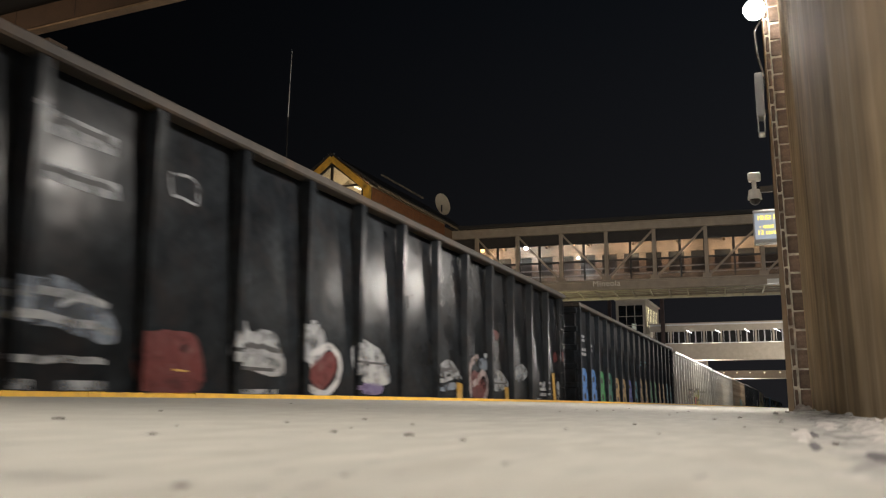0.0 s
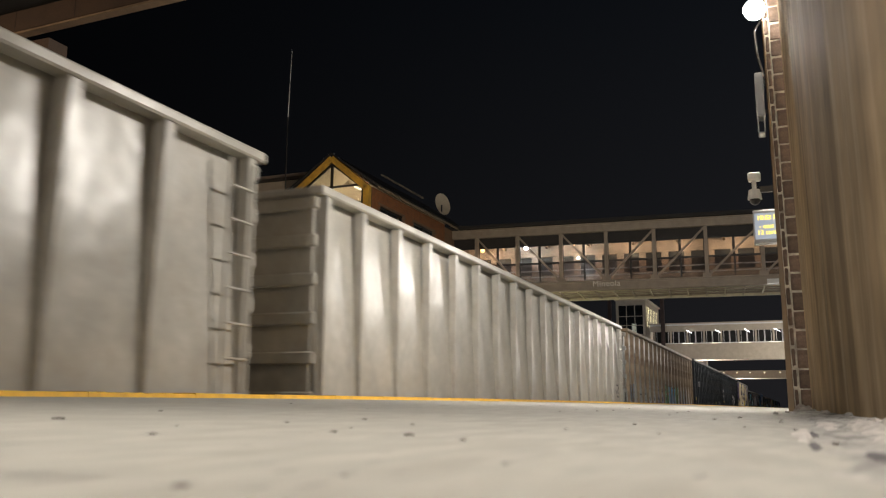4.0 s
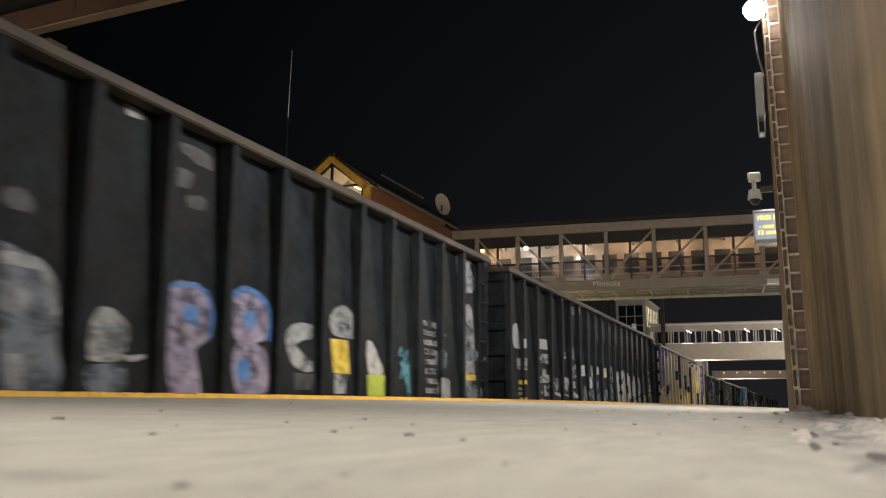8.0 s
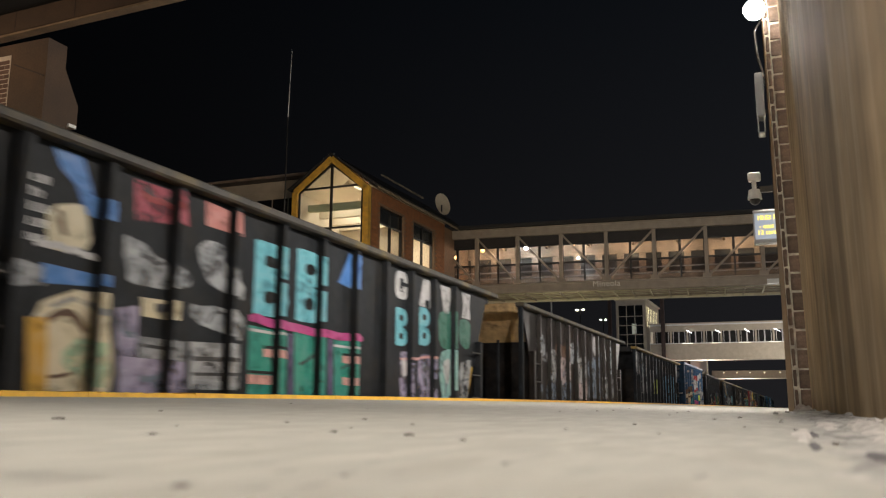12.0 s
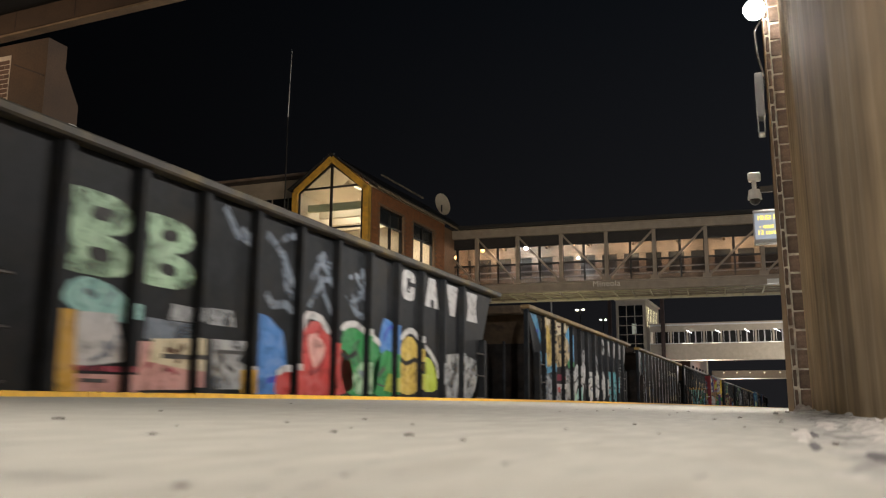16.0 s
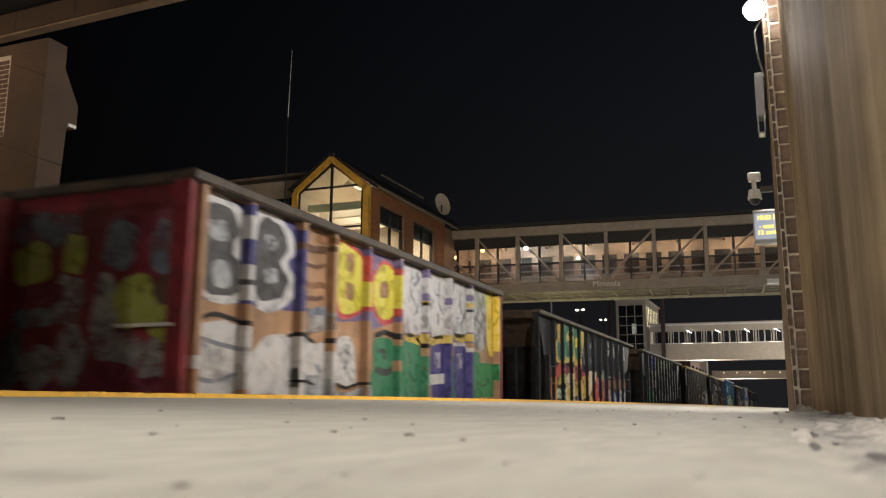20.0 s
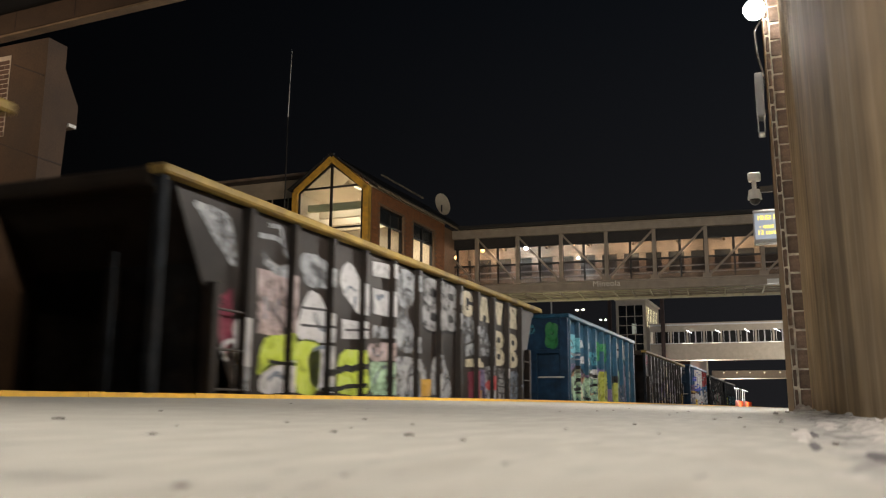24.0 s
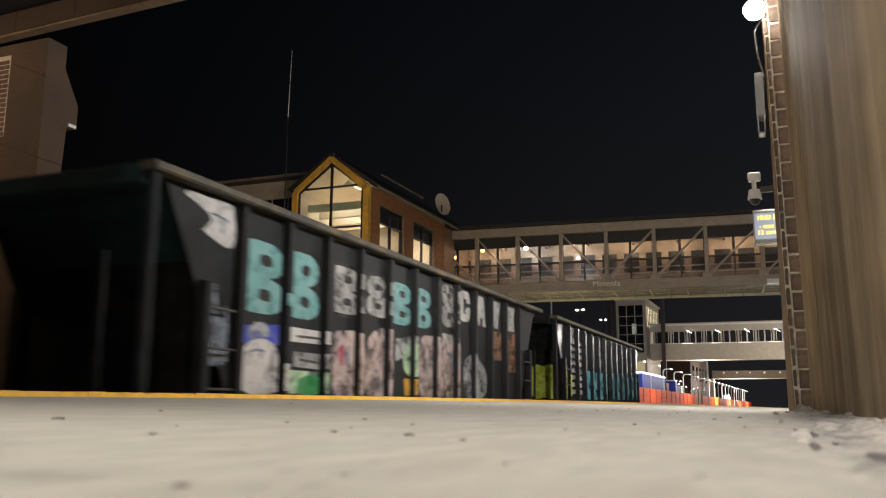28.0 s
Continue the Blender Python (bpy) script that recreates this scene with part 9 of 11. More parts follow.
    area(13, "red", 2, 0, [(2.88, 0.53), (3.10, 0.53), (3.11, 0.40), (2.89, 0.41)])
    area(13, "pale", 1, 1, [(3.66, 0.74), (3.85, 1.00), (4.43, 0.86), (4.48, 0.18), (3.71, 0.16)])
    area(13, "white", 1, 1, [(4.55, 0.77), (4.78, 1.08), (5.04, 1.18), (5.35, 1.00), (5.37, 0.72), (4.94, 0.56), (4.65, 0.22)])
    area(13, "white", 1, 1, [(5.44, 0.24), (5.47, 0.87), (5.60, 1.17), (5.82, 1.30), (6.02, 1.06), (5.81, 0.61)])
    area(13, "white", 1, 1, [(6.00, 0.76), (6.56, 1.03), (6.95, 0.98), (7.15, 0.59), (6.77, 0.21), (6.11, 0.25)])
    area(13, "white", 1, 1, [(7.29, 1.01), (7.58, 1.13), (7.94, 0.71), (7.55, 0.26)])
    area(13, "white", 1, 1, [(7.99, 1.02), (8.31, 1.17), (8.97, 0.76), (8.83, 0.40), (8.23, 0.28)])
    area(13, "aqua", 2, 1, [(4.90, 0.23), (5.01, 0.50), (5.42, 0.59), (5.40, 0.19)])
    area(13, "mint", 2, 1, [(4.60, 0.18), (4.64, 0.42), (4.89, 0.36), (4.84, 0.18)])
    area(13, "pale", 1, 1, [(5.59, 1.32), (5.69, 1.58), (5.91, 1.61), (5.93, 1.31)])
    area(13, "pale", 1, 1, [(7.28, 1.17), (7.37, 1.51), (7.62, 1.50), (7.72, 1.21)])
    stroke(13, "black", 3, 0.06, [(4.68, 0.68), (5.19, 0.85), (5.78, 0.66), (6.57, 0.80)])
    stroke(13, "black", 3, 0.05, [(6.42, 0.56), (7.11, 0.67), (7.90, 0.54)])
    g(13, "letters", "cyan", 9.01, 10.67, 0.21, 1.19)
    g(13, "mark0", "white", 8.17, 8.74, 1.63, 2.13)
    g(13, "mark1", "white", 9.11, 9.67, 1.64, 2.14)
    g(13, "mark2", "white", 10.08, 10.57, 1.63, 2.14)
    g(13, "mark3", "white", 11.06, 11.58, 1.64, 2.16)
    g(13, "bars", "pale", 11.06, 11.61, 0.67, 1.52)
    area(14, "slate", 0, 0, [(0.43, 2.17), (0.96, 2.15), (1.56, 2.10), (1.59, 1.46), (1.52, 0.87), (1.22, 1.35), (0.83, 1.82)])
    stroke(14, "pale", 1, 0.07, [(0.58, 2.12), (0.98, 2.00), (1.37, 1.63)])
    stroke(14, "aqua", 1, 0.06, [(0.70, 2.13), (1.16, 1.94), (1.50, 1.44)])
    stroke(14, "pale", 1, 0.05, [(1.04, 2.07), (1.42, 1.80), (1.56, 1.30)])
    stroke(14, "dark", 1, 0.06, [(0.85, 1.97), (1.15, 1.69), (1.36, 1.32)])
    stroke(14, "dark", 1, 0.05, [(1.18, 2.00), (1.47, 1.70)])
    stroke(14, "aqua", 1, 0.05, [(0.93, 1.79), (1.24, 1.45), (1.47, 0.98)])
    stroke(14, "pale", 1, 0.06, [(1.74, 1.84), (1.96, 1.96), (2.18, 1.90), (2.11, 1.69), (1.83, 1.61)])
    stroke(14, "pale", 1, 0.06, [(1.84, 1.50), (2.21, 1.60), (2.19, 1.37), (1.90, 1.24)])
    stroke(14, "pale", 1, 0.04, [(1.74, 1.70), (1.87, 1.18)])
    area(14, "lilac", 0, 1, [(1.38, 0.17), (1.28, 0.56), (1.45, 0.77), (1.79, 0.75), (2.02, 0.61), (2.06, 0.15)])
    stroke(14, "pale", 1, 0.08, [(1.38, 0.20), (1.35, 0.51), (1.50, 0.70), (1.69, 0.64), (1.65, 0.43), (1.85, 0.18)])
    stroke(14, "dark", 2, 0.05, [(1.49, 0.42), (1.71, 0.46)])
    stroke(14, "pale", 1, 0.06, [(1.76, 0.64), (1.97, 0.58), (1.96, 0.24)])
    area(14, "slate", 0, 0, [(2.06, 0.72), (2.29, 0.74), (2.34, 0.19), (2.11, 0.19)])
    area(14, "tan", 1, 0, [(2.28, 0.85), (2.43, 0.85), (2.47, 0.15), (2.34, 0.15)])
    area(14, "pale", 0, 1, [(2.56, 0.19), (2.54, 0.64), (2.78, 0.83), (3.19, 0.81), (3.42, 0.64), (3.40, 0.17)])
    stroke(14, "slate", 1, 0.08, [(2.69, 0.25), (2.71, 0.60), (2.99, 0.73), (3.16, 0.50), (2.92, 0.38)])
    stroke(14, "blue", 1, 0.04, [(2.56, 0.67), (2.88, 0.84), (3.35, 0.73)])
    g(14, "bars", "white", 2.81, 3.40, 0.89, 1.13)
    g(14, "bars", "white", 3.58, 4.10, 0.92, 1.13)
    g(14, "scrawl", "pale", 3.58, 4.18, 0.18, 0.86)
    area(14, "pinkgrey", 0, 1, [(4.49, 0.23), (4.46, 0.91), (4.68, 1.10), (5.10, 1.16), (5.35, 0.91), (5.39, 0.20)])
    stroke(14, "dark", 1, 0.06, [(4.64, 0.58), (4.83, 0.94), (5.12, 0.89), (5.19, 0.46)])
    area(14, "lilac", 0, 1, [(5.45, 0.25), (5.44, 0.99), (5.82, 1.19), (6.20, 0.97), (6.20, 0.21)])
    stroke(14, "dark", 1, 0.06, [(5.60, 0.55), (5.83, 0.94), (6.05, 0.65)])
    g(14, "rect", "brown", 4.61, 5.18, 1.24, 1.66)
    g(14, "bars", "white", 5.39, 6.17, 1.24, 1.63)
    g(14, "bars", "white", 6.32, 7.03, 1.25, 1.58)
    g(14, "letters", "pinkgrey", 6.26, 7.01, 0.19, 1.08)
    g(14, "letters", "pinkgrey", 7.15, 8.01, 0.21, 1.16)
    g(14, "mark0", "white", 8.12, 8.69, 1.64, 2.16)
    g(14, "mark1", "white", 9.10, 9.65, 1.65, 2.14)
    g(14, "mark2", "white", 9.97, 10.49, 1.66, 2.15)
    g(14, "mark3", "white", 10.98, 11.42, 1.66, 2.16)
    g(14, "rect", "cream", 8.15, 11.45, 0.38, 1.70)
    g(14, "letters", "slate", 8.43, 11.04, 0.58, 1.52)
    g(14, "rect", "ochre", 3.17, 3.39, 0.17, 0.45)
    g(14, "rect", "ochre", 4.79, 5.10, 0.19, 0.49)
    g(14, "rect", "ochre", 6.33, 6.62, 0.20, 0.51)
    g(14, "rect", "ochre", 11.13, 11.51, 0.22, 0.80)
    g(15, "wedge", "grey", 0.53, 1.35, 1.36, 2.30)
    area(15, "tan", 0, 0, [(1.62, 1.77), (2.41, 1.77), (2.41, 1.16), (1.71, 1.07)])
    area(15, "tan", 0, 0, [(3.57, 1.88), (4.38, 1.86), (4.37, 1.65), (3.87, 1.57), (3.87, 1.18), (3.62, 1.10)])
    area(15, "tan", 0, 0, [(5.41, 1.75), (6.23, 1.71), (6.18, 1.16), (5.44, 1.12)])
    area(15, "tan", 0, 0, [(7.16, 1.69), (7.90, 1.59), (7.91, 1.08), (7.18, 1.07)])
    area(15, "tan", 0, 0, [(8.05, 1.53), (12.04, 1.61), (11.98, 1.29), (8.05, 1.12)])
    area(15, "rust", 0, 0, [(1.26, 0.95), (1.58, 0.96), (1.64, 0.15), (1.38, 0.14)])
    area(15, "pinkgrey", 1, 0, [(1.36, 0.86), (1.50, 0.86), (1.53, 0.45), (1.40, 0.44)])
    area(15, "jade", 0, 0, [(1.60, 1.07), (2.50, 1.14), (3.38, 1.09), (4.57, 1.16), (5.36, 1.12), (6.45, 1.17), (8.74, 1.17), (11.93, 1.20), (11.42, 0.24), (1.69, 0.15)])
    area(15, "green", 1, 1, [(1.75, 0.15), (1.67, 0.89), (1.93, 1.05), (2.31, 1.04), (2.40, 0.49), (2.29, 0.16)])
    area(15, "black", 2, 1, [(2.33, 0.78), (2.51, 0.97), (2.67, 0.50), (2.43, 0.20)])
    area(15, "aqua", 2, 1, [(2.68, 1.05), (3.38, 1.05), (3.54, 0.87), (2.86, 0.74)])
    area(15, "white", 3, 1, [(2.74, 0.63), (3.41, 0.67), (3.45, 0.44), (2.88, 0.45)])
    area(15, "black", 2, 1, [(2.86, 0.42), (3.66, 0.55), (3.68, 0.29), (2.99, 0.21)])
    area(15, "cyan", 3, 1, [(4.12, 0.54), (4.76, 0.53), (4.66, 0.20), (4.07, 0.19)])
    area(15, "white", 3, 1, [(3.85, 0.56), (4.18, 0.65), (4.16, 0.30)])
    area(15, "ochre", 3, 1, [(3.20, 0.34), (3.61, 0.39), (3.59, 0.22)])
    area(15, "white", 3, 1, [(3.39, 0.96), (3.88, 1.04), (3.96, 0.84), (3.52, 0.77)])
    area(15, "black", 2, 1, [(4.60, 0.71), (5.41, 0.70), (5.43, 0.40), (4.61, 0.42)])
    area(15, "cyan", 2, 1, [(4.72, 1.13), (5.39, 1.10), (5.40, 0.93), (4.74, 0.89)])
    area(15, "rust", 3, 1, [(5.58, 1.05), (6.10, 1.08), (6.00, 0.83), (5.72, 0.65)])
    area(15, "cyan", 2, 1, [(5.56, 0.57), (6.27, 0.68), (6.29, 0.20), (5.61, 0.19)])
    area(15, "black", 3, 0, [(6.26, 0.92), (6.50, 0.94), (6.52, 0.20), (6.29, 0.20)])
    area(15, "aqua", 2, 1, [(6.75, 1.06), (7.79, 1.01), (7.57, 0.66), (6.83, 0.67)])
    area(15, "white", 3, 1, [(6.48, 0.28), (7.09, 0.42), (7.76, 0.22)])
    area(15, "ochre", 3, 1, [(7.70, 0.75), (8.28, 0.78), (8.17, 0.39)])
    area(15, "pale", 3, 1, [(8.48, 1.09), (9.07, 1.06), (9.08, 0.62), (8.54, 0.60)])
    area(15, "white", 3, 1, [(9.83, 1.29), (10.59, 1.33), (10.52, 0.73), (9.89, 0.76)])
    area(15, "sky", 2, 1, [(9.77, 0.65), (10.92, 0.64), (10.92, 0.27), (9.89, 0.25)])
    area(15, "green", 2, 1, [(8.75, 0.80), (9.65, 0.85), (9.65, 0.34), (8.81, 0.33)])
    area(15, "crimson", 2, 1, [(11.21, 1.15), (11.90, 1.14), (11.43, 0.27), (11.20, 0.26)])
    area(15, "slate", 2, 1, [(1.90, 0.41), (2.35, 0.49), (2.33, 0.20), (1.92, 0.19)])
    area(15, "mint", 3, 1, [(1.82, 0.79), (2.09, 0.81), (2.06, 0.64), (1.86, 0.66)])
    stroke(15, "ochre", 4, 0.1, [(1.58, 1.10), (1.93, 1.09), (2.50, 1.09), (2.92, 1.04), (3.62, 1.08), (4.57, 1.13), (5.36, 1.12), (6.45, 1.17), (7.74, 1.19), (9.59, 1.19), (11.95, 1.26)])
    stroke(15, "black", 3, 0.08, [(2.50, 1.12), (2.71, 1.08)])
    stroke(15, "black", 4, 0.06, [(2.74, 0.72), (3.65, 0.75), (4.18, 0.58)])
    stroke(15, "black", 4, 0.06, [(6.87, 0.58), (8.23, 0.78), (9.59, 0.84)])
    g(15, "scrawl", "white", 9.29, 10.51, 0.45, 1.27)
    g(15, "mark0", "white", 8.08, 8.64, 1.64, 2.12)
    g(15, "mark1", "white", 8.94, 9.51, 1.61, 2.11)
    g(15, "mark2", "white", 9.88, 10.39, 1.61, 2.12)
    g(15, "mark3", "white", 10.86, 11.35, 1.62, 2.13)
    area(16, "indigo", 0, 0, [(0.26, 2.18), (2.13, 2.27), (2.25, 1.14), (0.36, 1.08)])
    area(16, "white", 1, 1, [(0.28, 2.08), (0.84, 2.19), (1.11, 1.96), (1.01, 1.62), (1.21, 1.39), (1.11, 1.17), (0.37, 1.12)])
    area(16, "dark", 2, 1, [(0.30, 1.99), (0.77, 2.08), (0.96, 1.88), (0.84, 1.67), (1.05, 1.46), (0.99, 1.23), (0.38, 1.19)])
    area(16, "pale", 3, 1, [(0.43, 1.90), (0.69, 1.94), (0.74, 1.76), (0.45, 1.72)])
    area(16, "pale", 3, 1, [(0.52, 1.48), (0.77, 1.51), (0.81, 1.26), (0.56, 1.24)])
    area(16, "white", 1, 1, [(1.21, 2.13), (1.76, 2.20), (2.10, 1.90), (1.94, 1.68), (2.15, 1.46), (1.86, 1.14), (1.23, 1.16)])
    area(16, "dark", 2, 1, [(1.30, 2.06), (1.72, 2.09), (1.91, 1.86), (1.76, 1.66), (1.96, 1.47), (1.75, 1.24), (1.30, 1.24)])
    area(16, "pale", 3, 1, [(1.45, 1.93), (1.66, 1.95), (1.67, 1.81), (1.46, 1.78)])
    area(16, "pale", 3, 1, [(1.48, 1.55), (1.69, 1.57), (1.70, 1.42), (1.49, 1.41)])
    stroke(16, "brown", 1, 0.1, [(2.12, 1.92), (2.50, 1.95), (2.91, 2.02)])
    stroke(16, "rust", 1, 0.12, [(2.57, 2.11), (2.74, 2.10), (2.91, 2.14)])
    stroke(16, "brown", 1, 0.05, [(2.23, 1.72), (2.52, 1.74), (2.83, 1.80)])
    stroke(16, "rust", 1, 0.08, [(2.33, 1.51), (2.59, 1.51), (2.86, 1.55)])
    stroke(16, "brown", 1, 0.06, [(2.24, 1.33), (2.51, 1.33), (2.78, 1.37)])
    stroke(16, "slate", 1, 0.1, [(2.37, 1.16), (2.62, 1.19), (2.88, 1.26)])
    stroke(16, "grey", 1, 0.2, [(2.18, 0.98), (2.57, 1.02), (3.01, 1.10)])
    stroke(16, "brown", 1, 0.07, [(2.27, 0.89), (2.53, 0.94), (2.81, 1.02)])
    area(16, "purple", 0, 0, [(2.90, 2.16), (4.03, 2.22), (4.11, 1.21), (3.15, 1.11)])
    area(16, "purple", 0.2, 0, [(4.04, 2.22), (5.16, 2.27), (5.22, 1.33), (4.13, 1.09)])
    area(16, "red", 1, 1, [(3.08, 2.12), (3.54, 2.21), (3.92, 2.03), (3.90, 1.80), (4.02, 1.57), (3.88, 1.32), (3.17, 1.19)])
    area(16, "citron", 2, 1, [(3.14, 2.08), (3.50, 2.14), (3.86, 2.00), (3.83, 1.77), (3.95, 1.57), (3.80, 1.35), (3.20, 1.25)])
    area(16, "rust", 3, 1, [(3.34, 2.02), (3.56, 2.04), (3.57, 1.83), (3.35, 1.81)])
    area(16, "rust", 3, 1, [(3.36, 1.64), (3.57, 1.65), (3.58, 1.45), (3.38, 1.44)])
    area(16, "red", 1, 1, [(5.07, 1.74), (4.94, 1.37), (4.59, 1.19), (4.25, 1.28), (4.09, 1.58), (4.20, 1.92), (4.53, 2.13), (4.89, 2.05)])
    area(16, "citron", 2, 1, [(5.01, 1.74), (4.89, 1.43), (4.60, 1.27), (4.30, 1.35), (4.16, 1.60), (4.25, 1.90), (4.54, 2.07), (4.85, 2.01)])
    area(16, "rust", 3, 1, [(4.39, 1.79), (4.63, 1.83), (4.65, 1.61), (4.40, 1.57)])
    area(16, "purple", 0, 0, [(5.17, 2.27), (8.52, 2.36), (8.56, 1.18), (5.25, 1.10)])
    area(16, "white", 2, 1, [(5.20, 2.19), (5.70, 2.24), (5.99, 1.99), (5.87, 1.68), (6.07, 1.53), (6.02, 1.23), (5.68, 1.13), (5.27, 1.15)])
    area(16, "white", 2, 1, [(6.27, 2.19), (6.91, 2.24), (7.09, 2.03), (6.89, 1.78), (7.11, 1.61), (7.02, 1.28), (6.34, 1.17)])
    area(16, "white", 2, 1, [(7.32, 2.20), (7.91, 2.22), (7.99, 1.93), (8.14, 1.69), (8.01, 1.38), (7.36, 1.24)])
    stroke(16, "slate", 3, 0.05, [(5.50, 2.11), (5.46, 1.79), (5.65, 1.61), (5.73, 1.49)])
    stroke(16, "slate", 3, 0.05, [(6.62, 2.10), (6.61, 1.78), (6.79, 1.56)])
    stroke(16, "slate", 3, 0.05, [(7.62, 2.07), (7.57, 1.82), (7.79, 1.60)])
    stroke(16, "gold", 3, 0.07, [(6.02, 2.16), (6.12, 1.85), (5.92, 1.64)])
    stroke(16, "gold", 3, 0.07, [(7.01, 2.30), (7.15, 2.00), (6.97, 1.77)])
    stroke(16, "gold", 3, 0.07, [(8.02, 2.26), (8.11, 1.99), (7.94, 1.81)])
    stroke(16, "gold", 2, 0.14, [(5.30, 1.07), (5.77, 1.07), (6.04, 1.14)])
    stroke(16, "gold", 2, 0.14, [(6.27, 1.07), (6.71, 1.15), (7.02, 1.16)])
    stroke(16, "gold", 2, 0.14, [(7.33, 1.26), (7.71, 1.23), (8.03, 1.27)])
    stroke(16, "black", 3, 0.05, [(5.86, 1.66), (6.05, 1.62), (6.09, 1.45)])
    stroke(16, "black", 3, 0.05, [(6.93, 1.76), (7.14, 1.69), (7.13, 1.53)])
    stroke(16, "black", 3, 0.05, [(7.95, 1.75), (8.19, 1.68), (8.17, 1.45)])
    area(16, "white", 1, 1, [(0.25, 0.73), (0.55, 0.89), (1.00, 0.88), (1.23, 0.70), (1.15, 0.31), (0.88, 0.16), (0.29, 0.17)])
    stroke(16, "black", 2, 0.05, [(0.24, 0.83), (0.60, 0.96), (1.06, 0.92), (1.26, 0.81)])
    stroke(16, "slate", 2, 0.05, [(0.27, 0.68), (0.74, 0.67), (1.27, 0.62)])
    stroke(16, "slate", 2, 0.05, [(0.35, 0.33), (0.64, 0.28), (1.01, 0.37)])
    area(16, "white", 1, 1, [(1.31, 0.63), (1.71, 0.85), (2.03, 0.76), (2.11, 0.19), (1.19, 0.17)])
    area(16, "white", 1, 1, [(1.98, 0.82), (2.25, 0.88), (2.60, 0.80), (2.84, 0.81), (2.93, 0.54), (2.90, 0.26), (2.81, 0.13), (2.05, 0.12)])
    area(16, "pale", 2, 1, [(2.40, 0.38), (2.86, 0.41), (2.86, 0.16), (2.46, 0.14)])
    stroke(16, "black", 3, 0.035, [(2.06, 0.32), (2.31, 0.32), (2.62, 0.30)])
    stroke(16, "slate", 2, 0.06, [(2.04, 0.74), (2.09, 0.49), (2.06, 0.38)])
    stroke(16, "black", 2, 0.05, [(1.97, 0.83), (2.25, 0.88), (2.58, 0.81)])
    area(16, "white", 1, 1, [(3.09, 0.77), (3.32, 0.95), (3.59, 0.88), (3.69, 0.59), (3.64, 0.32), (3.23, 0.30), (3.06, 0.45)])
    area(16, "pale", 1.2, 1, [(2.96, 0.25), (3.49, 0.22), (4.08, 0.33), (4.10, 0.14), (2.97, 0.13)])
    stroke(16, "black", 3, 0.07, [(2.86, 0.86), (2.99, 0.80), (3.12, 0.78)])
    stroke(16, "black", 3, 0.04, [(3.18, 0.33), (3.43, 0.28), (3.75, 0.34), (4.06, 0.36)])
    stroke(16, "slate", 2, 0.05, [(3.19, 0.68), (3.39, 0.76), (3.59, 0.65)])
    area(16, "leaf", 1, 1, [(4.23, 0.94), (4.67, 1.02), (4.94, 0.85), (4.89, 0.62), (4.97, 0.43), (4.99, 0.15), (4.12, 0.14), (4.14, 0.40), (4.22, 0.62)])
    stroke(16, "dark", 2, 0.07, [(4.39, 0.84), (4.58, 0.80), (4.59, 0.69)])
    stroke(16, "dark", 2, 0.1, [(4.29, 0.53), (4.60, 0.53), (4.89, 0.56)])
    stroke(16, "black", 2, 0.08, [(4.24, 1.01), (4.63, 1.09), (4.96, 1.01), (5.00, 0.82)])
    area(16, "leaf", 1, 1, [(5.16, 0.94), (5.69, 1.03), (5.95, 0.80), (6.08, 0.48), (6.09, 0.17), (5.24, 0.16)])
    stroke(16, "dark", 2, 0.06, [(5.42, 0.85), (5.50, 0.69)])
    stroke(16, "dark", 2, 0.05, [(5.48, 0.53), (5.58, 0.22)])
    stroke(16, "black", 2, 0.06, [(5.68, 1.08), (6.05, 0.89), (6.16, 0.56)])
    area(16, "indigo", 1, 1, [(6.31, 1.00), (6.91, 1.10), (7.01, 0.60), (7.03, 0.18), (6.38, 0.17)])
    area(16, "lilac", 2, 0, [(6.45, 0.91), (6.68, 0.93), (6.69, 0.67), (6.46, 0.65)])
    area(16, "white", 2, 0, [(6.23, 0.54), (6.93, 0.59), (6.90, 0.42), (6.26, 0.38)])
    stroke(16, "pale", 2, 0.05, [(6.97, 1.05), (7.12, 0.74), (7.14, 0.34)])
    area(16, "indigo", 1, 1, [(7.34, 1.06), (7.92, 1.07), (8.06, 0.65), (8.05, 0.19), (7.40, 0.19)])
    area(16, "lilac", 2, 0, [(7.46, 0.95), (7.72, 0.97), (7.73, 0.70), (7.47, 0.69)])
    stroke(16, "white", 2, 0.06, [(7.28, 1.10), (7.83, 1.12), (8.12, 0.85), (8.16, 0.36)])
    area(16, "leaf", 0.5, 0, [(7.08, 0.88), (7.35, 0.90), (7.38, 0.19), (7.11, 0.18)])
    area(16, "leaf", 0.5, 0, [(8.14, 1.05), (8.66, 1.03), (8.69, 0.20), (8.17, 0.20)])
    area(16, "pale", 2, 1, [(8.29, 2.10), (8.92, 2.24), (8.98, 1.21), (8.35, 1.15)])
    area(16, "yellow", 2, 1, [(9.06, 2.14), (9.52, 2.17), (9.52, 1.12), (9.11, 1.13)])
    area(16, "lime", 1, 0, [(8.29, 2.23), (9.52, 2.18), (9.52, 1.83), (8.29, 1.79)])
    area(16, "green", 1, 0, [(8.23, 0.85), (9.52, 0.86), (9.48, 0.23), (8.23, 0.21)])
    g(17, "bars", "pale", 0.99, 1.32, 0.80, 1.23)
    area(17, "gold", 1, 1, [(2.01, 2.05), (2.36, 2.15), (2.70, 2.30), (2.83, 1.35), (2.47, 1.14), (1.98, 1.14), (1.73, 1.37), (1.77, 1.61), (2.07, 1.72)])
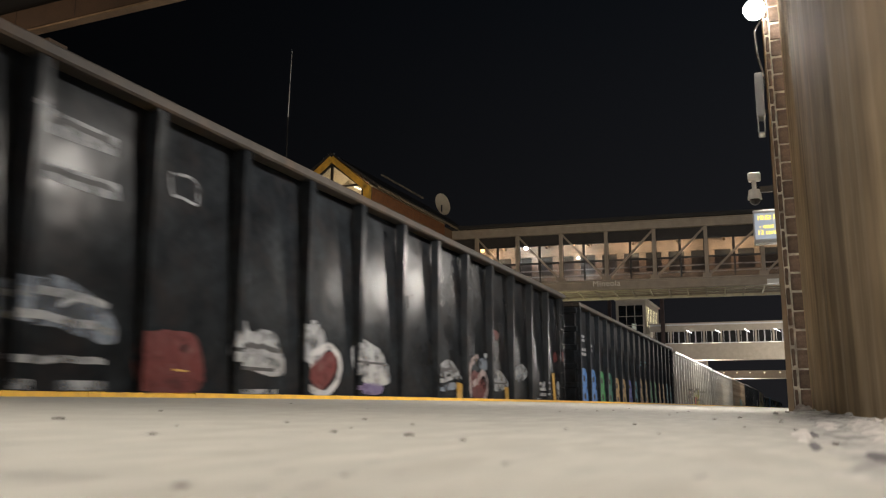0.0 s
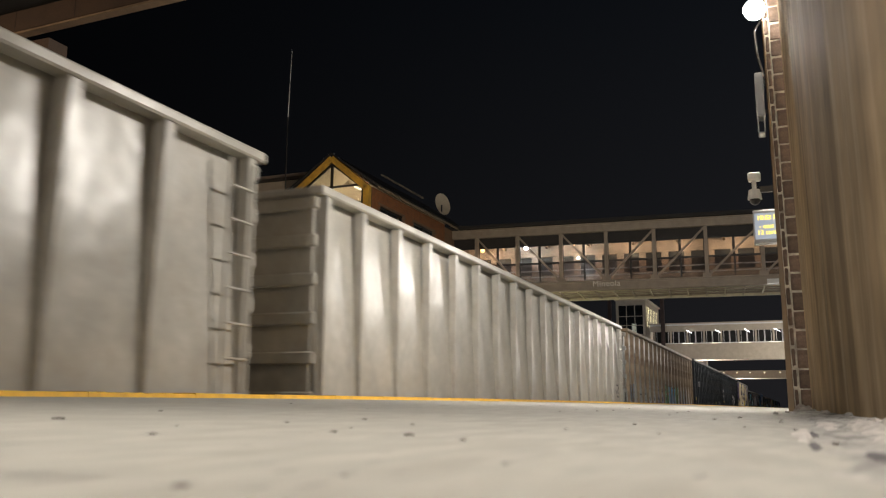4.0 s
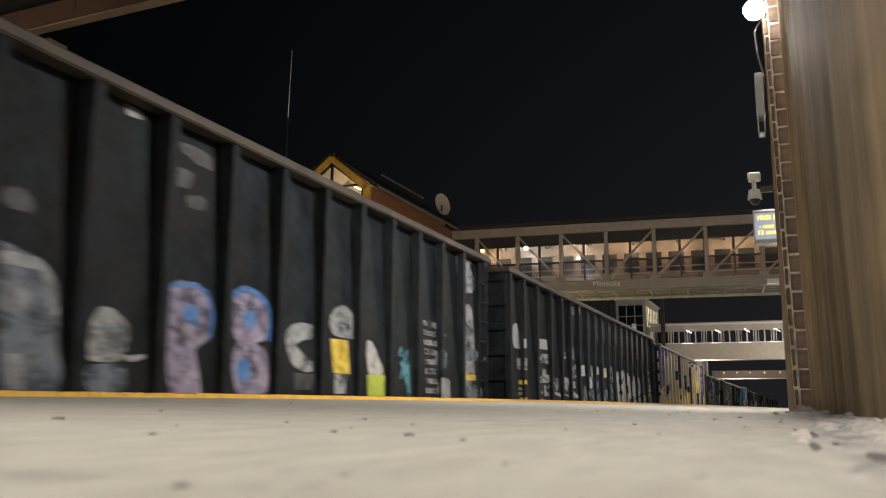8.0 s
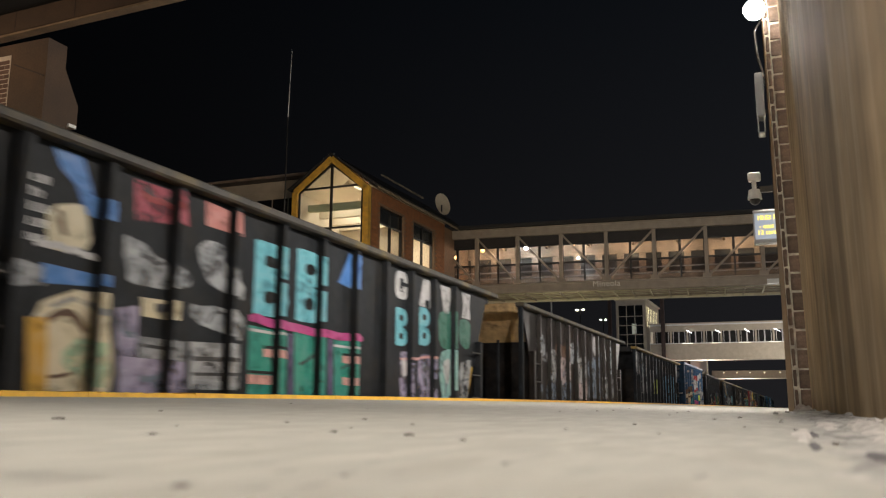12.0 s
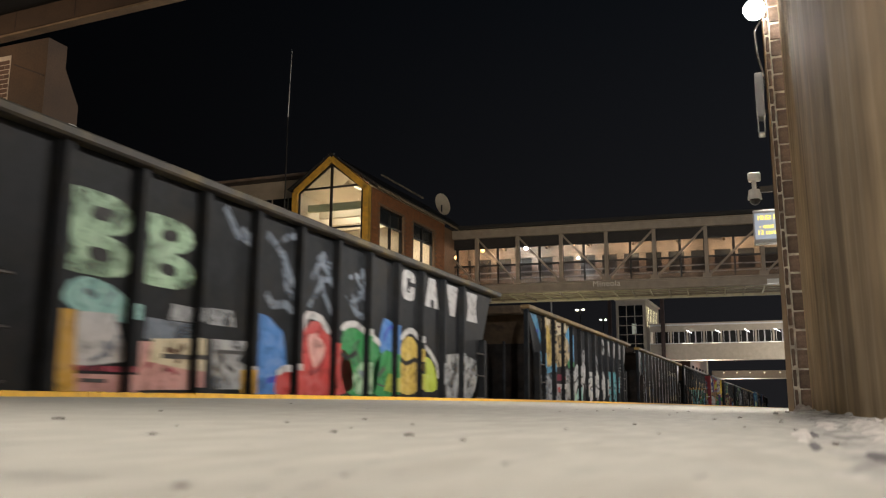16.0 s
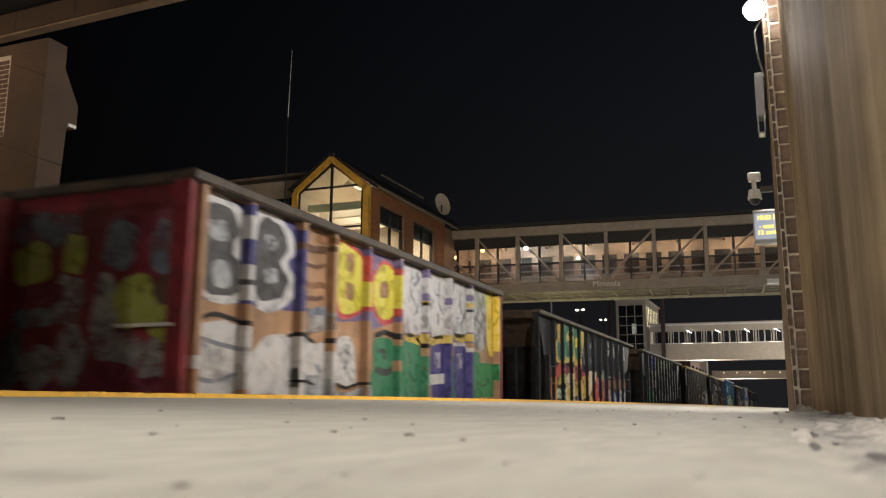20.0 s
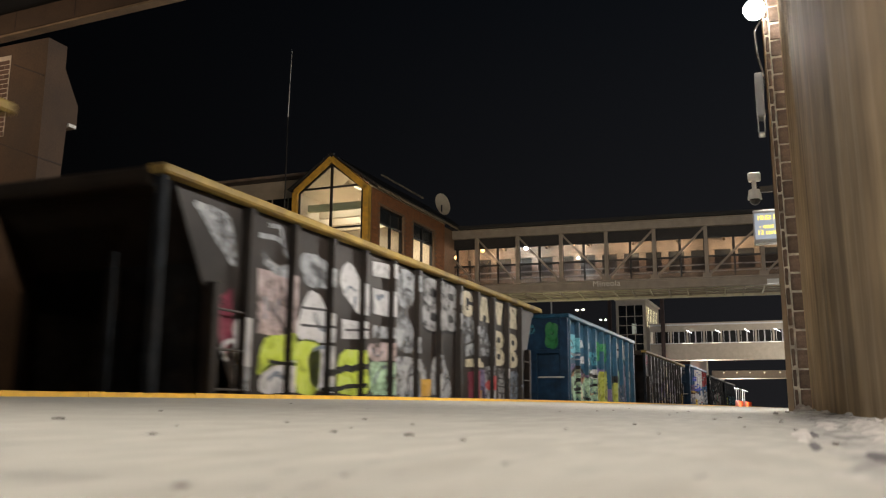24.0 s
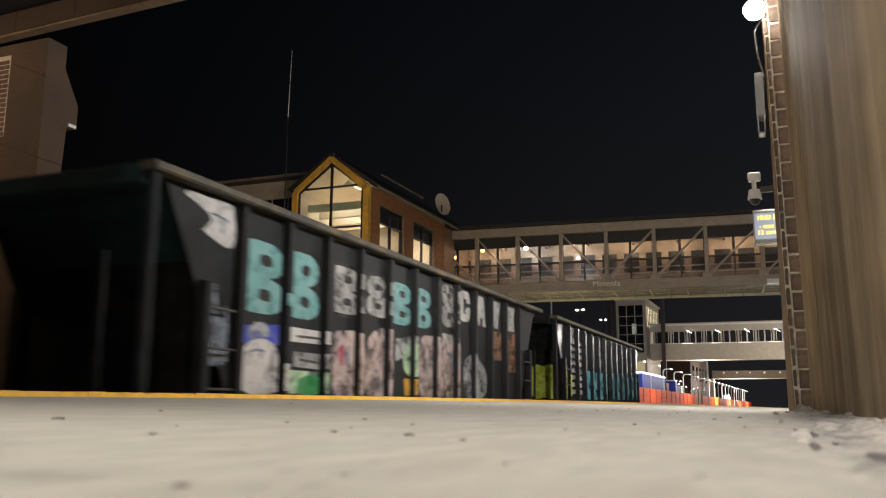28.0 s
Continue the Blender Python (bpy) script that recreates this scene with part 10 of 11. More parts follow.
    area(17, "pine", 2, 1, [(2.38, 2.12), (2.66, 2.24), (2.72, 1.46), (2.46, 1.22), (2.11, 1.26), (1.98, 1.51), (2.16, 1.68), (2.39, 1.60)])
    area(17, "gold", 1, 1, [(2.66, 2.15), (3.44, 2.32), (3.66, 2.14), (3.17, 1.92), (3.62, 1.80), (3.72, 1.33), (2.95, 1.17), (2.67, 1.27)])
    area(17, "pine", 2, 1, [(2.85, 2.08), (3.48, 2.12), (3.06, 1.95), (2.93, 1.74), (3.42, 1.76), (3.47, 1.41), (2.97, 1.30), (2.84, 1.54)])
    stroke(17, "gold", 3, 0.08, [(2.97, 1.72), (3.24, 1.81), (3.54, 1.82)])
    area(17, "gold", 1, 1, [(3.63, 2.19), (4.65, 2.30), (5.02, 2.10), (4.89, 1.62), (4.46, 1.23), (3.74, 1.16)])
    area(17, "pine", 2, 1, [(3.79, 2.10), (4.40, 2.18), (4.70, 1.98), (4.58, 1.59), (4.17, 1.31), (3.87, 1.49)])
    area(17, "yellow", 3, 1, [(3.98, 1.86), (4.19, 1.89), (4.15, 1.66), (3.94, 1.64)])
    area(17, "maroon", 0, 0, [(1.34, 0.97), (2.45, 1.14), (2.47, 0.82), (1.37, 0.73)])
    area(17, "red", 1, 1, [(1.90, 0.94), (2.30, 1.15), (2.39, 0.89), (1.85, 0.72)])
    area(17, "pinkred", 1, 1, [(1.63, 0.66), (1.87, 0.73), (1.87, 0.46), (1.65, 0.43)])
    area(17, "orange", 1, 0, [(1.33, 0.74), (1.62, 0.76), (1.66, 0.15), (1.38, 0.14)])
    area(17, "olive", 1, 1, [(2.03, 0.66), (2.39, 0.89), (2.41, 0.64), (2.09, 0.57)])
    area(17, "mint", 1, 1, [(1.77, 0.45), (2.43, 0.49), (2.43, 0.19), (1.72, 0.17)])
    stroke(17, "black", 2, 0.06, [(1.89, 0.24), (2.38, 0.22)])
    area(17, "maroon", 0, 0, [(2.75, 1.08), (3.55, 1.07), (3.57, 0.91), (2.77, 0.88)])
    area(17, "cream", 1, 1, [(2.55, 0.46), (2.78, 0.73), (3.31, 0.91), (3.53, 0.54), (3.36, 0.17), (2.62, 0.20)])
    area(17, "gold", 1, 0, [(2.49, 0.89), (2.73, 0.95), (2.78, 0.41), (2.53, 0.40)])
    area(17, "gold", 2, 1, [(2.91, 0.39), (3.11, 0.64), (3.25, 0.21)])
    area(17, "gold", 1, 1, [(3.54, 0.96), (3.90, 1.10), (3.94, 0.81), (3.56, 0.72)])
    area(17, "crimson", 1, 1, [(3.77, 1.09), (4.32, 1.13), (4.26, 0.77), (3.93, 0.72)])
    area(17, "gold", 1, 1, [(3.80, 0.68), (4.35, 0.72), (4.38, 0.22), (3.82, 0.41)])
    area(17, "white", 1, 1, [(3.58, 0.36), (4.24, 0.38), (4.18, 0.19), (3.60, 0.18)])
    area(17, "black", 2, 1, [(3.68, 0.30), (4.08, 0.32), (3.94, 0.21)])
    area(17, "gold", 1, 1, [(4.53, 0.78), (5.23, 0.88), (5.25, 0.47), (4.80, 0.23), (4.49, 0.29)])
    area(17, "crimson", 0, 0, [(4.51, 1.01), (5.22, 0.99), (5.20, 0.84), (4.52, 0.81)])
    area(17, "cream", 1, 1, [(5.19, 0.90), (6.07, 1.06), (6.00, 0.66), (5.59, 0.26), (5.93, 0.19), (5.23, 0.20)])
    area(17, "gold", 2, 1, [(5.38, 0.33), (5.71, 0.41), (6.04, 0.21), (5.56, 0.20)])
    area(17, "red", 1, 1, [(6.05, 0.80), (7.16, 0.87), (7.07, 0.27), (6.07, 0.25)])
    stroke(17, "pale", 2, 0.05, [(6.33, 0.68), (6.81, 0.77), (6.72, 0.53), (6.43, 0.56)])
    g(17, "mark0", "white", 8.05, 8.63, 1.62, 2.13)
    g(17, "mark1", "white", 9.01, 9.52, 1.64, 2.12)
    g(17, "mark2", "white", 9.87, 10.37, 1.62, 2.12)
    g(17, "mark3", "white", 10.84, 11.32, 1.65, 2.13)
    g(17, "ring", "slate", 4.84, 5.23, 1.20, 1.88)
    g(17, "ring", "slate", 5.74, 6.09, 1.21, 1.89)
    area(17, "crimson", 0, 0, [(6.73, 0.91), (7.79, 0.93), (8.00, 0.80), (8.05, 0.14), (6.83, 0.12)])
    area(17, "maroon", 1, 1, [(6.76, 0.68), (6.95, 0.79), (7.09, 0.54), (7.05, 0.36), (6.80, 0.31)])
    area(17, "orange", 1.5, 0, [(6.80, 0.31), (6.95, 0.32), (7.03, 0.12), (6.83, 0.12)])
    area(17, "sage", 2, 1, [(6.96, 0.94), (7.05, 1.11), (7.42, 1.15), (7.68, 1.11), (7.66, 0.89), (7.50, 0.81), (7.55, 0.57), (7.62, 0.37), (7.36, 0.31), (7.16, 0.37), (7.22, 0.59), (7.17, 0.79), (7.00, 0.79)])
    stroke(17, "pine", 3, 0.05, [(7.12, 0.94), (7.31, 1.01), (7.56, 0.97)])
    stroke(17, "pale", 2, 0.05, [(8.08, 0.96), (8.62, 0.97), (9.00, 0.95)])
    area(17, "umber", 1, 0, [(8.06, 0.88), (9.00, 0.90), (10.23, 0.99), (11.34, 0.99), (11.37, 0.63), (9.53, 0.60), (8.10, 0.58)])
    area(17, "crimson", 1.5, 1, [(9.11, 1.17), (9.34, 1.14), (9.41, 0.88), (9.05, 0.91)])
    area(17, "white", 2, 1, [(8.07, 0.17), (8.09, 0.46), (8.27, 0.63), (8.58, 0.60), (8.75, 0.40), (8.70, 0.17)])
    area(17, "white", 2, 1, [(8.77, 0.19), (8.83, 0.51), (9.07, 0.60), (9.40, 0.54), (9.52, 0.19)])
    area(17, "blue", 3, 1, [(8.69, 0.24), (8.81, 0.53), (8.96, 0.46), (8.90, 0.18)])
    area(17, "umber", 3, 1, [(8.97, 0.35), (9.05, 0.91), (9.24, 0.92), (9.31, 0.48)])
    area(17, "white", 2, 1, [(9.81, 0.21), (9.84, 0.50), (10.26, 0.65), (10.61, 0.54), (10.75, 0.21)])
    stroke(17, "slate", 3, 0.08, [(9.95, 0.39), (10.26, 0.52), (10.50, 0.38)])
    area(17, "blue", 3, 1, [(9.57, 0.20), (9.64, 0.52), (9.79, 0.50), (9.81, 0.19)])
    area(17, "pale", 2, 1, [(10.81, 0.22), (10.85, 0.62), (11.22, 0.74), (11.22, 0.24)])
    area(17, "sky", 1.5, 0, [(8.10, 0.22), (11.23, 0.27), (11.22, 0.17), (8.11, 0.14)])
    stroke(17, "black", 3, 0.05, [(8.08, 0.55), (8.57, 0.63), (9.03, 0.58), (9.49, 0.57), (10.26, 0.63), (11.30, 0.66)])
    g(17, "bars", "white", 9.89, 10.38, 1.01, 1.23)
    area(17, "red", 2, 1, [(11.46, 0.86), (11.59, 0.94), (11.22, 0.25), (11.22, 0.24)])
    area(18, "lilac", 0, 0, [(1.72, 2.23), (2.46, 2.20), (2.40, 1.25), (1.72, 1.57)])
    area(18, "mint", 0, 0, [(1.53, 1.50), (2.46, 1.25), (2.34, 0.83), (1.59, 0.60)])
    area(18, "green", 0, 0, [(1.40, 0.66), (2.68, 0.85), (2.61, 0.25), (1.41, 0.23)])
    area(18, "ultra", 1, 0, [(2.78, 2.24), (3.51, 2.22), (3.44, 1.62), (2.78, 1.70)])
    area(18, "mint", 0, 0, [(2.84, 1.57), (3.37, 1.56), (3.36, 1.23), (2.84, 1.22)])
    area(18, "olive", 0, 0, [(3.80, 2.16), (4.62, 2.08), (4.41, 1.36), (3.78, 1.37)])
    area(18, "white", 1, 1, [(2.77, 1.08), (3.36, 1.19), (3.50, 0.89), (2.83, 0.86)])
    area(18, "grey", 1, 0, [(2.77, 0.72), (3.67, 0.81), (3.56, 0.29), (2.77, 0.28)])
    area(18, "pale", 1, 0, [(4.73, 1.85), (6.68, 1.91), (6.61, 0.34), (4.57, 0.31)])
    area(18, "dark", 2, 1, [(4.99, 1.22), (5.33, 1.36), (5.35, 0.86), (4.98, 0.84)])
    area(18, "dark", 2, 1, [(5.74, 1.12), (6.23, 1.23), (6.21, 0.71), (5.73, 0.75)])
    area(18, "pale", 1, 0, [(6.93, 1.93), (8.05, 1.92), (7.95, 0.36), (6.84, 0.34)])
    area(18, "dark", 2, 1, [(7.54, 1.35), (8.07, 1.41), (7.99, 0.97)])
    area(18, "pale", 1, 0, [(8.43, 1.82), (10.35, 1.82), (10.22, 0.39), (8.33, 0.36)])
    area(18, "dark", 2, 1, [(9.21, 1.45), (9.69, 1.51), (9.59, 0.99)])
    area(18, "mint", 2, 1, [(4.74, 2.06), (8.79, 2.12), (8.54, 1.83), (4.53, 1.75)])
    area(18, "pale", 1, 0, [(10.61, 1.80), (11.36, 1.77), (11.24, 0.52), (10.49, 0.50)])
    area(18, "green", 1, 0, [(9.77, 1.00), (10.41, 1.02), (10.35, 0.32), (9.72, 0.31)])
    g(19, "mark0", "white", 8.21, 8.86, 1.70, 2.21)
    g(19, "mark1", "white", 8.96, 9.63, 1.73, 2.21)
    g(19, "mark2", "white", 9.82, 10.39, 1.73, 2.20)
    g(19, "mark3", "white", 10.89, 11.59, 1.74, 2.20)
    area(19, "slate", 1, 1, [(5.85, 2.13), (6.16, 2.16), (6.43, 1.91), (6.21, 1.71), (5.90, 1.68)])
    stroke(19, "slate", 1, 0.1, [(5.92, 1.55), (6.31, 1.86), (6.70, 2.08), (6.99, 1.91)])
    area(19, "slate", 1, 1, [(6.43, 1.81), (6.90, 2.03), (7.07, 1.82), (6.63, 1.62)])
    stroke(19, "pale", 1, 0.08, [(5.94, 1.34), (6.46, 1.50), (6.96, 1.45), (7.13, 1.22)])
    stroke(19, "slate", 1, 0.1, [(6.05, 1.27), (6.28, 1.14), (6.80, 1.18), (7.08, 1.07)])
    area(19, "gold", 0, 1, [(6.26, 1.08), (6.45, 1.13), (6.49, 1.00), (6.30, 0.95)])
    area(19, "gold", 0, 1, [(6.94, 0.77), (7.10, 0.79), (7.11, 0.64), (6.97, 0.63)])
    area(19, "pale", 1, 1, [(8.18, 0.15), (8.18, 0.71), (8.56, 0.87), (8.89, 0.72), (8.99, 0.17)])
    stroke(19, "black", 2, 0.1, [(8.14, 0.68), (8.43, 0.85), (8.87, 0.81)])
    stroke(19, "slate", 2, 0.05, [(8.63, 0.60), (8.78, 0.42), (8.73, 0.22)])
    area(19, "pale", 1, 1, [(9.07, 0.17), (9.00, 0.81), (9.47, 0.83), (9.75, 0.69), (9.89, 0.18)])
    stroke(19, "black", 2, 0.1, [(8.92, 0.82), (9.30, 0.88), (9.93, 0.74)])
    stroke(19, "dark", 2, 0.06, [(9.27, 0.39), (9.58, 0.51), (9.84, 0.47)])
    area(19, "tan", 1, 1, [(9.28, 1.05), (9.70, 1.11), (9.92, 0.86), (9.55, 0.86)])
    area(19, "white", 1, 0, [(10.01, 1.15), (10.85, 1.14), (10.88, 0.76), (10.09, 0.76)])
    stroke(19, "maroon", 2, 0.06, [(10.28, 0.84), (10.58, 0.93), (10.80, 0.81)])
    area(19, "grey", 1, 0, [(10.15, 0.60), (10.84, 0.63), (10.85, 0.21), (10.19, 0.20)])
    stroke(19, "dark", 2, 0.08, [(9.94, 0.35), (10.84, 0.35)])
    area(19, "white", 1, 0, [(11.02, 0.91), (11.77, 1.02), (11.52, 0.22), (11.07, 0.20)])
    area(19, "maroon", 1, 0, [(10.86, 1.02), (11.01, 1.00), (11.05, 0.22), (10.93, 0.21)])
    stroke(19, "pinkgrey", 2, 0.06, [(11.09, 0.66), (11.64, 0.66)])
    area(19, "brown", 0, 1, [(7.40, 0.93), (7.82, 0.99), (8.08, 0.75), (8.07, 0.38), (7.47, 0.35)])
    area(19, "tan", 1, 1, [(7.41, 0.89), (7.71, 0.97), (7.90, 0.82), (7.74, 0.70)])
    area(19, "grey", 1, 0, [(7.53, 0.21), (7.96, 0.21), (7.96, 0.16), (7.54, 0.15)])
    area(20, "pale", 1, 1, [(0.61, 2.02), (0.93, 2.06), (1.25, 1.94), (1.31, 1.50), (1.01, 1.69), (0.80, 1.86)])
    g(20, "scrawl", "pale", 1.70, 2.48, 1.55, 2.14)
    area(20, "pinkgrey", 0, 0, [(1.76, 1.54), (2.43, 1.54), (2.44, 0.81), (1.79, 0.82)])
    area(20, "pale", 1, 1, [(2.63, 1.80), (3.00, 1.90), (3.36, 1.74), (3.30, 1.51), (2.75, 1.51)])
    area(20, "white", 1, 1, [(2.65, 1.09), (2.86, 1.42), (3.17, 1.35), (3.49, 0.88), (2.67, 0.82)])
    stroke(20, "dark", 2, 0.05, [(2.71, 1.20), (3.32, 1.23)])
    stroke(20, "dark", 2, 0.05, [(2.68, 0.99), (3.41, 1.02)])
    area(20, "white", 1, 1, [(3.66, 1.82), (3.92, 1.92), (4.32, 1.61), (4.39, 1.26), (4.00, 1.34), (3.67, 1.56)])
    area(20, "white", 1, 0, [(3.70, 1.16), (4.29, 1.17), (4.30, 0.94), (3.71, 0.90)])
    stroke(20, "dark", 2, 0.05, [(3.78, 1.02), (4.26, 1.06)])
    area(20, "white", 1, 0, [(4.56, 2.06), (5.21, 2.10), (5.22, 1.89), (4.57, 1.85)])
    area(20, "white", 1, 0, [(4.58, 1.68), (5.23, 1.69), (5.15, 1.32), (4.59, 1.32)])
    area(20, "pale", 1, 0, [(4.60, 1.16), (5.19, 1.17), (5.16, 1.01), (4.61, 0.98)])
    area(20, "pale", 1, 1, [(5.41, 2.04), (6.05, 2.05), (5.95, 1.59), (5.49, 1.54)])
    area(20, "pale", 1, 1, [(5.44, 1.36), (5.74, 1.48), (6.15, 0.90), (5.46, 0.88)])
    g(20, "eight", "grey", 6.34, 7.23, 1.25, 2.24, "black")
    g(20, "eight", "grey", 7.23, 8.01, 1.31, 2.27, "black")
    g(20, "mark0", "cream", 8.12, 8.69, 1.65, 2.22)
    g(20, "mark1", "cream", 9.03, 9.65, 1.64, 2.24)
    g(20, "mark2", "cream", 9.97, 10.51, 1.66, 2.20)
    g(20, "mark3", "cream", 10.93, 11.49, 1.66, 2.17)
    area(20, "lime", 1, 1, [(1.82, 0.39), (1.96, 0.77), (2.52, 0.84), (2.50, 0.55), (2.09, 0.47)])
    area(20, "white", 1, 1, [(1.89, 0.20), (1.98, 0.46), (2.44, 0.55), (2.52, 0.21)])
    stroke(20, "black", 2, 0.06, [(2.03, 0.53), (2.44, 0.51)])
    area(20, "lime", 1, 1, [(2.58, 0.68), (2.80, 0.83), (3.14, 0.77), (3.13, 0.22), (2.65, 0.21)])
    area(20, "white", 1, 1, [(2.94, 0.71), (3.49, 0.75), (3.50, 0.23), (2.96, 0.30)])
    area(20, "lime", 1, 1, [(3.63, 0.46), (3.72, 0.72), (4.28, 0.77), (4.50, 0.26), (3.70, 0.21)])
    stroke(20, "black", 3, 0.09, [(3.23, 0.43), (3.66, 0.50), (4.29, 0.56)])
    stroke(20, "black", 3, 0.06, [(3.17, 0.24), (3.67, 0.26), (4.47, 0.34)])
    area(20, "white", 0, 1, [(2.68, 0.62), (2.95, 0.57), (2.94, 0.23), (2.71, 0.23)])
    area(20, "pinkgrey", 1, 1, [(4.53, 0.90), (5.30, 0.92), (5.27, 0.69), (4.54, 0.69)])
    area(20, "mint", 0, 0, [(4.54, 0.65), (5.31, 0.67), (5.29, 0.20), (4.56, 0.19)])
    area(20, "pale", 1, 1, [(5.37, 0.69), (5.77, 0.79), (6.47, 0.66), (6.39, 0.21), (5.42, 0.20)])
    area(20, "ochre", 2, 0, [(6.31, 0.46), (6.73, 0.47), (6.69, 0.20), (6.32, 0.19)])
    area(20, "pale", 1, 1, [(6.77, 0.76), (7.26, 0.83), (7.60, 0.23), (6.78, 0.22)])
    area(20, "maroon", 0, 0, [(0.95, 1.05), (1.30, 1.26), (1.35, 0.73), (1.22, 0.54)])
    stroke(20, "white", 2, 0.05, [(1.25, 0.50), (1.18, 0.63), (1.35, 0.71)])
    area(20, "white", 1, 1, [(1.34, 0.87), (1.57, 0.92), (1.66, 0.39), (1.45, 0.50)])
    area(20, "pale", 0, 0, [(1.40, 0.49), (1.65, 0.48), (1.66, 0.20), (1.42, 0.19)])
    g(20, "bee", "cream", 9.87, 10.60, 0.84, 1.53)
    g(20, "bee", "cream", 10.84, 11.50, 0.84, 1.54)
    area(20, "pale", 1, 1, [(8.95, 1.49), (9.32, 1.60), (9.73, 1.12), (9.67, 1.00), (9.00, 1.03)])
    stroke(20, "dark", 2, 0.07, [(9.02, 1.14), (9.36, 1.18), (9.68, 1.12)])
    stroke(20, "dark", 2, 0.05, [(9.09, 1.32), (9.42, 1.32)])
    area(20, "pale", 1, 1, [(8.23, 1.56), (8.70, 1.63), (8.78, 1.31), (8.27, 1.17)])
    stroke(20, "dark", 2, 0.06, [(8.25, 1.35), (8.56, 1.36), (8.77, 1.27)])
    area(20, "pale", 1, 0, [(8.28, 1.11), (8.76, 1.20), (8.77, 0.99), (8.30, 0.92)])
    area(20, "cream", 0, 0, [(8.31, 0.87), (8.95, 0.93), (9.28, 0.85), (9.29, 0.77), (8.32, 0.74)])
    area(20, "purple", 0, 0, [(8.86, 0.72), (9.35, 0.73), (9.41, 0.17), (8.92, 0.16)])
    area(20, "pale", 1, 0, [(9.34, 0.78), (9.72, 0.82), (9.78, 0.17), (9.41, 0.17)])
    area(20, "red", 2, 1, [(9.37, 0.47), (9.60, 0.56), (9.78, 0.62), (9.77, 0.39), (9.45, 0.37)])
    area(20, "maroon", 0, 0, [(8.43, 0.65), (8.83, 0.69), (8.86, 0.16), (8.49, 0.15)])
    area(20, "grey", 1, 0, [(10.13, 0.79), (10.64, 0.80), (10.61, 0.19), (10.15, 0.18)])
    stroke(20, "dark", 2, 0.05, [(10.15, 0.60), (10.60, 0.59)])
    stroke(20, "dark", 2, 0.05, [(10.16, 0.44), (10.57, 0.43)])
    stroke(20, "dark", 2, 0.05, [(10.17, 0.31), (10.58, 0.30)])
    area(20, "slate", 1, 1, [(10.86, 0.70), (11.46, 0.75), (11.45, 0.21), (10.90, 0.20)])
    stroke(20, "dark", 2, 0.05, [(10.92, 0.48), (11.41, 0.47)])
    area(20, "ochre", 2, 0, [(8.90, 0.34), (9.15, 0.35), (9.16, 0.16), (8.92, 0.16)])
    area(20, "grey", 1, 0, [(11.62, 1.10), (11.85, 1.10), (11.83, 0.84), (11.65, 0.83)])
    area(20, "pinkgrey", 0, 0, [(11.65, 0.76), (11.87, 0.76), (11.62, 0.21), (11.62, 0.21)])
    area(21, "cyan", 0, 1, [(0.37, 1.81), (1.21, 1.96), (1.31, 1.52), (0.41, 1.27)])
    stroke(21, "pale", 1, 0.08, [(0.34, 1.40), (0.75, 1.43), (1.31, 1.44)])
    stroke(21, "pale", 1, 0.06, [(0.35, 1.30), (1.32, 1.31)])
    stroke(21, "lilac", 1, 0.08, [(0.34, 1.14), (1.27, 1.17)])
    area(21, "purple", 0, 0, [(0.26, 1.10), (1.54, 1.13), (2.47, 0.90), (2.48, 0.58), (0.34, 0.45)])
    area(21, "purple", 0, 0, [(3.64, 1.25), (5.13, 1.11), (5.88, 0.23), (3.68, 0.20)])
    area(21, "white", 1, 0, [(1.82, 1.87), (2.07, 1.88), (2.26, 1.71), (1.83, 1.66)])
    area(21, "white", 1, 0, [(2.51, 1.85), (3.00, 1.87), (3.01, 1.69), (2.52, 1.67)])
    area(21, "white", 1, 0, [(1.84, 1.42), (2.28, 1.44), (2.29, 1.25), (1.85, 1.23)])
    area(21, "white", 1, 0, [(2.53, 1.43), (2.94, 1.44), (2.95, 1.25), (2.54, 1.24)])
    area(21, "teal", 0, 0, [(2.56, 1.61), (3.62, 1.62), (3.64, 1.25), (2.58, 1.23)])
    area(21, "green", 1, 0, [(3.67, 1.96), (4.36, 1.98), (4.38, 1.43), (3.83, 1.38)])
    area(21, "green", 1, 0, [(4.45, 1.94), (5.40, 2.01), (5.46, 1.51), (5.03, 1.32), (4.55, 1.45)])
    area(21, "olive", 1, 0, [(5.60, 1.95), (5.91, 1.96), (5.86, 1.65), (5.61, 1.64)])
    g(21, "mark0", "white", 6.74, 7.59, 1.66, 2.18)
    g(21, "mark3", "white", 7.98, 8.75, 1.66, 2.19)
    area(21, "mint", 1, 1, [(0.39, 0.49), (0.56, 0.83), (1.14, 1.07), (1.71, 1.00), (1.80, 0.66), (1.49, 0.19), (0.72, 0.17)])
    area(21, "rust", 2, 1, [(0.36, 0.75), (0.78, 0.99), (1.40, 1.13), (1.71, 1.04), (1.03, 0.87)])
    stroke(21, "black", 4, 0.09, [(0.36, 0.75), (1.02, 1.03), (1.54, 1.13), (2.09, 0.96)])
    stroke(21, "black", 4, 0.1, [(0.99, 0.63), (1.29, 0.75), (1.67, 0.72)])
    stroke(21, "black", 4, 0.08, [(0.96, 0.51), (1.25, 0.51), (1.64, 0.58)])
    stroke(21, "black", 4, 0.06, [(1.06, 0.41), (1.58, 0.43)])
    stroke(21, "black", 4, 0.12, [(0.34, 0.42), (0.60, 0.28), (0.90, 0.18)])
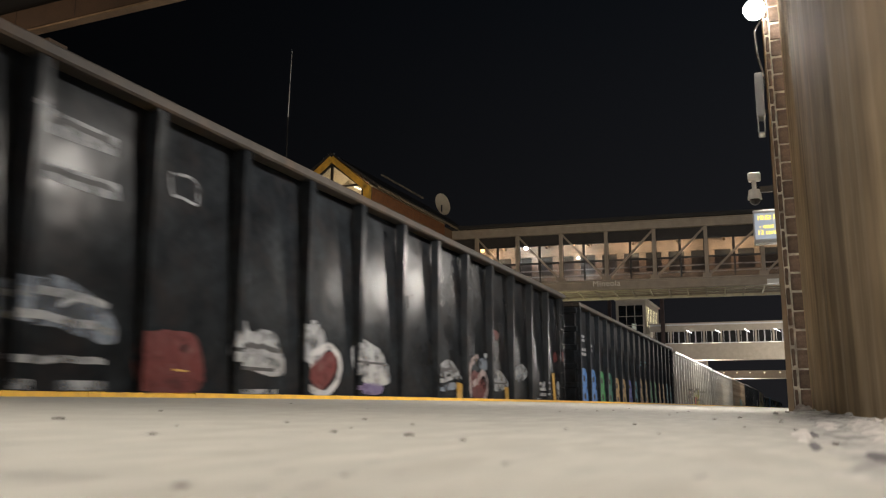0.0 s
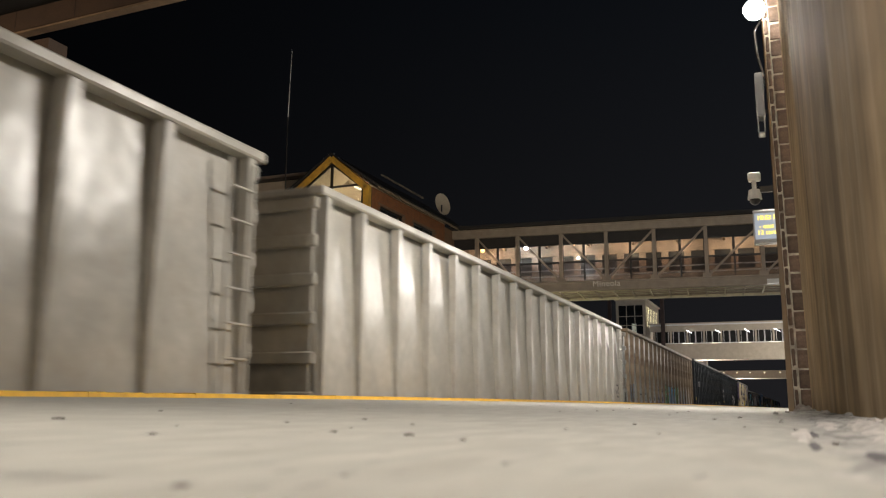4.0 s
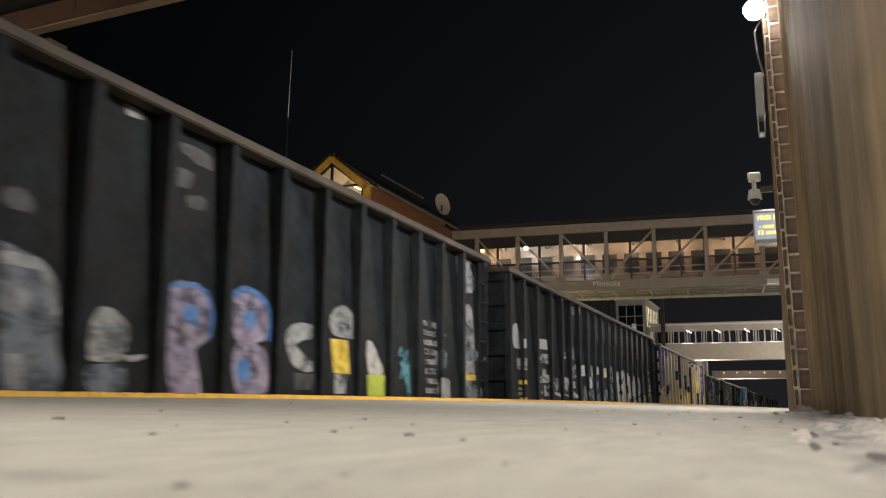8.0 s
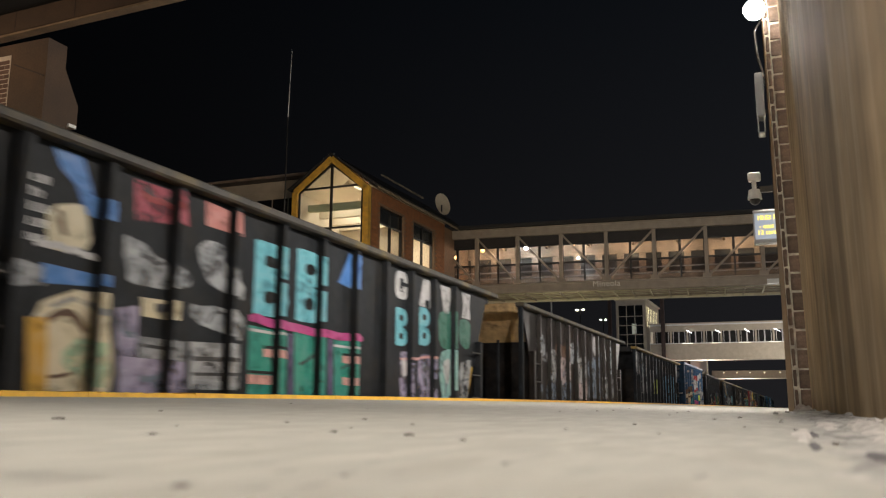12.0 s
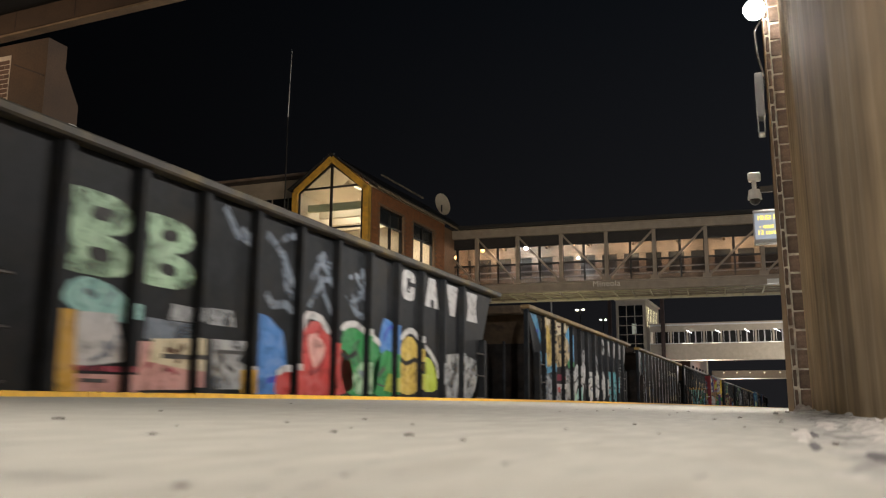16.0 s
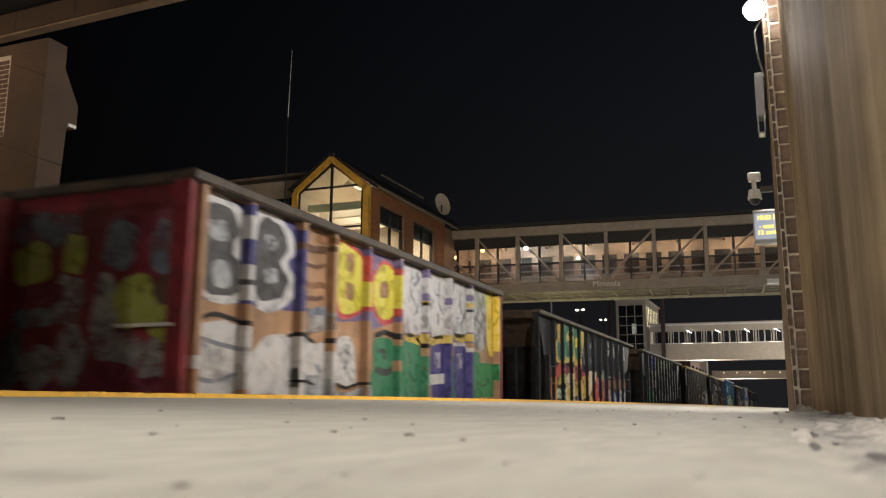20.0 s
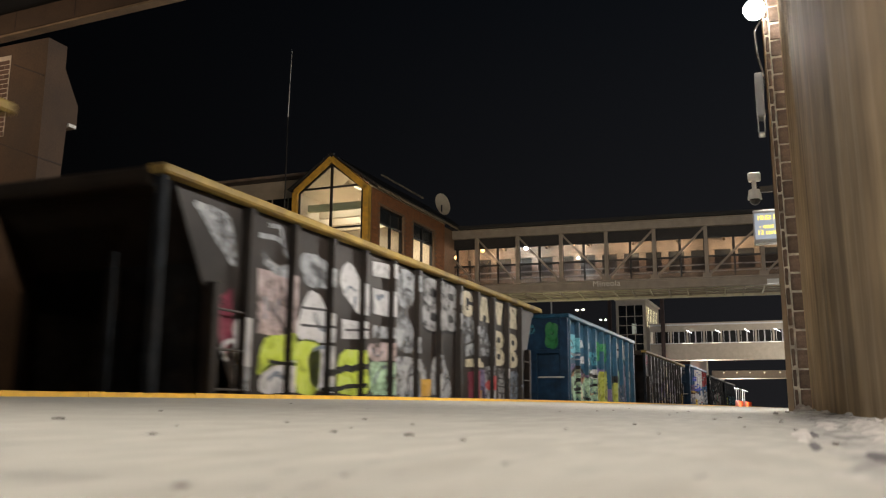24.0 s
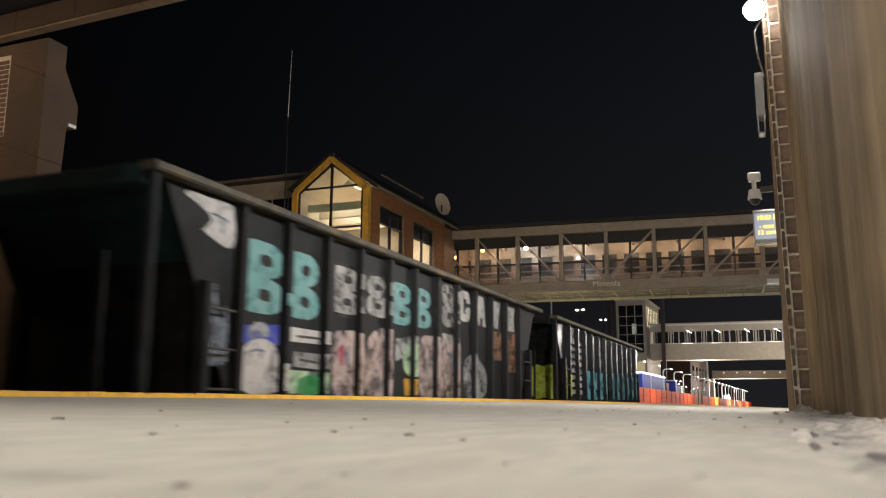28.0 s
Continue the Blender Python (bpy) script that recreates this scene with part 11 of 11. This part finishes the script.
    area(21, "mint", 1, 1, [(1.60, 0.19), (1.88, 0.65), (2.43, 0.90), (2.81, 0.64), (2.83, 0.21)])
    area(21, "rust", 2, 1, [(1.84, 0.80), (2.12, 0.97), (2.31, 0.91), (1.99, 0.67)])
    area(21, "cream", 2, 1, [(1.60, 0.19), (1.64, 0.58), (1.85, 0.59), (2.02, 0.24)])
    stroke(21, "black", 4, 0.06, [(1.98, 0.31), (2.47, 0.27), (3.05, 0.26)])
    area(21, "mint", 1, 1, [(2.51, 0.91), (2.92, 1.12), (3.69, 1.01), (3.79, 0.75), (2.81, 0.62)])
    area(21, "white", 2, 1, [(3.01, 1.04), (3.55, 1.12), (3.65, 0.88), (3.10, 0.89)])
    stroke(21, "black", 4, 0.1, [(2.47, 0.83), (3.01, 0.96), (3.75, 0.91)])
    stroke(21, "black", 4, 0.07, [(2.61, 0.59), (3.11, 0.65), (3.70, 0.72)])
    area(21, "mint", 1, 1, [(2.78, 0.55), (3.66, 0.63), (3.68, 0.28), (2.83, 0.24)])
    stroke(21, "rust", 4, 0.06, [(2.79, 0.39), (3.67, 0.44)])
    area(21, "olive", 1, 1, [(4.11, 0.20), (4.11, 0.94), (4.35, 1.11), (4.63, 0.97), (4.66, 0.21)])
    area(21, "olive", 1, 1, [(4.88, 0.21), (4.91, 0.74), (5.13, 1.07), (5.42, 1.09), (5.43, 0.22)])
    area(21, "pale", 1, 1, [(5.68, 0.22), (5.74, 0.88), (6.13, 0.99), (6.30, 0.33)])
    area(21, "black", 2, 0, [(6.21, 1.02), (6.74, 1.05), (6.69, 0.83), (6.22, 0.81)])
    area(21, "olive", 1, 1, [(6.36, 0.23), (6.30, 0.71), (6.98, 0.84), (7.04, 0.24)])
    area(21, "mint", 1, 1, [(7.04, 0.85), (7.28, 1.22), (7.53, 1.19), (7.46, 0.66)])
    area(21, "lilac", 1, 0, [(7.91, 1.43), (8.74, 1.49), (8.72, 0.24), (7.97, 0.23)])
    area(21, "white", 1, 0, [(9.07, 1.29), (9.65, 1.30), (9.55, 0.39), (9.05, 0.38)])
    stroke(21, "dark", 2, 0.05, [(9.14, 1.06), (9.60, 1.07)])
    area(21, "slate", 0, 0, [(7.13, 0.75), (7.78, 0.78), (7.71, 0.23), (7.13, 0.22)])
    area(22, "crimson", 0, 0, [(0.42, 2.13), (1.21, 2.10), (1.30, 1.49), (0.91, 1.68)])
    g(22, "bars", "pale", 1.01, 1.27, 0.70, 1.17)
    area(22, "pale", 1, 1, [(1.62, 1.62), (2.07, 1.68), (2.14, 1.44), (2.36, 1.33), (2.29, 1.06), (1.78, 1.01), (1.64, 1.37)])
    stroke(22, "dark", 2, 0.06, [(1.71, 1.13), (2.28, 1.16)])
    area(22, "tan", 1, 0, [(1.73, 0.91), (2.24, 0.93), (2.25, 0.73), (1.74, 0.73)])
    area(22, "cream", 1, 1, [(1.76, 0.51), (1.91, 0.68), (2.26, 0.67), (2.35, 0.18), (1.79, 0.17)])
    stroke(22, "dark", 2, 0.05, [(1.82, 0.52), (2.27, 0.53)])
    area(22, "pale", 1, 1, [(2.56, 1.66), (2.95, 1.76), (3.14, 1.54), (3.40, 1.46), (3.34, 1.34), (2.78, 1.35)])
    area(22, "white", 1, 0, [(2.57, 1.22), (3.41, 1.28), (3.43, 1.06), (2.58, 1.02)])
    stroke(22, "dark", 2, 0.04, [(2.66, 1.12), (3.35, 1.15)])
    area(22, "white", 1, 0, [(2.55, 0.85), (3.41, 0.88), (3.38, 0.69), (2.57, 0.67)])
    stroke(22, "dark", 2, 0.04, [(2.62, 0.77), (3.33, 0.78)])
    area(22, "slate", 0, 0, [(2.58, 0.52), (3.38, 0.56), (3.36, 0.19), (2.60, 0.18)])
    area(22, "white", 1, 0, [(2.71, 0.46), (3.17, 0.48), (3.16, 0.24), (2.72, 0.23)])
    area(22, "grey", 1, 1, [(3.55, 1.52), (4.18, 1.63), (4.29, 1.09), (3.73, 1.05)])
    stroke(22, "dark", 2, 0.05, [(3.64, 1.27), (4.20, 1.31)])
    area(22, "pale", 1, 1, [(4.52, 1.72), (4.98, 1.80), (5.17, 1.47), (5.10, 1.21), (4.58, 1.22)])
    area(22, "cream", 1, 1, [(5.43, 1.78), (6.00, 1.89), (6.08, 1.43), (5.54, 1.17)])
    area(22, "purple", 1, 1, [(3.63, 0.20), (3.56, 0.81), (4.22, 0.94), (4.39, 0.25)])
    area(22, "white", 2, 1, [(3.84, 0.51), (4.23, 0.64), (4.27, 0.49), (3.95, 0.44)])
    area(22, "purple", 1, 1, [(4.37, 0.64), (4.55, 1.11), (5.01, 1.22), (5.54, 1.04), (5.45, 0.22), (4.42, 0.21)])
    stroke(22, "cream", 2, 0.05, [(4.39, 0.95), (4.64, 1.16), (5.10, 1.22), (5.54, 1.02)])
    area(22, "cream", 2, 1, [(4.51, 0.26), (4.57, 0.73), (5.00, 0.77), (5.14, 0.22)])
    area(22, "cream", 1, 1, [(5.46, 0.95), (5.74, 1.18), (6.14, 1.08), (6.19, 0.73), (5.62, 0.54)])
    area(22, "pale", 2, 1, [(5.61, 0.79), (5.92, 0.85), (5.94, 0.29), (5.63, 0.29)])
    area(22, "lilac", 1, 1, [(6.33, 0.65), (6.47, 1.15), (6.88, 1.25), (7.29, 0.79), (7.09, 0.31)])
    area(22, "cream", 2, 1, [(6.38, 0.46), (7.21, 0.78), (7.24, 0.60), (6.49, 0.35)])
    area(22, "lilac", 1, 1, [(7.42, 0.25), (7.54, 1.19), (8.00, 1.34), (8.65, 1.14), (8.99, 0.77), (8.80, 0.28)])
    area(22, "ultra", 2, 0, [(7.92, 1.21), (8.29, 1.19), (8.21, 0.63), (7.93, 0.64)])
    area(22, "white", 2, 1, [(7.39, 0.56), (8.68, 0.70), (8.68, 0.25), (7.45, 0.24)])
    g(22, "mark0", "white", 8.13, 8.60, 1.58, 2.09)
    g(22, "mark1", "white", 9.04, 9.60, 1.56, 2.10)
    g(22, "mark2", "white", 10.06, 10.46, 1.59, 2.07)
    g(22, "mark3", "white", 10.99, 11.48, 1.61, 2.08)
    area(22, "pale", 0, 0, [(9.05, 1.40), (9.58, 1.42), (9.57, 0.36), (9.05, 0.35)])
    area(22, "grey", 0, 0, [(10.07, 1.43), (10.43, 1.43), (10.41, 0.38), (10.05, 0.37)])
    area(22, "ochre", 2, 0, [(1.51, 0.71), (1.75, 0.74), (1.79, 0.17), (1.56, 0.17)])
    area(22, "ochre", 3, 0, [(4.05, 0.33), (4.33, 0.34), (4.31, 0.20), (4.06, 0.20)])
    area(22, "ochre", 3, 0, [(6.54, 0.39), (6.85, 0.40), (6.85, 0.22), (6.54, 0.21)])
    area(22, "tan", 1, 1, [(8.80, 0.35), (8.99, 0.77), (9.54, 0.58), (9.43, 0.23)])
    g(22, "bars", "lime", 11.79, 12.20, 0.78, 1.52)
    area(22, "slate", 1, 1, [(9.77, 1.27), (10.45, 1.37), (10.58, 1.10), (9.85, 1.04)])
    stroke(22, "pale", 2, 0.06, [(9.83, 1.22), (10.17, 1.18), (10.47, 1.16)])
    area(22, "pale", 1, 1, [(9.76, 0.94), (10.20, 0.91), (10.64, 0.87), (10.69, 0.72), (9.79, 0.68)])
    stroke(22, "dark", 2, 0.05, [(9.98, 0.82), (10.57, 0.77)])
    area(22, "pale", 1, 0, [(9.75, 0.56), (10.54, 0.58), (10.55, 0.39), (9.77, 0.39)])
    area(22, "slate", 0, 0, [(9.83, 0.34), (10.56, 0.35), (10.58, 0.16), (9.85, 0.15)])
    area(22, "slate", 1, 0, [(10.85, 1.44), (11.51, 1.51), (11.50, 1.23), (10.87, 1.19)])
    area(22, "pale", 1, 0, [(10.88, 1.10), (11.54, 1.10), (11.48, 0.86), (10.91, 0.85)])
    stroke(22, "dark", 2, 0.06, [(10.95, 0.95), (11.47, 0.96)])
    area(22, "pale", 1, 0, [(10.84, 0.70), (11.32, 0.70), (11.34, 0.52), (10.86, 0.52)])
    area(22, "pale", 1, 0, [(10.80, 0.42), (11.31, 0.45), (11.29, 0.27), (10.82, 0.25)])
    area(22, "ochre", 3, 0, [(11.34, 0.71), (11.59, 0.73), (11.60, 0.18), (11.38, 0.18)])
    area(22, "pale", 1, 1, [(11.93, 2.10), (12.42, 2.23), (12.69, 2.05), (12.17, 1.78)])
    area(23, "crimson", 1, 1, [(0.34, 2.23), (0.93, 2.43), (1.16, 1.92), (1.12, 1.50), (0.50, 1.59)])
    area(23, "pale", 1, 1, [(0.72, 1.46), (1.18, 1.57), (1.20, 1.29), (0.80, 1.27)])
    area(23, "purple", 0, 0, [(0.48, 1.28), (1.30, 1.30), (1.36, 0.89), (0.54, 0.84)])
    area(23, "white", 1, 0, [(1.45, 2.22), (2.29, 2.27), (2.24, 2.10), (1.70, 2.01), (1.71, 1.92), (2.15, 1.92), (2.09, 1.78), (1.48, 1.76)])
    area(23, "pale", 1, 0, [(1.45, 1.56), (1.94, 1.61), (1.95, 1.46), (1.43, 1.43)])
    area(23, "white", 1, 0, [(1.81, 1.41), (2.26, 1.43), (2.30, 1.24), (1.94, 1.24)])
    area(23, "purple", 0, 0, [(1.50, 1.41), (2.42, 1.37), (2.45, 0.90), (1.53, 0.91)])
    area(23, "ultra", 0, 1, [(2.39, 1.90), (3.77, 2.41), (7.01, 2.29), (7.01, 1.23), (4.23, 1.05), (2.73, 1.08)])
    area(23, "white", 1, 1, [(2.47, 2.21), (3.01, 2.40), (3.62, 2.17), (3.63, 1.82), (3.05, 1.66), (2.58, 1.85)])
    area(23, "white", 1, 1, [(2.52, 1.42), (3.05, 1.61), (3.65, 1.50), (3.47, 1.14), (2.73, 1.15)])
    area(23, "white", 1, 1, [(3.65, 2.35), (4.18, 2.41), (4.78, 2.26), (4.92, 1.44), (4.22, 1.20), (3.69, 1.51)])
    area(23, "white", 1, 1, [(4.91, 2.40), (5.70, 2.47), (6.15, 2.18), (6.16, 1.37), (5.34, 1.39), (4.95, 1.83)])
    area(23, "white", 1, 1, [(6.02, 2.36), (6.86, 2.29), (6.87, 1.32), (6.16, 1.27)])
    stroke(23, "ultra", 3, 0.09, [(2.84, 1.69), (3.41, 1.82), (4.20, 1.81)])
    stroke(23, "ultra", 3, 0.09, [(2.73, 1.09), (3.81, 1.35), (4.76, 1.40), (6.11, 1.17)])
    stroke(23, "ultra", 3, 0.06, [(5.28, 2.17), (5.84, 1.92)])
    stroke(23, "ultra", 3, 0.06, [(3.88, 2.13), (4.51, 2.13)])
    area(23, "darkred", 1, 1, [(6.89, 2.30), (8.14, 2.41), (8.03, 1.47), (6.95, 1.43)])
    stroke(23, "pale", 2, 0.04, [(7.20, 1.89), (7.51, 2.14), (7.76, 1.63)])
    area(23, "darkred", 1, 1, [(8.24, 2.37), (9.04, 2.39), (8.94, 1.46), (8.23, 1.45)])
    stroke(23, "pale", 2, 0.04, [(8.52, 1.81), (8.66, 2.17), (8.87, 1.68)])
    area(23, "darkred", 1, 1, [(9.15, 2.34), (9.85, 2.38), (9.79, 1.41), (9.13, 1.41)])
    area(23, "white", 1, 0, [(0.20, 0.57), (0.46, 0.62), (0.48, 0.40), (0.22, 0.36)])
    area(23, "white", 1, 1, [(0.48, 0.49), (0.66, 0.77), (1.01, 0.93), (1.41, 0.71), (1.69, 0.58), (2.41, 0.90), (2.78, 0.79), (2.81, 0.21), (0.70, 0.17)])
    area(23, "slate", 2, 1, [(1.06, 0.18), (1.16, 0.56), (1.35, 0.57), (1.44, 0.19)])
    area(23, "white", 1, 1, [(2.89, 0.64), (3.08, 0.90), (3.67, 0.93), (3.87, 0.69), (4.66, 0.89), (5.29, 0.67), (5.29, 0.24), (2.94, 0.21)])
    area(23, "white", 1, 1, [(5.55, 0.77), (6.38, 1.08), (7.63, 0.88), (7.63, 0.28), (5.68, 0.25)])
    area(23, "pale", 1, 1, [(7.83, 1.05), (9.85, 1.11), (9.76, 0.28), (7.88, 0.25)])
    area(23, "pale", 2, 1, [(2.07, 0.25), (2.12, 0.60), (2.43, 0.62), (2.53, 0.25)])
    stroke(23, "brown", 4, 0.09, [(0.48, 0.49), (0.66, 0.77), (1.01, 0.93), (1.33, 0.84), (1.68, 0.71), (2.11, 0.85), (2.91, 0.86), (3.63, 0.99), (4.66, 0.89), (5.29, 0.65), (5.29, 0.24)])
    stroke(23, "gold", 3, 0.1, [(0.76, 0.92), (1.13, 0.98), (1.53, 0.87), (2.41, 0.95), (3.44, 0.94)])
    stroke(23, "brown", 4, 0.07, [(2.75, 0.64), (2.94, 0.26)])
    stroke(23, "brown", 4, 0.07, [(3.84, 0.61), (4.07, 0.70), (4.36, 0.29)])
    stroke(23, "maroon", 4, 0.06, [(5.86, 0.32), (6.12, 0.80), (6.67, 0.33)])
    stroke(23, "brown", 4, 0.06, [(7.73, 0.88), (8.23, 1.01), (9.78, 1.04)])
    stroke(23, "maroon", 4, 0.05, [(6.96, 0.74), (7.11, 0.27)])
    area(23, "yellow", 4, 1, [(2.94, 0.21), (3.32, 0.49), (3.94, 0.53), (3.99, 0.27)])
    stroke(23, "maroon", 5, 0.05, [(2.93, 0.38), (3.65, 0.42)])
    area(24, "white", 1, 1, [(0.59, 2.10), (0.94, 2.15), (1.35, 2.16), (1.39, 1.69), (0.89, 1.76), (1.01, 1.93)])
    g(24, "bee", "lagoon", 1.69, 2.45, 1.04, 1.85)
    g(24, "bee", "lagoon", 2.61, 3.23, 1.06, 1.86)
    g(24, "eight", "grey", 3.61, 4.38, 1.23, 1.85, "black")
    g(24, "eight", "grey", 4.52, 5.19, 1.28, 1.86, "black")
    g(24, "bee", "lagoon", 5.40, 6.06, 1.24, 1.87)
    g(24, "bee", "lagoon", 6.24, 6.83, 1.26, 1.89)
    g(24, "eight", "grey", 7.30, 7.91, 1.37, 2.17)
    g(24, "mark0", "white", 8.10, 8.68, 1.54, 2.10)
    g(24, "mark1", "white", 8.99, 9.54, 1.54, 2.10)
    g(24, "mark2", "white", 9.91, 10.41, 1.57, 2.10)
    g(24, "mark3", "white", 10.85, 11.41, 1.59, 2.09)
    area(24, "ultra", 0, 0, [(1.66, 0.89), (2.35, 0.95), (2.37, 0.72), (1.67, 0.69)])
    area(24, "white", 1, 1, [(1.64, 0.21), (1.66, 0.62), (1.97, 0.76), (2.31, 0.66), (2.49, 0.22)])
    area(24, "pale", 2, 1, [(1.74, 0.87), (2.01, 0.95), (2.13, 0.81), (1.81, 0.75)])
    area(24, "white", 1, 0, [(2.59, 0.95), (3.39, 0.95), (3.42, 0.79), (2.60, 0.78)])
    stroke(24, "dark", 2, 0.05, [(2.72, 0.85), (3.32, 0.86)])
    area(24, "pale", 1, 0, [(2.67, 0.67), (3.36, 0.67), (3.34, 0.48), (2.69, 0.49)])
    stroke(24, "dark", 2, 0.05, [(2.80, 0.58), (3.23, 0.56)])
    area(24, "mint", 1, 0, [(2.57, 0.45), (3.45, 0.45), (3.46, 0.19), (2.59, 0.18)])
    area(24, "green", 2, 1, [(2.82, 0.36), (3.28, 0.39), (3.23, 0.19), (2.83, 0.18)])
    area(24, "pinkgrey", 1, 1, [(3.61, 0.88), (3.98, 1.02), (4.48, 0.87), (4.46, 0.20), (3.68, 0.19)])
    area(24, "pinkgrey", 1, 1, [(4.57, 0.64), (4.64, 1.00), (5.28, 1.09), (5.37, 0.20), (4.63, 0.19)])
    area(24, "crimson", 2, 1, [(3.73, 0.75), (3.91, 0.80), (3.85, 0.54)])
    area(24, "pale", 1, 0, [(5.47, 1.02), (6.19, 1.12), (6.20, 0.90), (5.49, 0.69)])
    area(24, "mint", 2, 1, [(5.78, 0.86), (6.20, 0.97), (6.25, 0.55), (5.85, 0.54)])
    area(24, "ochre", 2, 0, [(5.79, 0.45), (6.15, 0.45), (6.11, 0.21), (5.82, 0.20)])
    area(24, "pinkgrey", 1, 1, [(6.35, 1.00), (6.88, 1.17), (7.18, 0.96), (7.14, 0.22), (6.44, 0.21)])
    area(24, "pinkgrey", 0, 1, [(7.25, 1.06), (7.90, 1.20), (7.99, 0.23), (7.31, 0.22)])
    area(24, "grey", 1, 0, [(7.32, 1.25), (7.90, 1.28), (7.77, 1.09), (7.32, 1.10)])
    area(24, "pale", 1, 1, [(8.38, 0.83), (8.91, 0.96), (9.54, 0.68), (9.47, 0.25), (8.47, 0.22)])
    area(24, "rust", 1, 0, [(9.82, 1.50), (10.49, 1.50), (10.48, 0.94), (9.81, 0.95)])
    area(24, "rust", 1, 0, [(10.86, 1.53), (11.45, 1.56), (11.43, 0.75), (10.84, 0.73)])
    g(24, "scrawl", "slate", 1.01, 1.33, 0.48, 1.39)
    g(25, "rect", "lime", 1.36, 1.50, 0.26, 1.10)
    on_end(25, "lime", -0.98, -0.20, 0.20, 1.15)
    g(25, "scrawl", "pale", 1.57, 2.21, 1.82, 2.28)
    g(25, "bars", "pale", 1.80, 3.13, 0.35, 1.87)
    g(25, "rect", "teal", 3.78, 6.61, 0.27, 1.06)
    g(25, "rect", "teal", 7.06, 11.81, 0.29, 1.12)
    on_end(16, "slate", -2.41, -1.42, 1.66, 2.05)
    on_end(16, "olive", -2.36, -1.80, 1.24, 1.75)
    on_end(16, "olive", -1.67, -1.34, 1.34, 1.80)
    on_end(16, "grey", -1.78, -1.30, 0.81, 1.37)
    on_end(16, "maroon", -2.29, -1.57, 1.04, 1.29)
    on_end(16, "slate", -2.33, -1.70, 0.80, 1.04)
    on_end(16, "grey", -1.67, -1.24, 0.19, 0.85)
    on_end(16, "slate", -2.45, -2.04, 0.18, 0.82)
    on_end(16, "grey", -2.11, -1.63, 0.18, 0.65)
    on_end(16, "maroon", -1.17, -0.60, 1.31, 2.02)
    on_end(16, "maroon", -0.58, -0.16, 1.26, 1.98)
    on_end(16, "slate", -1.12, -0.68, 1.35, 1.91)
    on_end(16, "slate", -0.53, -0.16, 1.28, 1.86)
    on_end(16, "grey", -1.22, -0.86, 0.44, 1.38)
    on_end(16, "olive", -0.95, -0.38, 0.76, 1.33)
    on_end(16, "brown", -0.45, -0.16, 0.98, 1.31)
    on_end(16, "olive", -0.49, -0.16, 0.63, 1.00)
    on_end(16, "grey", -0.94, -0.52, 0.36, 0.77)
    on_end(16, "grey", -0.58, -0.16, 0.20, 0.69)
    on_end(16, "maroon", -1.26, -0.58, 0.16, 0.46)
    on_end(16, "maroon", -0.66, -0.16, 0.15, 0.31)
    on_end(11, "pale", -0.87, -0.25, 1.92, 2.25)
    on_end(11, "slate", -0.57, -0.25, 1.52, 1.96)
    on_end(11, "pale", -0.75, -0.43, 1.59, 1.84)
    on_end(23, "pale", -0.65, -0.25, 2.17, 2.33)
    on_end(23, "pale", -0.56, -0.25, 1.94, 2.03)
    on_end(23, "slate", -0.76, -0.25, 1.75, 2.33)
    on_end(23, "slate", -1.72, -0.83, 1.93, 2.13)
    on_end(23, "slate", -0.77, -0.32, 1.00, 1.25)
    on_end(23, "olive", -1.61, -0.97, 1.67, 1.87)
    on_end(21, "green", -0.65, -0.27, 1.49, 2.26)
    on_end(21, "teal", -1.21, -0.89, 1.91, 2.18)


build_ground()
build_tactile_edge()
build_train()
paint_train()
build_shelter()
build_spots()
SIDE_WALL, HOLES = build_station()
build_bridge()
build_far()
STAIR_WALL = build_left()
brick_field(SIDE_WALL, "x", GX1 - 0.03, GY + 0.27, 39.2, 5.6, 9.1, HOLES, BRICK)
brick_field(STAIR_WALL, "y", 8.524, -10.9, -10.19, 3.79, 4.98, [], DARK_BRICK, bl=0.20, bh=0.072, joint=0.016, proud=0.008)


def motions():
    """The train rolls towards the camera's side of the station at one speed."""
    for car in CARS:
        y = car.location.y
        walk(car, [(t, pose(SIDE, y - SPEED * t, RAIL)) for t in (0.0, 7.0, 14.0, 21.0, 28.0)])


motions()
